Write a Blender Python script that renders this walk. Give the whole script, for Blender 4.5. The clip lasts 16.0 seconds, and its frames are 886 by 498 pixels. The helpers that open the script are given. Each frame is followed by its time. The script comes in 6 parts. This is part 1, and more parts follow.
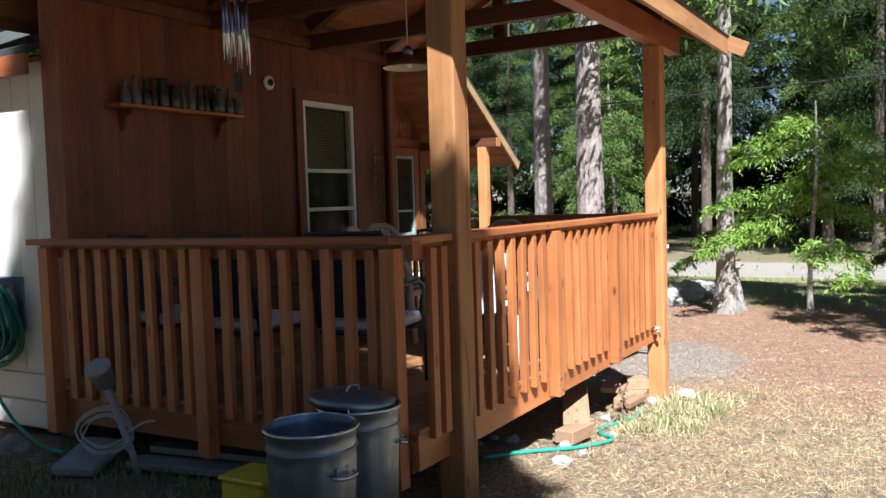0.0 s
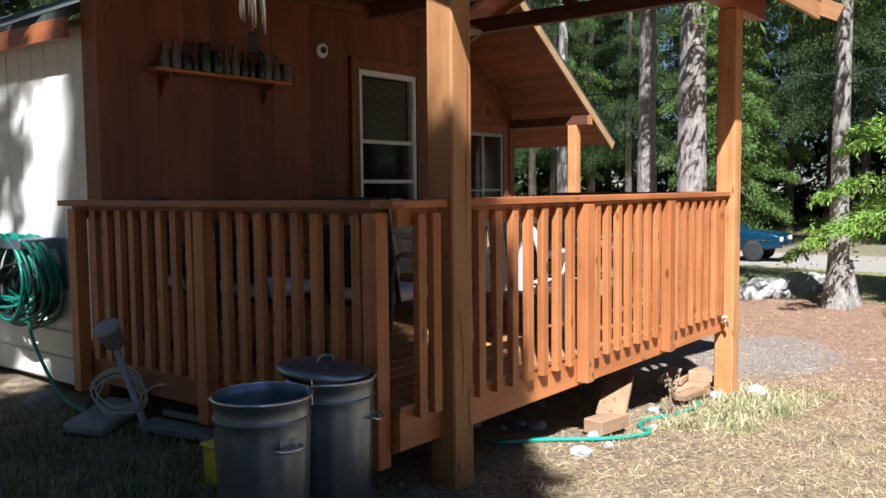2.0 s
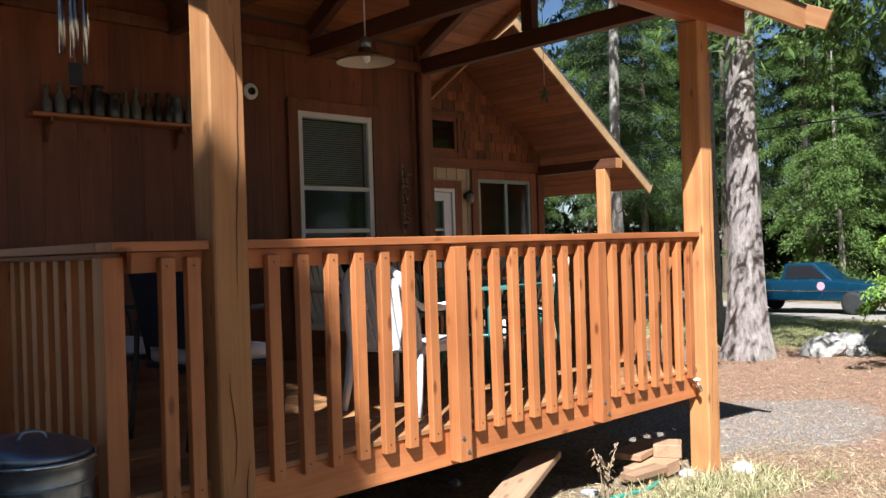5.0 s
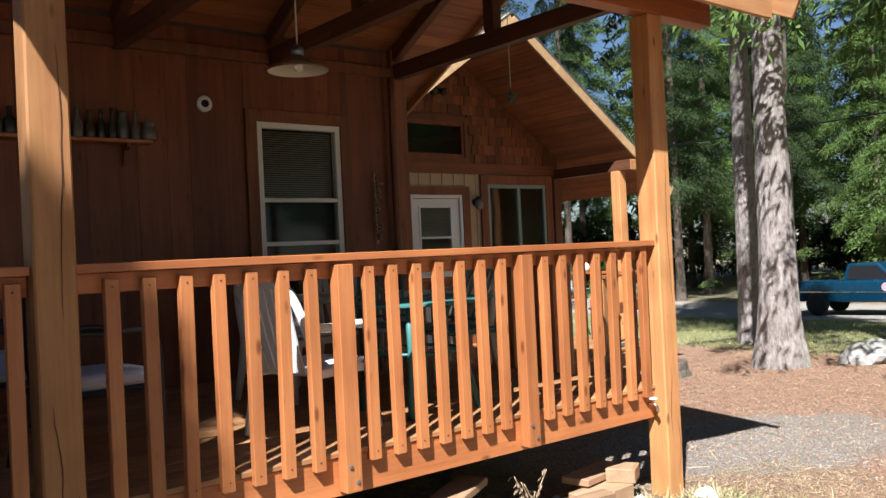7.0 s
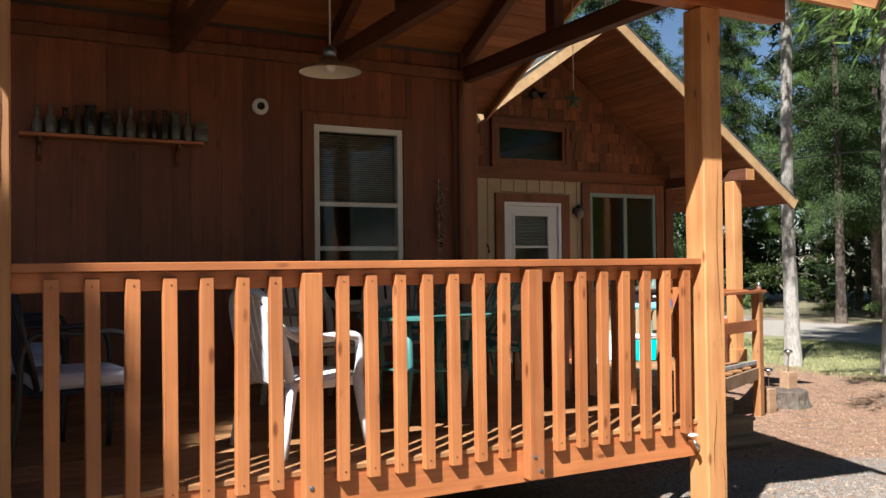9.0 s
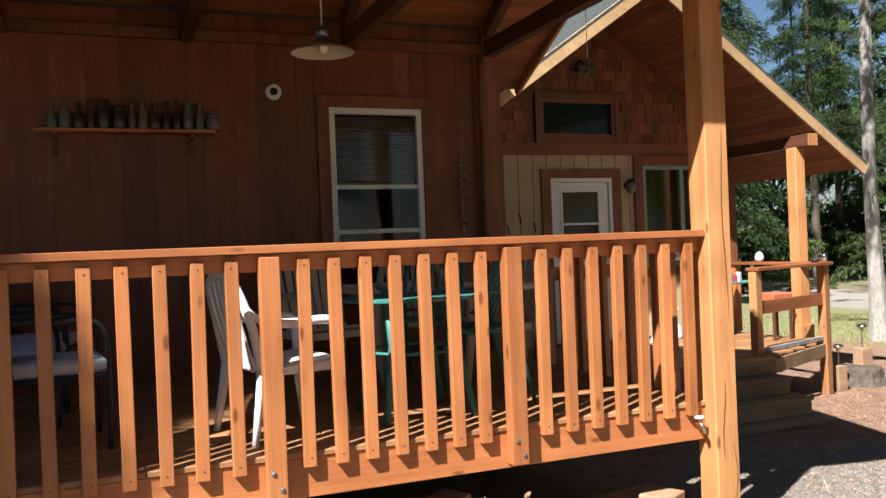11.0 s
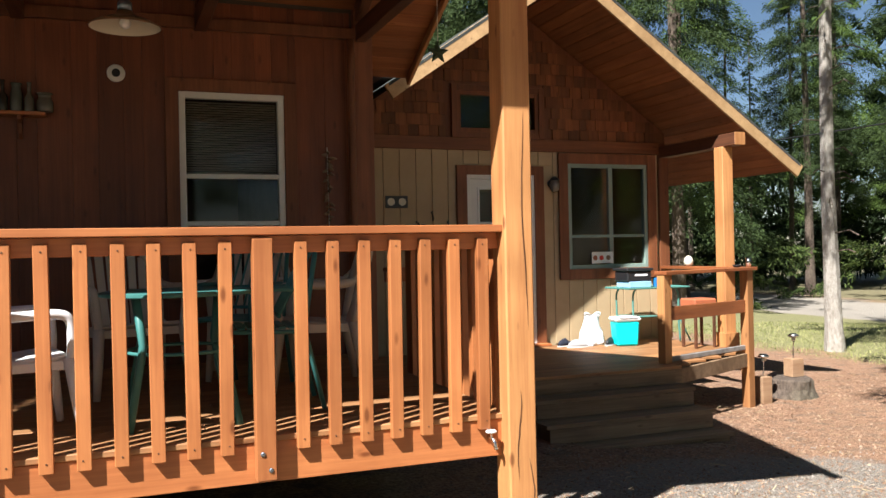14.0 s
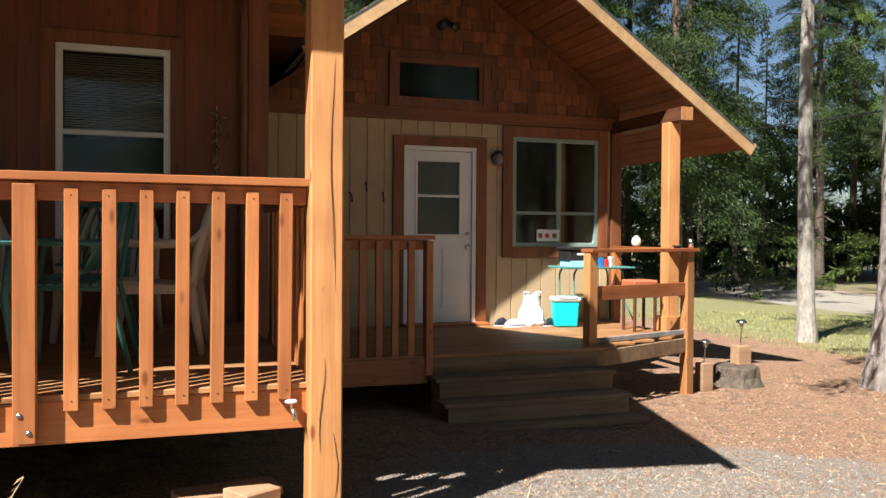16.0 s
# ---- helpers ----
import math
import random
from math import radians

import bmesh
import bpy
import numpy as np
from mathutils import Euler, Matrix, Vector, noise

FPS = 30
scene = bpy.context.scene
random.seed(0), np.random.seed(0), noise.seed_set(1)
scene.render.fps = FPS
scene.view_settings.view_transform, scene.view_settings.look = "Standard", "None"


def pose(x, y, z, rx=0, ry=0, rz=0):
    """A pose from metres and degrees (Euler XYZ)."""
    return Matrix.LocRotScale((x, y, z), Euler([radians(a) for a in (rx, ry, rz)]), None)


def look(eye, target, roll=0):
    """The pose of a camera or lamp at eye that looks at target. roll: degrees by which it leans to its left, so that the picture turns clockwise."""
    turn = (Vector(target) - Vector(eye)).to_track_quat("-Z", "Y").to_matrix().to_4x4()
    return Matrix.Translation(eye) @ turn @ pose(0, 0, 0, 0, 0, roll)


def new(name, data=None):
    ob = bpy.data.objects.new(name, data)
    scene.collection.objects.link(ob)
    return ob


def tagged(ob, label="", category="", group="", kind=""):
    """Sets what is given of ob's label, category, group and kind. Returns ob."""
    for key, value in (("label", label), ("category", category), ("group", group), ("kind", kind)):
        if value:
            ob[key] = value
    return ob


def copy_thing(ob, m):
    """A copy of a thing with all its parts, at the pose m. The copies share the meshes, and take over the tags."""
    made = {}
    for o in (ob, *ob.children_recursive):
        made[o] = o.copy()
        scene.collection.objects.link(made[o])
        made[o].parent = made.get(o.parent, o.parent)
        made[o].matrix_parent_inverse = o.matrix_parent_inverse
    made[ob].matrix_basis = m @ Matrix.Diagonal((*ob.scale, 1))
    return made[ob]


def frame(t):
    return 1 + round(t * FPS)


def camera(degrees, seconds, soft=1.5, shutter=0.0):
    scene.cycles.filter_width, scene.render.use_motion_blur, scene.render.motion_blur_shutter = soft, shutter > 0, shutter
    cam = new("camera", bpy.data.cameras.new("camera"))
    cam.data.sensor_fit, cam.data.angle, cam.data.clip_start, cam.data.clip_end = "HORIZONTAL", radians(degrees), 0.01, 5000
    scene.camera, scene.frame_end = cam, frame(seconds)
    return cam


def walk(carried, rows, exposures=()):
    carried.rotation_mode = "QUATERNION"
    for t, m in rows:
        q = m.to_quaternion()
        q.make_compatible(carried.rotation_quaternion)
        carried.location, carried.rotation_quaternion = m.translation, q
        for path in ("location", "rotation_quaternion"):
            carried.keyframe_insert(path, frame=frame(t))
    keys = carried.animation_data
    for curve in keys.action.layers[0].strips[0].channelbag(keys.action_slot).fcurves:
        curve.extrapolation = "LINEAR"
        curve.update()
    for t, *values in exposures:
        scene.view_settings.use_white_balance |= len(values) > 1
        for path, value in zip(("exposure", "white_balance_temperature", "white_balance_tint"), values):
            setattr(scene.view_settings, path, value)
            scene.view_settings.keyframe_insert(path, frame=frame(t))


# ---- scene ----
cam = camera(55.0, 16.0)
PATH = [
    (0, (0.068, -0.357, 1.549), (1.797, 0.641, 1.436), -1.8),
    (0.5, (0.17, -0.541, 1.534), (1.915, 0.425, 1.379), -0.5),
    (1, (0.268, -0.607, 1.53), (1.935, 0.489, 1.393), -0.5),
    (1.5, (0.497, -0.605, 1.475), (2.095, 0.592, 1.357), -0.4),
    (2, (0.673, -0.731, 1.433), (2.236, 0.509, 1.291), -0.6),
    (2.5, (0.862, -0.824, 1.412), (2.316, 0.547, 1.331), -0.9),
    (3, (1.109, -0.875, 1.339), (2.531, 0.527, 1.439), -2.2),
    (3.5, (1.363, -0.976, 1.329), (2.815, 0.398, 1.404), -2.3),
    (4, (1.655, -1.128, 1.31), (3.058, 0.298, 1.292), -2.0),
    (4.5, (1.995, -1.246, 1.287), (3.375, 0.202, 1.258), -1.9),
    (4.7, (2.086, -1.261, 1.302), (3.48, 0.173, 1.29), -1.8),
    (6.8, (2.983, -1.641, 1.353), (4.243, -0.088, 1.393), -2.3),
    (7, (3.077, -1.698, 1.354), (4.334, -0.143, 1.366), -2.7),
    (7.5, (3.325, -1.749, 1.324), (4.646, -0.25, 1.261), -3.4),
    (8, (3.581, -1.756, 1.338), (4.865, -0.224, 1.27), -2.3),
    (8.5, (3.776, -1.866, 1.364), (4.861, -0.186, 1.356), -1.4),
    (8.7, (3.848, -1.888, 1.361), (4.866, -0.167, 1.378), -1.0),
    (10.8, (4.506, -2.068, 1.353), (5.265, -0.218, 1.387), -1.9),
    (11, (4.569, -2.053, 1.333), (5.317, -0.198, 1.333), -2.3),
    (11.5, (4.82, -1.935, 1.306), (5.574, -0.084, 1.246), -2.3),
    (12, (5.055, -1.958, 1.331), (5.87, -0.132, 1.289), -1.0),
    (12.5, (5.227, -2.011, 1.33), (5.94, -0.142, 1.365), -0.1),
    (13, (5.439, -1.935, 1.306), (6.07, -0.039, 1.388), 0.4),
    (13.5, (5.653, -2.003, 1.295), (6.299, -0.112, 1.353), -0.2),
    (14, (5.869, -2.101, 1.256), (6.588, -0.235, 1.26), -1.2),
    (14.5, (6.117, -2.057, 1.198), (6.924, -0.228, 1.16), -1.1),
    (15, (6.368, -2.108, 1.219), (7.155, -0.269, 1.229), -0.3),
    (15.5, (6.638, -2.188, 1.186), (7.287, -0.297, 1.24), -0.2),
    (16, (6.961, -2.156, 1.125), (7.625, -0.27, 1.092), 0.4),
]
walk(cam, [(t, look(eye, target, roll)) for t, eye, target, roll in PATH], [(0, 1.5, 5750, 10), (2.5, 1.36, 5750, 10), (4.0, 1.42, 5800, 10), (8.5, 1.36, 6050, 10), (12.5, 1.44, 6250, 10), (16, 1.38, 6500, 10)])

# ---- light ----
world = bpy.data.worlds.new("world")
scene.world = world
world.use_nodes = True
SUN_DIR = Vector((0.718, 0.495, -1.0)).normalized()
sky = world.node_tree.nodes.new("ShaderNodeTexSky")
sky.sky_type = "NISHITA"
sky.sun_disc = False
sky.dust_density = 0.2
sky.ozone_density = 3.0
sky.sun_elevation = math.asin(-SUN_DIR.z)
sky.sun_rotation = math.atan2(-SUN_DIR.x, -SUN_DIR.y)
world.node_tree.links.new(sky.outputs[0], world.node_tree.nodes["Background"].inputs[0])
world.node_tree.nodes["Background"].inputs[1].default_value = 0.034
sun_data = bpy.data.lights.new("sun", "SUN")
sun_data.energy = 5.0
sun_data.angle = radians(0.6)
sun_data.color = (1.0, 0.97, 0.93)
sun = new("sun", sun_data)
sun.matrix_world = look((-20, -20, 30), Vector((-20, -20, 30)) + SUN_DIR)


# ---- materials ----
def nodes_of(name, rough=0.7, metal=0.0):
    m = bpy.data.materials.new(name)
    m.use_nodes = True
    nt = m.node_tree
    b = nt.nodes["Principled BSDF"]
    b.inputs["Roughness"].default_value = rough
    b.inputs["Metallic"].default_value = metal
    return m, nt, b


def add(nt, kind, **values):
    n = nt.nodes.new(kind)
    for k, v in values.items():
        n.inputs[k].default_value = v
    return n


def ramp(nt, fac, stops):
    r = nt.nodes.new("ShaderNodeValToRGB")
    while len(r.color_ramp.elements) < len(stops):
        r.color_ramp.elements.new(0.5)
    for e, (p, c) in zip(r.color_ramp.elements, stops):
        e.position = p
        e.color = (*c, 1)
    nt.links.new(fac, r.inputs[0])
    return r.outputs[0]


def mix(nt, fac, a, b, mode="MIX"):
    n = nt.nodes.new("ShaderNodeMix")
    n.data_type = "RGBA"
    n.blend_type = mode
    for slot, v in ((0, fac), (6, a), (7, b)):
        if isinstance(v, (int, float)):
            n.inputs[slot].default_value = v
        elif isinstance(v, tuple):
            n.inputs[slot].default_value = (*v, 1)
        else:
            nt.links.new(v, n.inputs[slot])
    return n.outputs[2]


def maths(nt, op, a, b=0.0):
    n = nt.nodes.new("ShaderNodeMath")
    n.operation = op
    for slot, v in ((0, a), (1, b)):
        if isinstance(v, (int, float)):
            n.inputs[slot].default_value = v
        else:
            nt.links.new(v, n.inputs[slot])
    return n.outputs[0]


def bump(nt, bsdf, height, strength, distance=0.01):
    n = add(nt, "ShaderNodeBump", Strength=strength, Distance=distance)
    nt.links.new(height, n.inputs["Height"])
    nt.links.new(n.outputs[0], bsdf.inputs["Normal"])


def wood(name, light, dark, axis=2, rough=0.6, vary=0.35, knots=0.5, grain=1.0, island=False):
    """Sawn timber with grain along one axis of the object, knots, and each board of its own tone."""
    m, nt, b = nodes_of(name, rough)
    co = nt.nodes.new("ShaderNodeTexCoord")
    if island:
        rnd = nt.nodes.new("ShaderNodeNewGeometry").outputs["Random Per Island"]
    else:
        rnd = nt.nodes.new("ShaderNodeObjectInfo").outputs["Random"]
    shift = nt.nodes.new("ShaderNodeVectorMath")
    shift.operation = "ADD"
    comb = nt.nodes.new("ShaderNodeCombineXYZ")
    big = maths(nt, "MULTIPLY", rnd, 37.0)
    for i in range(3):
        nt.links.new(big, comb.inputs[i])
    nt.links.new(co.outputs["Object"], shift.inputs[0])
    nt.links.new(comb.outputs[0], shift.inputs[1])

    def stretched(across, along):
        mp = nt.nodes.new("ShaderNodeMapping")
        s = [across] * 3
        s[axis] = along
        mp.inputs["Scale"].default_value = s
        nt.links.new(shift.outputs[0], mp.inputs[0])
        return mp.outputs[0]

    fine = add(nt, "ShaderNodeTexNoise", Scale=1.0, Detail=5.0, Roughness=0.65)
    nt.links.new(stretched(70 * grain, 2.5), fine.inputs["Vector"])
    broad = add(nt, "ShaderNodeTexNoise", Scale=1.0, Detail=3.0)
    nt.links.new(stretched(14 * grain, 0.9), broad.inputs["Vector"])
    blot = add(nt, "ShaderNodeTexNoise", Scale=2.3, Detail=4.0)
    nt.links.new(shift.outputs[0], blot.inputs["Vector"])
    kn = add(nt, "ShaderNodeTexVoronoi", Scale=1.0)
    nt.links.new(stretched(9, 3.2), kn.inputs["Vector"])
    f = maths(nt, "ADD", maths(nt, "MULTIPLY", fine.outputs["Fac"], 0.45), maths(nt, "MULTIPLY", broad.outputs["Fac"], 0.55))
    col = ramp(nt, f, [(0.34, dark), (0.62, light)])
    tone = ramp(nt, rnd, [(0.0, (1 - vary,) * 3), (1.0, (1.0,) * 3)])
    col = mix(nt, 1.0, col, tone, "MULTIPLY")
    stain = ramp(nt, blot.outputs["Fac"], [(0.35, (0.72, 0.68, 0.64)), (0.6, (1, 1, 1))])
    col = mix(nt, 0.6, col, stain, "MULTIPLY")
    knot = ramp(nt, kn.outputs["Distance"], [(0.07, (0.3, 0.2, 0.14)), (0.15, (1, 1, 1))])
    col = mix(nt, knots, col, knot, "MULTIPLY")
    nt.links.new(col, b.inputs["Base Color"])
    bump(nt, b, f, 0.35, 0.004)
    return m


def paint(name, colour, rough=0.5, metal=0.0, dirt=0.25, scale=3.0, relief=0.08):
    """Paint, plastic or metal with faint blotches and fine unevenness."""
    m, nt, b = nodes_of(name, rough, metal)
    co = nt.nodes.new("ShaderNodeTexCoord")
    n = add(nt, "ShaderNodeTexNoise", Scale=scale, Detail=6.0, Roughness=0.6)
    nt.links.new(co.outputs["Object"], n.inputs["Vector"])
    d = tuple(c * (1 - dirt) for c in colour)
    nt.links.new(ramp(nt, n.outputs["Fac"], [(0.3, d), (0.65, colour)]), b.inputs["Base Color"])
    g = add(nt, "ShaderNodeTexNoise", Scale=scale * 25, Detail=2.0)
    nt.links.new(co.outputs["Object"], g.inputs["Vector"])
    bump(nt, b, g.outputs["Fac"], relief, 0.003)
    r = ramp(nt, n.outputs["Fac"], [(0.3, (min(1, rough + 0.12),) * 3), (0.7, (max(0.02, rough - 0.08),) * 3)])
    nt.links.new(r, b.inputs["Roughness"])
    return m


def glass_pane(name, tint=(0.82, 0.82, 0.78)):
    m, nt, b = nodes_of(name, 0.03)
    b.inputs["Base Color"].default_value = (*tint, 1)
    b.inputs["Transmission Weight"].default_value = 1.0
    b.inputs["IOR"].default_value = 1.32
    b.inputs["Alpha"].default_value = 1.0
    return m


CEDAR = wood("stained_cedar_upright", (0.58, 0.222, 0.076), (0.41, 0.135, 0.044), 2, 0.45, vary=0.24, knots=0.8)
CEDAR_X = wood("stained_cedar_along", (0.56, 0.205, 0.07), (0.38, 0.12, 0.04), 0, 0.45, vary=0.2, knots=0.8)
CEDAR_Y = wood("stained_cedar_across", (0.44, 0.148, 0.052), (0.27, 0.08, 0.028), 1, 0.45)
POST = wood("rough_post", (0.62, 0.30, 0.11), (0.44, 0.18, 0.062), 2, 0.6, knots=0.8)
DECK_X = wood("deck_board", (0.47, 0.24, 0.10), (0.28, 0.12, 0.045), 0, 0.6)
DECK_GREY = wood("worn_deck_board", (0.36, 0.24, 0.14), (0.2, 0.12, 0.065), 0, 0.7)
CLAD = wood("cedar_cladding", (0.295, 0.087, 0.032), (0.18, 0.048, 0.019), 2, 0.5, vary=0.4)
TRIM = wood("cedar_trim", (0.29, 0.10, 0.038), (0.17, 0.055, 0.021), 2, 0.55)
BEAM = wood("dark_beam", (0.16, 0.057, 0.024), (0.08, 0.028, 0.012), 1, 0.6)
SOFFIT = wood("soffit_board", (0.42, 0.18, 0.068), (0.24, 0.092, 0.034), 1, 0.55, vary=0.3)
SOFFIT_X = wood("porch_roof_board", (0.36, 0.135, 0.045), (0.2, 0.065, 0.022), 0, 0.55, vary=0.3)
FASCIA = wood("fascia", (0.58, 0.30, 0.125), (0.42, 0.19, 0.07), 1, 0.6)
PALE_FASCIA = wood("pale_fascia", (0.62, 0.40, 0.20), (0.46, 0.28, 0.13), 0, 0.6)
SHINGLE_WOOD = wood("wood_shingle", (0.34, 0.125, 0.042), (0.19, 0.06, 0.02), 2, 0.65, vary=0.6)
PLANK_GREY = wood("weathered_plank", (0.33, 0.31, 0.29), (0.17, 0.155, 0.145), 0, 0.85, vary=0.3)
PLANK_NEW = wood("fresh_offcut", (0.52, 0.33, 0.19), (0.36, 0.20, 0.11), 0, 0.7)
SIDING = paint("tan_siding", (0.49, 0.365, 0.215), 0.6, dirt=0.12)
SIDING_WHITE = paint("cream_siding", (0.80, 0.76, 0.68), 0.55, dirt=0.1)
WHITE = paint("white_paint", (0.8, 0.8, 0.77), 0.4, dirt=0.08)
WHITE_PLASTIC = paint("white_plastic", (0.82, 0.82, 0.82), 0.3, dirt=0.06)
BEIGE_PLASTIC = paint("beige_plastic", (0.60, 0.52, 0.40), 0.4, dirt=0.1)
TEAL = paint("teal_paint", (0.055, 0.21, 0.19), 0.4, dirt=0.25)
TEAL_DARK = paint("green_enamel", (0.09, 0.27, 0.23), 0.45, dirt=0.3)
AQUA = paint("aqua_plastic", (0.0, 0.62, 0.62), 0.35, dirt=0.06)
BLACK = paint("black_plastic", (0.02, 0.02, 0.022), 0.4, dirt=0.3)
# The blue of reflected sky is put into the steel's colour.
METAL = paint("sky_tinted_galvanised", (0.28, 0.33, 0.40), 0.36, 0.9, dirt=0.35, scale=9)
CHROME = paint("bright_metal", (0.7, 0.7, 0.7), 0.18, 1.0, dirt=0.1)
GREY_FRAME = paint("grey_green_frame", (0.25, 0.33, 0.29), 0.45, dirt=0.1)
BLIND = paint("blind_slat", (0.50, 0.46, 0.37), 0.5, dirt=0.1)
# Dimness of the unlit rooms is put into this colour.
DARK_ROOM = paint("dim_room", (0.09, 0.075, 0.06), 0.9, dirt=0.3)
GLASS = glass_pane("window_glass")
HOSE = paint("green_hose", (0.01, 0.16, 0.11), 0.35, dirt=0.3)
HOSE_LIGHT = paint("teal_hose", (0.03, 0.31, 0.22), 0.4, dirt=0.2)
CORD = paint("pale_cord", (0.6, 0.57, 0.5), 0.6, dirt=0.2)
YELLOW = paint("yellow_plastic", (0.72, 0.55, 0.04), 0.4, dirt=0.15)
STONE = paint("pale_stone", (0.38, 0.355, 0.32), 0.85, dirt=0.45, scale=7, relief=0.5)
CONCRETE = paint("concrete", (0.36, 0.35, 0.33), 0.9, dirt=0.3, scale=6, relief=0.4)
NAVY = paint("dark_blue_fabric", (0.015, 0.02, 0.04), 0.8, dirt=0.3)
CUSHION = paint("pale_cushion", (0.55, 0.58, 0.66), 0.85, dirt=0.15)
CREAM_ENAMEL = paint("cream_enamel", (0.78, 0.72, 0.58), 0.35, dirt=0.12)
TAN_ENAMEL = paint("brown_enamel", (0.22, 0.13, 0.07), 0.4, dirt=0.2)
BOTTLE = paint("dusty_bottle", (0.05, 0.045, 0.035), 0.15, dirt=0.5)
TRUCK_BLUE = paint("truck_blue", (0.004, 0.034, 0.066), 0.22, 0.2, dirt=0.1)
RUBBER = paint("rubber", (0.02, 0.02, 0.02), 0.8, dirt=0.3)
TERRACOTTA = paint("terracotta", (0.42, 0.12, 0.05), 0.75, dirt=0.2)


# ---- mesh helpers ----
def mesh_of(name, bm, mat, smooth=False):
    me = bpy.data.meshes.new(name)
    bm.normal_update()
    bm.to_mesh(me)
    bm.free()
    me.materials.append(mat)
    if smooth:
        me.polygons.foreach_set("use_smooth", [True] * len(me.polygons))
    return me


def part(name, bm, mat, parent=None, label="", smooth=False):
    ob = new(name, mesh_of(name, bm, mat, smooth))
    ob.parent = parent
    if label:
        ob["label"] = label
    return ob


def empty(name, x, y, z, label, category, group="", kind="", turn=0):
    ob = new(name)
    ob.empty_display_size = 0.1
    ob.matrix_basis = pose(x, y, z, 0, 0, turn)
    return tagged(ob, label, category, group, kind)


def add_box(bm, x0, x1, y0, y1, z0, z1, m=None):
    vs = [bm.verts.new((x, y, z)) for x in (x0, x1) for y in (y0, y1) for z in (z0, z1)]
    for f in ((0, 1, 3, 2), (4, 6, 7, 5), (0, 4, 5, 1), (2, 3, 7, 6), (0, 2, 6, 4), (1, 5, 7, 3)):
        bm.faces.new([vs[i] for i in f])
    if m is not None:
        bmesh.ops.transform(bm, matrix=m, verts=vs)
    return vs


def box(x0, x1, y0, y1, z0, z1, bevel=0.0):
    bm = bmesh.new()
    add_box(bm, x0, x1, y0, y1, z0, z1)
    if bevel:
        bmesh.ops.bevel(bm, geom=bm.edges[:], offset=bevel, segments=1, affect="EDGES", profile=0.5)
    return bm


BOARDS = {}


def board(name, x0, x1, y0, y1, z0, z1, mat, parent=None, label="", bevel=0.003, turn=None):
    """One sawn board: an object at its middle, sharing its mesh with equal boards."""
    size = (round(x1 - x0, 3), round(y1 - y0, 3), round(z1 - z0, 3))
    key = (size, mat.name, bevel)
    if key not in BOARDS:
        hx, hy, hz = (s / 2 for s in size)
        BOARDS[key] = mesh_of(name, box(-hx, hx, -hy, hy, -hz, hz, bevel), mat)
    ob = new(name, BOARDS[key])
    mid = Matrix.Translation(((x0 + x1) / 2, (y0 + y1) / 2, (z0 + z1) / 2))
    ob.matrix_basis = mid @ turn if turn is not None else mid
    if parent is not None:
        ob.parent = parent
        ob.matrix_parent_inverse = parent.matrix_basis.inverted()
    if label:
        ob["label"] = label
    return ob


def beam_between(name, a, b, w, h, mat, parent=None, label="", bevel=0.004, up=(0, 0, 1)):
    """A squared timber from a to b; its length is its own y axis."""
    a, b = Vector(a), Vector(b)
    d = b - a
    y = d.normalized()
    x = y.cross(Vector(up)).normalized()
    z = x.cross(y)
    m = Matrix((x, y, z)).transposed().to_4x4()
    ob = new(name, mesh_of(name, box(-w / 2, w / 2, -d.length / 2, d.length / 2, -h / 2, h / 2, bevel), mat))
    ob.matrix_basis = Matrix.Translation((a + b) / 2) @ m
    if parent is not None:
        ob.parent = parent
        ob.matrix_parent_inverse = parent.matrix_basis.inverted()
    if label:
        ob["label"] = label
    return ob


def add_tube(bm, pts, r, sides=8, closed=False, caps=True):
    """A round bar through points; r is one radius or one for each point."""
    pts = [Vector(p) for p in pts]
    rs = r if isinstance(r, (list, tuple)) else [r] * len(pts)
    rings = []
    n = len(pts)
    side = None
    for i, p in enumerate(pts):
        if closed:
            d = (pts[(i + 1) % n] - pts[i - 1]).normalized()
        else:
            d = (pts[min(i + 1, n - 1)] - pts[max(i - 1, 0)]).normalized()
        if side is None:
            side = d.orthogonal().normalized()
        else:
            side = (side - d * side.dot(d)).normalized()
        other = d.cross(side)
        rings.append([bm.verts.new(p + (side * math.cos(a) + other * math.sin(a)) * rs[i]) for a in [2 * math.pi * k / sides for k in range(sides)]])
    for i in range(n if closed else n - 1):
        a, b = rings[i], rings[(i + 1) % n]
        for k in range(sides):
            bm.faces.new((a[k], a[(k + 1) % sides], b[(k + 1) % sides], b[k]))
    if caps and not closed:
        bm.faces.new(rings[0][::-1])
        bm.faces.new(rings[-1])


def tube(pts, r, sides=8, closed=False):
    bm = bmesh.new()
    add_tube(bm, pts, r, sides, closed)
    return bm


def add_lathe(bm, profile, sides=24, m=None):
    """Turns (radius, height) pairs round the z axis."""
    rings = []
    made = []
    for r, z in profile:
        ring = [bm.verts.new((r * math.cos(2 * math.pi * k / sides), r * math.sin(2 * math.pi * k / sides), z)) for k in range(sides)]
        rings.append(ring)
        made += ring
    for a, b in zip(rings, rings[1:]):
        for k in range(sides):
            bm.faces.new((a[k], a[(k + 1) % sides], b[(k + 1) % sides], b[k]))
    if m is not None:
        bmesh.ops.transform(bm, matrix=m, verts=made)
    return rings


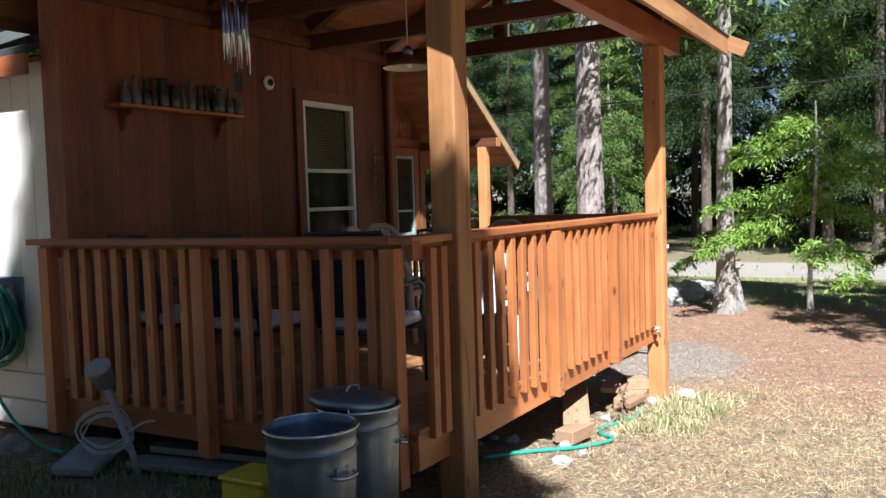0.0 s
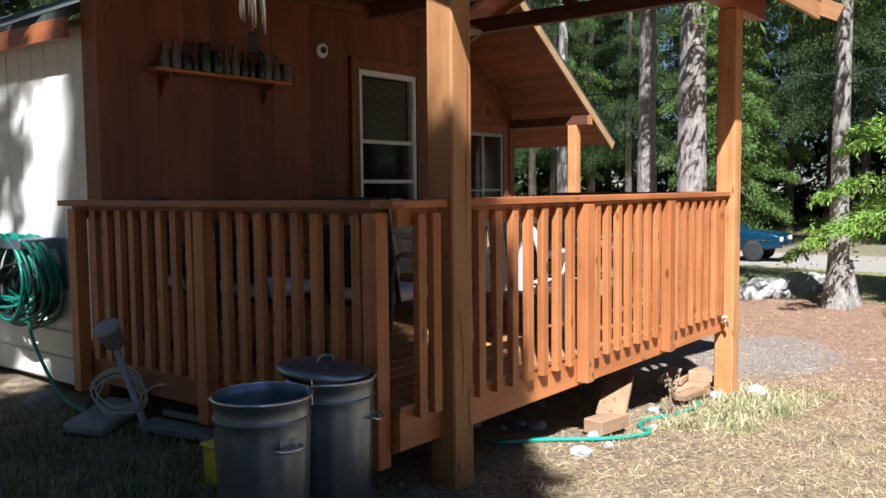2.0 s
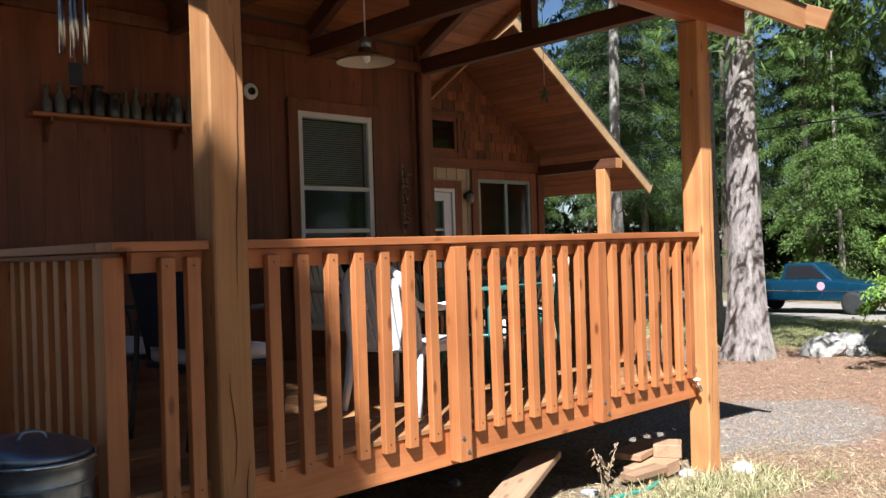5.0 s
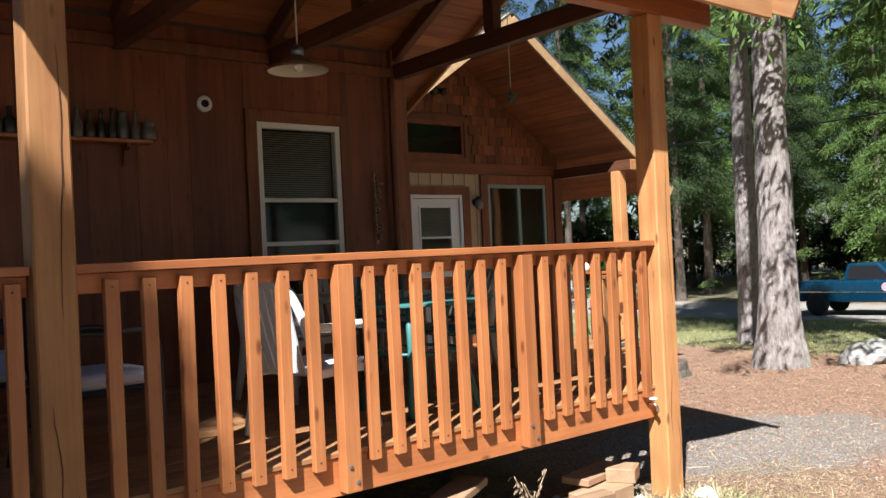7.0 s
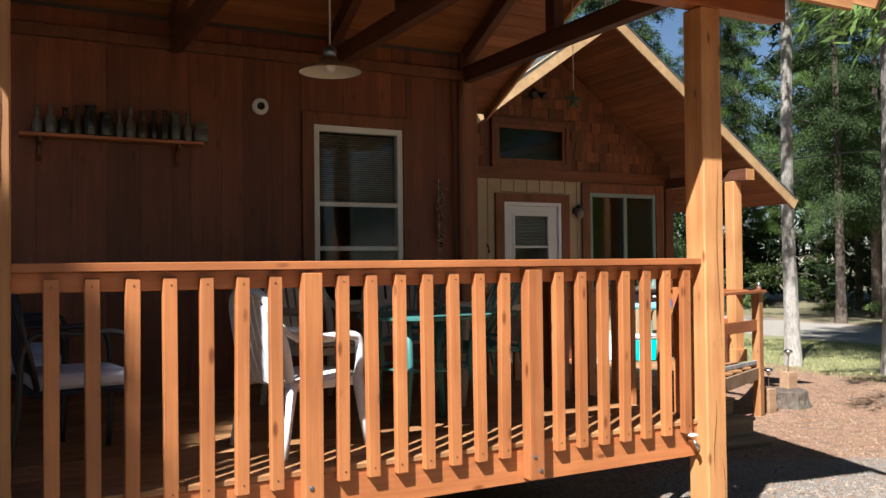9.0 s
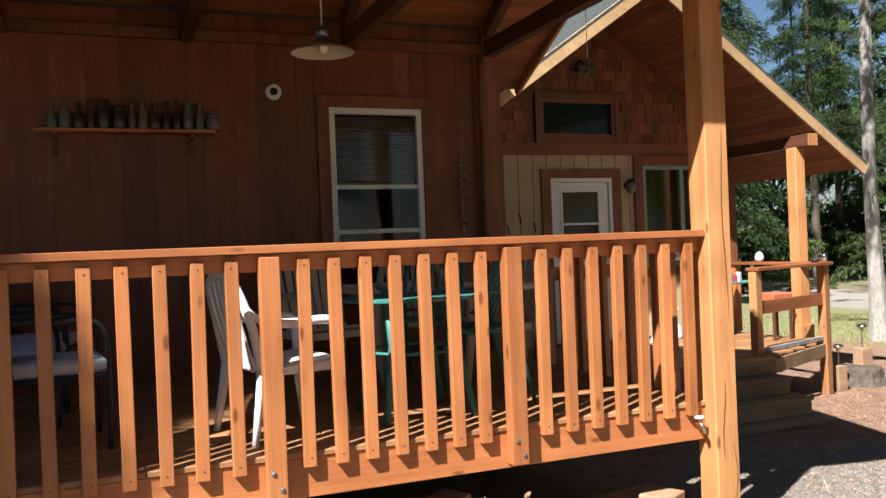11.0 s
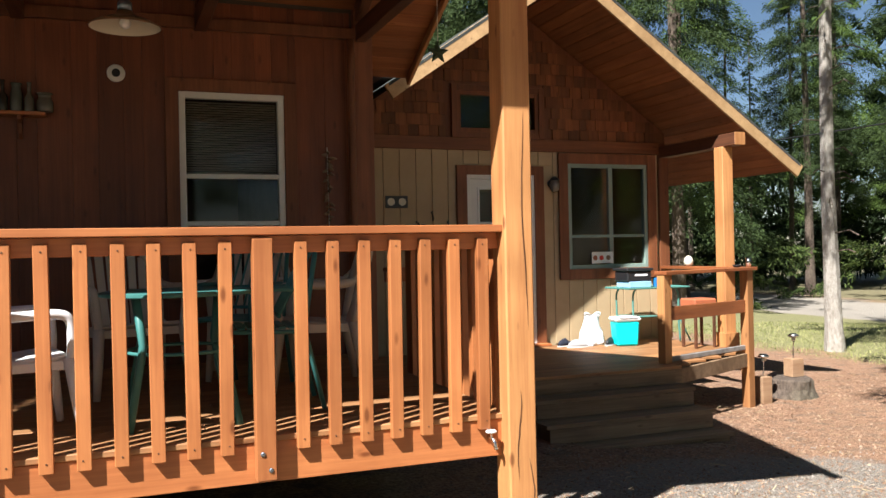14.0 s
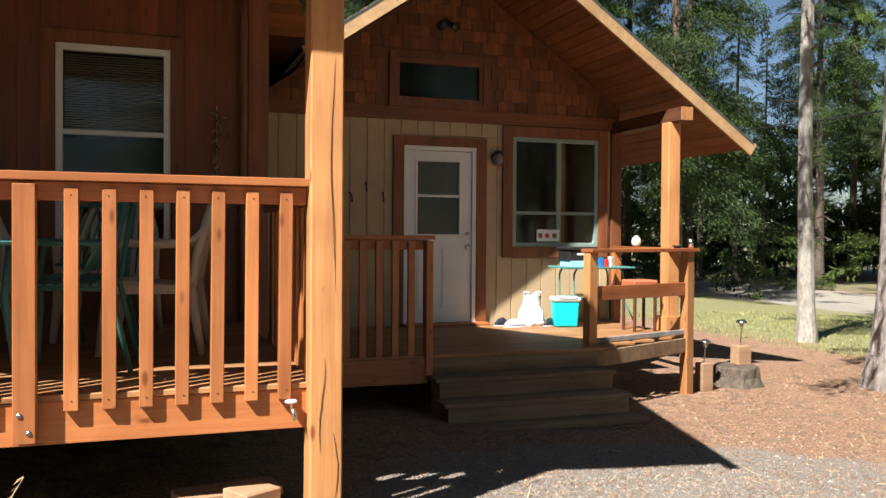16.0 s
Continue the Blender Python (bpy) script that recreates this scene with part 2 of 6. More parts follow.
def lathe(profile, sides=24, cap_bottom=True, cap_top=True, m=None):
    bm = bmesh.new()
    rings = add_lathe(bm, profile, sides, m)
    if cap_bottom:
        bm.faces.new(rings[0][::-1])
    if cap_top:
        bm.faces.new(rings[-1])
    return bm


def curve_pts(pts, n=8):
    """Smooth points through control points (Catmull-Rom)."""
    p = [Vector(q) for q in pts]
    p = [p[0] * 2 - p[1]] + p + [p[-1] * 2 - p[-2]]
    out = []
    for i in range(1, len(p) - 2):
        for k in range(n):
            t = k / n
            out.append(0.5 * (2 * p[i] + (p[i + 1] - p[i - 1]) * t + (2 * p[i - 1] - 5 * p[i] + 4 * p[i + 1] - p[i + 2]) * t * t
                              + (3 * p[i] - p[i - 1] - 3 * p[i + 1] + p[i + 2]) * t ** 3))
    out.append(p[-2])
    return out


def smooth01(v, a, b):
    t = max(0.0, min(1.0, (v - a) / (b - a)))
    return t * t * (3 - 2 * t)


def ground_z(x, y):
    """Height of the ground: it falls gently from the cans to the entry steps and lies level beyond."""
    z = 0.05 - 0.62 * smooth01(x, 1.0, 13.0)
    far = max(0.0, math.hypot(x - 8, y) - 14)
    z -= 0.55 * smooth01(x, 18.0, 30.0)
    return z + 0.02 * noise.noise(Vector((x * 0.8, y * 0.8, 0))) + min(0.35, 0.02 * far) * noise.noise(Vector((x * 0.08, y * 0.08, 3)))

# ---- the house ----
DECK = 0.425
WALL_Y = 4.76
ENTRY_Y = 7.24
RIDGE_Y, RIDGE_Z = 3.37, 3.98
EAVE_Y, EAVE_Z = 1.19, 2.90
ROOF_X0, ROOF_X1 = 3.42, 8.51
SLOPE = (RIDGE_Z - EAVE_Z) / (RIDGE_Y - EAVE_Y)
GX, GZ, GY = 10.45, 4.25, 5.86
GSLOPE = 0.687


def shell(name, bm, mat, label):
    return tagged(part(name, bm, mat), label, "wall", kind="structure")


def wall_with_holes(axis, at, thick, a0, a1, z0, z1, holes):
    """A wall across an axis: boxes round rectangular holes (a0, a1, z0, z1)."""
    bm = bmesh.new()
    cuts = sorted({a0, a1, *[h[0] for h in holes], *[h[1] for h in holes]})
    for p, q in zip(cuts, cuts[1:]):
        spans = [(z0, z1)]
        for h in holes:
            if h[0] < (p + q) / 2 < h[1]:
                spans = [s for lo, hi in spans for s in ((lo, min(hi, h[2])), (max(lo, h[3]), hi)) if s[1] - s[0] > 1e-6]
        for lo, hi in spans:
            if axis == "y":
                add_box(bm, p, q, at, at + thick, lo, hi)
            else:
                add_box(bm, at, at + thick, p, q, lo, hi)
    bmesh.ops.remove_doubles(bm, verts=bm.verts[:], dist=1e-5)
    return bm


W_X0, W_X1, W_Z0, W_Z1 = 6.345, 7.157, 1.02, 2.53
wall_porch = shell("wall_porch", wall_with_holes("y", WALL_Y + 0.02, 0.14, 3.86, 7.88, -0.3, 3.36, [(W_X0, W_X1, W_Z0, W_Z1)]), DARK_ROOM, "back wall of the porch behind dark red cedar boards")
wall_west = shell("wall_west", wall_with_holes("x", 3.86, 0.14, 4.92, 12.0, 0.0, 2.62, []), SIDING_WHITE, "cream painted grooved siding wall in bright sun")
wall_return = shell("wall_return", wall_with_holes("x", 7.74, 0.14, 4.92, ENTRY_Y + 0.16, -0.3, 3.3, []), TRIM, "dark return wall between porch and entry")
D_X0, D_X1 = 9.785, 10.68
K_X0, K_X1, K_Z0, K_Z1 = 11.145, 12.31, 0.99, 2.31
T_X0, T_X1, T_Z0, T_Z1 = 9.675, 10.755, 2.665, 3.155
wall_entry = shell("wall_entry", wall_with_holes("y", ENTRY_Y + 0.03, 0.14, 7.88, 12.62, -0.5, 2.52, [(D_X0, D_X1, 0.06, 2.157), (K_X0, K_X1, K_Z0, K_Z1)]), SIDING, "tan board siding wall beside the entry door")
# gable above the siding, up to the roof
GW = (GZ - 0.02 - 3.22) / GSLOPE
bm = wall_with_holes("y", ENTRY_Y + 0.03, 0.14, GX - GW, GX + GW, 2.52, 3.22, [(T_X0, T_X1, T_Z0, T_Z1)])
GABLE_SIDES = [[(GX - GW, 3.22), (GX, GZ - 0.02), (GX + GW, 3.22)],
               [(GX + GW, 2.52), (12.62, 2.52), (12.62, GZ - 0.02 - GSLOPE * (12.62 - GX)), (GX + GW, 3.22)],
               [(8.0, 2.52), (GX - GW, 2.52), (GX - GW, 3.22), (8.0, GZ - 0.02 - GSLOPE * (GX - 8.0))]]
for outline in GABLE_SIDES:
    near, back = ([bm.verts.new((x, ENTRY_Y + 0.03 + dy, z)) for x, z in outline] for dy in (0, 0.14))
    bm.faces.new(near)
    bm.faces.new(back[::-1])
    for i in range(len(outline)):
        j = (i + 1) % len(outline)
        bm.faces.new((near[i], back[i], back[j], near[j]))
bmesh.ops.recalc_face_normals(bm, faces=bm.faces[:])
shell("wall_gable", bm, TRIM, "gable wall behind red cedar shingles")
wall_east = shell("wall_east", wall_with_holes("x", 12.48, 0.14, ENTRY_Y + 0.17, 13.0, -0.5, 2.6, []), SIDING, "tan side wall of the house")
shell("wall_back", wall_with_holes("y", 12.0, 0.14, 3.86, 12.62, -0.5, 3.2, []), SIDING, "plain rear wall of the house")
shell("wall_inside", box(7.745, 7.875, ENTRY_Y + 0.17, 11.99, 0.05, 3.29), DARK_ROOM, "partition inside the house, coloured dark like an unlit room")
shell("ceiling_inside", box(4.0, 7.74, 4.93, 12.0, 2.56, 2.6), DARK_ROOM, "ceiling inside the house, coloured dark like an unlit room")
shell("ceiling_inside_entry", box(7.88, 12.48, ENTRY_Y + 0.18, 12.0, 3.3, 3.34), DARK_ROOM, "ceiling inside the house, coloured dark like an unlit room")
shell("floor_inside", box(4.0, 7.74, 4.93, 12.0, 0.1, 0.14), DARK_ROOM, "floor inside the house, coloured dark like an unlit room")
shell("floor_inside_entry", box(7.88, 12.48, ENTRY_Y + 0.18, 12.0, 0.06, 0.1), DARK_ROOM, "floor inside the house, coloured dark like an unlit room")

# porch deck
deck = empty("porch_deck", 5.6, 3.3, DECK, "red-brown stained raised porch deck", "deck", kind="structure")
rim = board("rim_board", 3.585, 7.72, 1.845, 1.885, 0.21, DECK - 0.03, CEDAR_X, deck, "stained rim board with lag bolts")
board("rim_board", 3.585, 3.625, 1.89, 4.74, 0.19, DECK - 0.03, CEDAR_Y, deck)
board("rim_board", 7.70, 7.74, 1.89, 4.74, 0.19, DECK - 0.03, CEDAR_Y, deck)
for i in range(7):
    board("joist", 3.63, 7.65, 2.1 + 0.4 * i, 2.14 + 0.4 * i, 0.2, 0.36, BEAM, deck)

# porch roof
roof = empty("porch_roof", 6.0, RIDGE_Y, RIDGE_Z, "gabled porch roof with dark green shingles", "roof", kind="structure")


def slope_slab(x0, x1, y0, z0, y1, z1, thick, lift=0.0):
    bm = bmesh.new()
    d = Vector((0, y1 - y0, z1 - z0)).normalized()
    n = Vector((0, -d.z, d.y))
    if n.z < 0:
        n = -n
    vs = []
    for x in (x0, x1):
        for p in ((y0, z0), (y1, z1)):
            for h in (lift, lift + thick):
                vs.append(bm.verts.new(Vector((x, p[0], p[1])) + n * h))
    for f in ((0, 1, 3, 2), (4, 6, 7, 5), (0, 4, 5, 1), (2, 3, 7, 6), (0, 2, 6, 4), (1, 5, 7, 3)):
        bm.faces.new([vs[i] for i in f])
    bmesh.ops.recalc_face_normals(bm, faces=bm.faces[:])
    return bm


def child(ob, parent):
    ob.parent = parent
    ob.matrix_parent_inverse = parent.matrix_basis.inverted()
    return ob


SHINGLE = paint("green_shingle", (0.06, 0.066, 0.06), 0.9, dirt=0.5, scale=14, relief=0.6)
BACK_Y = 2 * RIDGE_Y - EAVE_Y
FRONT_Y = 1.36
FRONT_Z = EAVE_Z + SLOPE * (FRONT_Y - EAVE_Y)
for name, y0, z0 in (("front_slope", FRONT_Y - 0.03, FRONT_Z - 0.03 * SLOPE), ("back_slope", BACK_Y, EAVE_Z)):
    child(part(name, slope_slab(ROOF_X0, ROOF_X1, y0, z0, RIDGE_Y, RIDGE_Z, 0.02, 0.03), SHINGLE, None, "dark green asphalt shingles"), roof)

ROOF_BOARD = wood("roof_decking", (0.45, 0.17, 0.06), (0.28, 0.092, 0.032), 0, 0.55, vary=0.35, island=True)
ENTRY_SOFFIT = wood("entry_soffit", (0.36, 0.145, 0.056), (0.21, 0.077, 0.029), 1, 0.55, vary=0.35, island=True)
bm = bmesh.new()
n_boards = 17
for y0, e0 in ((FRONT_Y, FRONT_Z), (BACK_Y, EAVE_Z)):
    for i in range(n_boards):
        a, b = i / n_boards, (i + 1) / n_boards - 0.0035
        ya, yb = (y0 + (RIDGE_Y - y0) * v for v in (a, b))
        za, zb = (e0 + (RIDGE_Z - e0) * v for v in (a, b))
        vs = []
        for x in (ROOF_X0 + 0.03, ROOF_X1 - 0.03):
            for p in ((ya, za), (yb, zb)):
                for h in (0.0, 0.025):
                    vs.append(bm.verts.new((x, p[0], p[1] + h)))
        for f in ((0, 1, 3, 2), (4, 6, 7, 5), (0, 4, 5, 1), (2, 3, 7, 6), (0, 2, 6, 4), (1, 5, 7, 3)):
            bm.faces.new([vs[k] for k in f])
bmesh.ops.recalc_face_normals(bm, faces=bm.faces[:])
tagged(part("ceiling", bm, ROOF_BOARD), "red-brown roof boards seen from below the porch", "ceiling", kind="structure")

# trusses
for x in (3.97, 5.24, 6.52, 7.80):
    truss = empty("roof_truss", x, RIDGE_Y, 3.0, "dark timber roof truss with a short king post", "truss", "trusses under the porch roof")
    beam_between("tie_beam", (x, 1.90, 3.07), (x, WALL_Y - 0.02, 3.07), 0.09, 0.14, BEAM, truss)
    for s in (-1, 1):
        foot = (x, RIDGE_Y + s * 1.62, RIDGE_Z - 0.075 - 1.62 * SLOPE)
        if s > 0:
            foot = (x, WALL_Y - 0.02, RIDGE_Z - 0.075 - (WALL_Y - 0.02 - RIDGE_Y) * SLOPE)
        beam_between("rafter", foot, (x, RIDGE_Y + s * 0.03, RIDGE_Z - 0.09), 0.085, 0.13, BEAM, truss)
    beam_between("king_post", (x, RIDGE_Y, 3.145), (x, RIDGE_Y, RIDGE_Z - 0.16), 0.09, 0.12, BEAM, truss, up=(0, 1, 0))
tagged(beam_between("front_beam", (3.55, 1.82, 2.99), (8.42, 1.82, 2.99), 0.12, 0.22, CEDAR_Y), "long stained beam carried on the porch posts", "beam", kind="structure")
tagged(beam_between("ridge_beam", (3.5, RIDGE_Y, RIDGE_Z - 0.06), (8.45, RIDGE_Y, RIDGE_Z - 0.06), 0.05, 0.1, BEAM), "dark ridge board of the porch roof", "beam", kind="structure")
tagged(beam_between("wall_plate", (3.88, WALL_Y - 0.035, 3.06), (7.86, WALL_Y - 0.035, 3.06), 0.05, 0.09, TRIM), "cedar strip along the top of the porch wall", "trim", kind="structure")
tagged(beam_between("fascia", (ROOF_X0 + 0.04, FRONT_Y - 0.02, FRONT_Z - 0.06), (ROOF_X1 - 0.04, FRONT_Y - 0.02, FRONT_Z - 0.06), 0.035, 0.17, FASCIA), "sunlit orange eave board", "trim", kind="structure")
for x in (ROOF_X0 + 0.015, ROOF_X1 - 0.015):
    for y0 in (EAVE_Y - 0.03, BACK_Y):
        tagged(beam_between("barge_board", (x, y0, EAVE_Z - 0.03), (x, RIDGE_Y, RIDGE_Z - 0.03), 0.035, 0.14 if y0 < RIDGE_Y else 0.08, FASCIA), "stained barge board on the porch gable", "trim", kind="structure")

# posts
CHECK = paint("timber_check", (0.09, 0.04, 0.018), 0.95)
for x, foot in ((3.968, -0.1), (7.767, -0.4)):
    bm = box(-0.078, 0.078, -0.078, 0.078, 0, 2.878 - foot, 0.008)
    bmesh.ops.subdivide_edges(bm, edges=[e for e in bm.edges if abs(e.verts[0].co.z - e.verts[1].co.z) > 1], cuts=14)
    for v in bm.verts:
        v.co += Vector((noise.noise(v.co * 3 + Vector((x, 0, 0))), noise.noise(v.co * 3 + Vector((0, x, 0))), 0)) * 0.003
    post = part("porch_post", bm, POST)
    post.matrix_basis = pose(x, 1.836, foot)
    for fx, z0, z1, ph in ((0.03, 1.25, 2.35, 0.3), (-0.02, 0.5, 0.95, 2.0), (0.045, 0.25, 0.6, 4.0)):
        bm = bmesh.new()
        row = []
        for i in range(25):
            t = i / 24
            cx = fx + 0.012 * math.sin(5 * t + ph + x) + 0.004 * noise.noise(Vector((t * 9, ph, x)))
            w = 0.0024 * math.sin(math.pi * t) ** 0.6 + 0.0002
            row.append([bm.verts.new((cx + dx, -0.0815 - dy, z0 + (z1 - z0) * t)) for dx, dy in ((-w, 0), (0, 0.0006), (w, 0))])
        for a, b in zip(row, row[1:]):
            for i in (0, 1):
                bm.faces.new((a[i], a[i + 1], b[i + 1], b[i]))
        part("check", bm, CHECK, post, "dark drying check in the timber")
    tagged(post, "thick rough-sawn orange timber post holding the porch roof", "post", "porch posts")

# front railing
SCREW = paint("rusty_screw", (0.10, 0.06, 0.04), 0.6, 0.5)
rail = empty("porch_railing", 5.6, 1.8, DECK, "orange stained railing with square balusters on the deck edge", "railing", "porch railings")
board("cap_rail", 3.49, 3.884, 1.785, 1.93, 1.345, 1.382, CEDAR_X, rail)
board("cap_rail", 4.046, 7.688, 1.785, 1.93, 1.345, 1.382, CEDAR_X, rail)
board("top_rail", 3.59, 3.884, 1.846, 1.886, 1.262, 1.343, CEDAR_X, rail)
board("top_rail", 4.046, 7.688, 1.846, 1.886, 1.262, 1.343, CEDAR_X, rail)
BAL_X = [3.715, 3.825] + [4.19 + 0.1535 * i for i in range(7)] + [5.432 + 0.149 * i for i in range(7)] + [6.669 + 0.1525 * i for i in range(7)]
for x in BAL_X:
    tilt = pose(0, 0, 0, 0, random.uniform(-0.5, 0.5), random.uniform(-2, 2))
    bal = board("baluster", x - 0.0295, x + 0.0295, 1.803, 1.843, 0.357, 1.318, CEDAR, rail, turn=tilt)
    for z in (0.40, 1.285):
        screw = part("screw", lathe([(0.004, 0), (0.004, 0.002), (0.002, 0.0025)], 8, m=pose(x + random.uniform(-0.006, 0.006), 1.803, z, 90, 0, 0)), SCREW)
        screw.parent = bal
        screw.matrix_parent_inverse = (bal.parent.matrix_basis @ bal.matrix_parent_inverse @ bal.matrix_basis).inverted()
for x in (5.272, 6.49):
    mp = board("newel", x - 0.0445, x + 0.0445, 1.768, 1.843, 0.235, 1.328, CEDAR, rail)
    for z, dx in ((0.357, -0.018), (0.282, 0.018)):
        bolt = part("bolt", lathe([(0.011, 0), (0.011, 0.005), (0.006, 0.008)], 8, m=pose(x + dx, 1.768, z, 90, 0, 0)), METAL)
        bolt.parent = mp
        bolt.matrix_parent_inverse = (mp.parent.matrix_basis @ mp.matrix_parent_inverse @ mp.matrix_basis).inverted()

# side railing on the can side
rail = empty("porch_railing", 3.58, 3.3, DECK, "shaded stained railing with square balusters on the deck edge", "railing", "porch railings")
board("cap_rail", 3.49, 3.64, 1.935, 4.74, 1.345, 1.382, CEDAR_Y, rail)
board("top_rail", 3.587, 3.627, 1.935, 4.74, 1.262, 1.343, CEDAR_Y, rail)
for y in [2.076 + 0.142 * i for i in range(8)] + [3.39 + 0.146 * i for i in range(8)]:
    board("baluster", 3.544, 3.584, y - 0.03, y + 0.03, 0.357, 1.318, CEDAR, rail, turn=pose(0, 0, 0, random.uniform(-0.4, 0.4), 0, random.uniform(-2, 2)))
for y in (1.945, 3.236, 4.59):
    board("newel", 3.50, 3.584, y - 0.045, y + 0.045, 0.13, 1.325, CEDAR, rail)

# side railing on the entry side, with a gap at the wall
rail = empty("porch_railing", 7.78, 2.7, DECK, "dark stained side railing with square balusters beside the steps", "railing", "porch railings")
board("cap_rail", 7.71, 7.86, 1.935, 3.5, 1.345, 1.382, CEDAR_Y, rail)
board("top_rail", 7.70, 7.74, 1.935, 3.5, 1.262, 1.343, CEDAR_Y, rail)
for i in range(10):
    y = 2.06 + 0.15 * i
    board("baluster", 7.743, 7.783, y - 0.03, y + 0.03, 0.365, 1.318, CEDAR, rail)
board("newel", 7.743, 7.83, 3.41, 3.5, 0.19, 1.325, CEDAR, rail)

# entry landing, steps and railings
EDECK = 0.07
landing = empty("entry_deck", 10.4, 6.3, EDECK, "weathered board landing in front of the entry door", "deck", kind="structure")
board("rim_board", 7.9, 11.08, 4.915, 4.955, -0.12, EDECK - 0.03, DECK_GREY, landing)
beam_between("rim_board", (11.09, 4.97, -0.04), (12.50, 5.62, -0.04), 0.04, 0.15, DECK_GREY, landing)
board("rim_board", 12.46, 12.50, 5.66, 7.22, -0.12, EDECK - 0.03, CEDAR_Y, landing)
for x, y in ((8.4, 4.96), (9.6, 4.96), (10.8, 4.96), (12.3, 5.65)):
    board("joist", x, x + 0.05, y, 7.2, -0.12, EDECK - 0.032, BEAM, landing)
steps = empty("entry_steps", 10.2, 4.4, -0.5, "broad weathered wooden steps in deep shade", "steps")
for k in range(3):
    z, y0 = EDECK - 0.17 * (k + 1), 4.66 - 0.25 * k
    xl, xr = 9.31 - 0.01 * k, 11.05 + 0.02 * k
    for j in range(2):
        board("tread", xl, xr, y0 + 0.137 * j, y0 + 0.137 * j + 0.132, z - 0.036, z - 0.001, DECK_GREY, steps)
    board("riser", xl + 0.04, xr - 0.05, y0 + 0.252, y0 + 0.268, z, z + 0.132, DECK_GREY, steps)
board("riser", 9.34, 11.04, 4.18, 4.196, -0.62, -0.477, DECK_GREY, steps)
for x in (9.36, 10.96):
    for k in range(3):
        board("stringer", x, x + 0.04, 4.20 + 0.25 * k, 4.45 + 0.25 * k, -0.62, -0.478 + 0.17 * k, DECK_GREY, steps)

rail = empty("entry_railing", 8.7, 4.95, EDECK, "stained railing with square balusters beside the entry steps", "railing", "entry railings")
board("cap_rail", 8.05, 9.375, 4.90, 5.03, 1.085, 1.12, CEDAR_X, rail)
board("top_rail", 8.05, 9.33, 4.96, 5.0, 0.995, 1.083, CEDAR_X, rail)
board("rim_board", 8.05, 9.30, 4.875, 4.912, -0.17, EDECK - 0.02, CEDAR_X, rail)
for i in range(9):
    x = 9.31 - 0.145 * i
    board("baluster", x - 0.03, x + 0.03, 4.85 if i == 0 else 4.918, 4.958, -0.1, 1.07, CEDAR, rail)

rail = empty("entry_railing", 11.75, 5.4, EDECK, "plain sunlit timber railing with a broad cap beside the steps", "railing", "entry railings")
beam_between("cap_rail", (10.99, 5.12, 0.983), (12.60, 5.65, 0.983), 0.15, 0.036, CEDAR_Y, rail)
turned = pose(0, 0, 0, 0, 0, 18)
board("newel", 10.995, 11.105, 5.10, 5.19, -0.1, 0.963, POST, rail, turn=turned)
board("newel", 12.44, 12.55, 5.57, 5.67, -0.70, 0.963, POST, rail, turn=turned)
beam_between("mid_rail", (11.11, 5.165, 0.565), (12.44, 5.60, 0.565), 0.035, 0.14, CEDAR_Y, rail)
beam_between("low_rail", (11.11, 5.175, EDECK + 0.03), (12.44, 5.61, EDECK + 0.03), 0.035, 0.05, PLANK_GREY, rail)
board("cap_rail", 12.46, 12.60, 5.75, 7.20, 0.965, 1.0, CEDAR_Y, rail)
board("side_post", 12.49, 12.58, 7.11, 7.20, EDECK, 0.963, CEDAR, rail)

# entry roof: gable over the landing
eroof = empty("entry_roof", GX, 8.5, GZ, "gabled house roof with dark shingles over the entry", "roof", kind="structure")


def cross_slab(x0, z0, x1, z1, y0, y1, low, high):
    bm = bmesh.new()
    vs = [bm.verts.new((x, y, z + h)) for y in (y0, y1) for x, z in ((x0, z0), (x1, z1)) for h in (low, high)]
    for f in ((0, 1, 3, 2), (4, 6, 7, 5), (0, 4, 5, 1), (2, 3, 7, 6), (0, 2, 6, 4), (1, 5, 7, 3)):
        bm.faces.new([vs[i] for i in f])
    bmesh.ops.recalc_face_normals(bm, faces=bm.faces[:])
    return bm


GRX, GLX = 13.53, 7.35
GRZ, GLZ = GZ - GSLOPE * (GRX - GX), GZ - GSLOPE * (GX - GLX)
for name, x0, z0, ya in (("east_slope", GRX, GRZ, GY - 0.02), ("west_slope", 8.40, GZ - GSLOPE * (GX - 8.40), GY - 0.02)):
    child(part(name, cross_slab(x0, z0, GX, GZ, ya, 12.3, 0.035, 0.07), SHINGLE, None, "dark mossy shingles"), eroof)
bm = bmesh.new()
for x0, z0, count, ya in ((GRX, GRZ, 26, GY + 0.03), (GLX, GLZ, 26, GY + 0.03)):
    for i in range(count):
        a, b = i / count, (i + 1) / count - 0.0028
        xa, xb = x0 + (GX - x0) * a, x0 + (GX - x0) * b
        za, zb = z0 + (GZ - z0) * a, z0 + (GZ - z0) * b
        if xa < 8.45:
            continue
        vs = [bm.verts.new((x, y, z + h)) for y in (ya, 12.2) for x, z in ((xa, za), (xb, zb)) for h in (0.0, 0.03)]
        for f in ((0, 1, 3, 2), (4, 6, 7, 5), (0, 4, 5, 1), (2, 3, 7, 6), (0, 2, 6, 4), (1, 5, 7, 3)):
            bm.faces.new([vs[k] for k in f])
bmesh.ops.recalc_face_normals(bm, faces=bm.faces[:])
tagged(part("ceiling_entry", bm, ENTRY_SOFFIT), "warm brown tongue-and-groove boards under the entry roof", "ceiling", kind="structure")
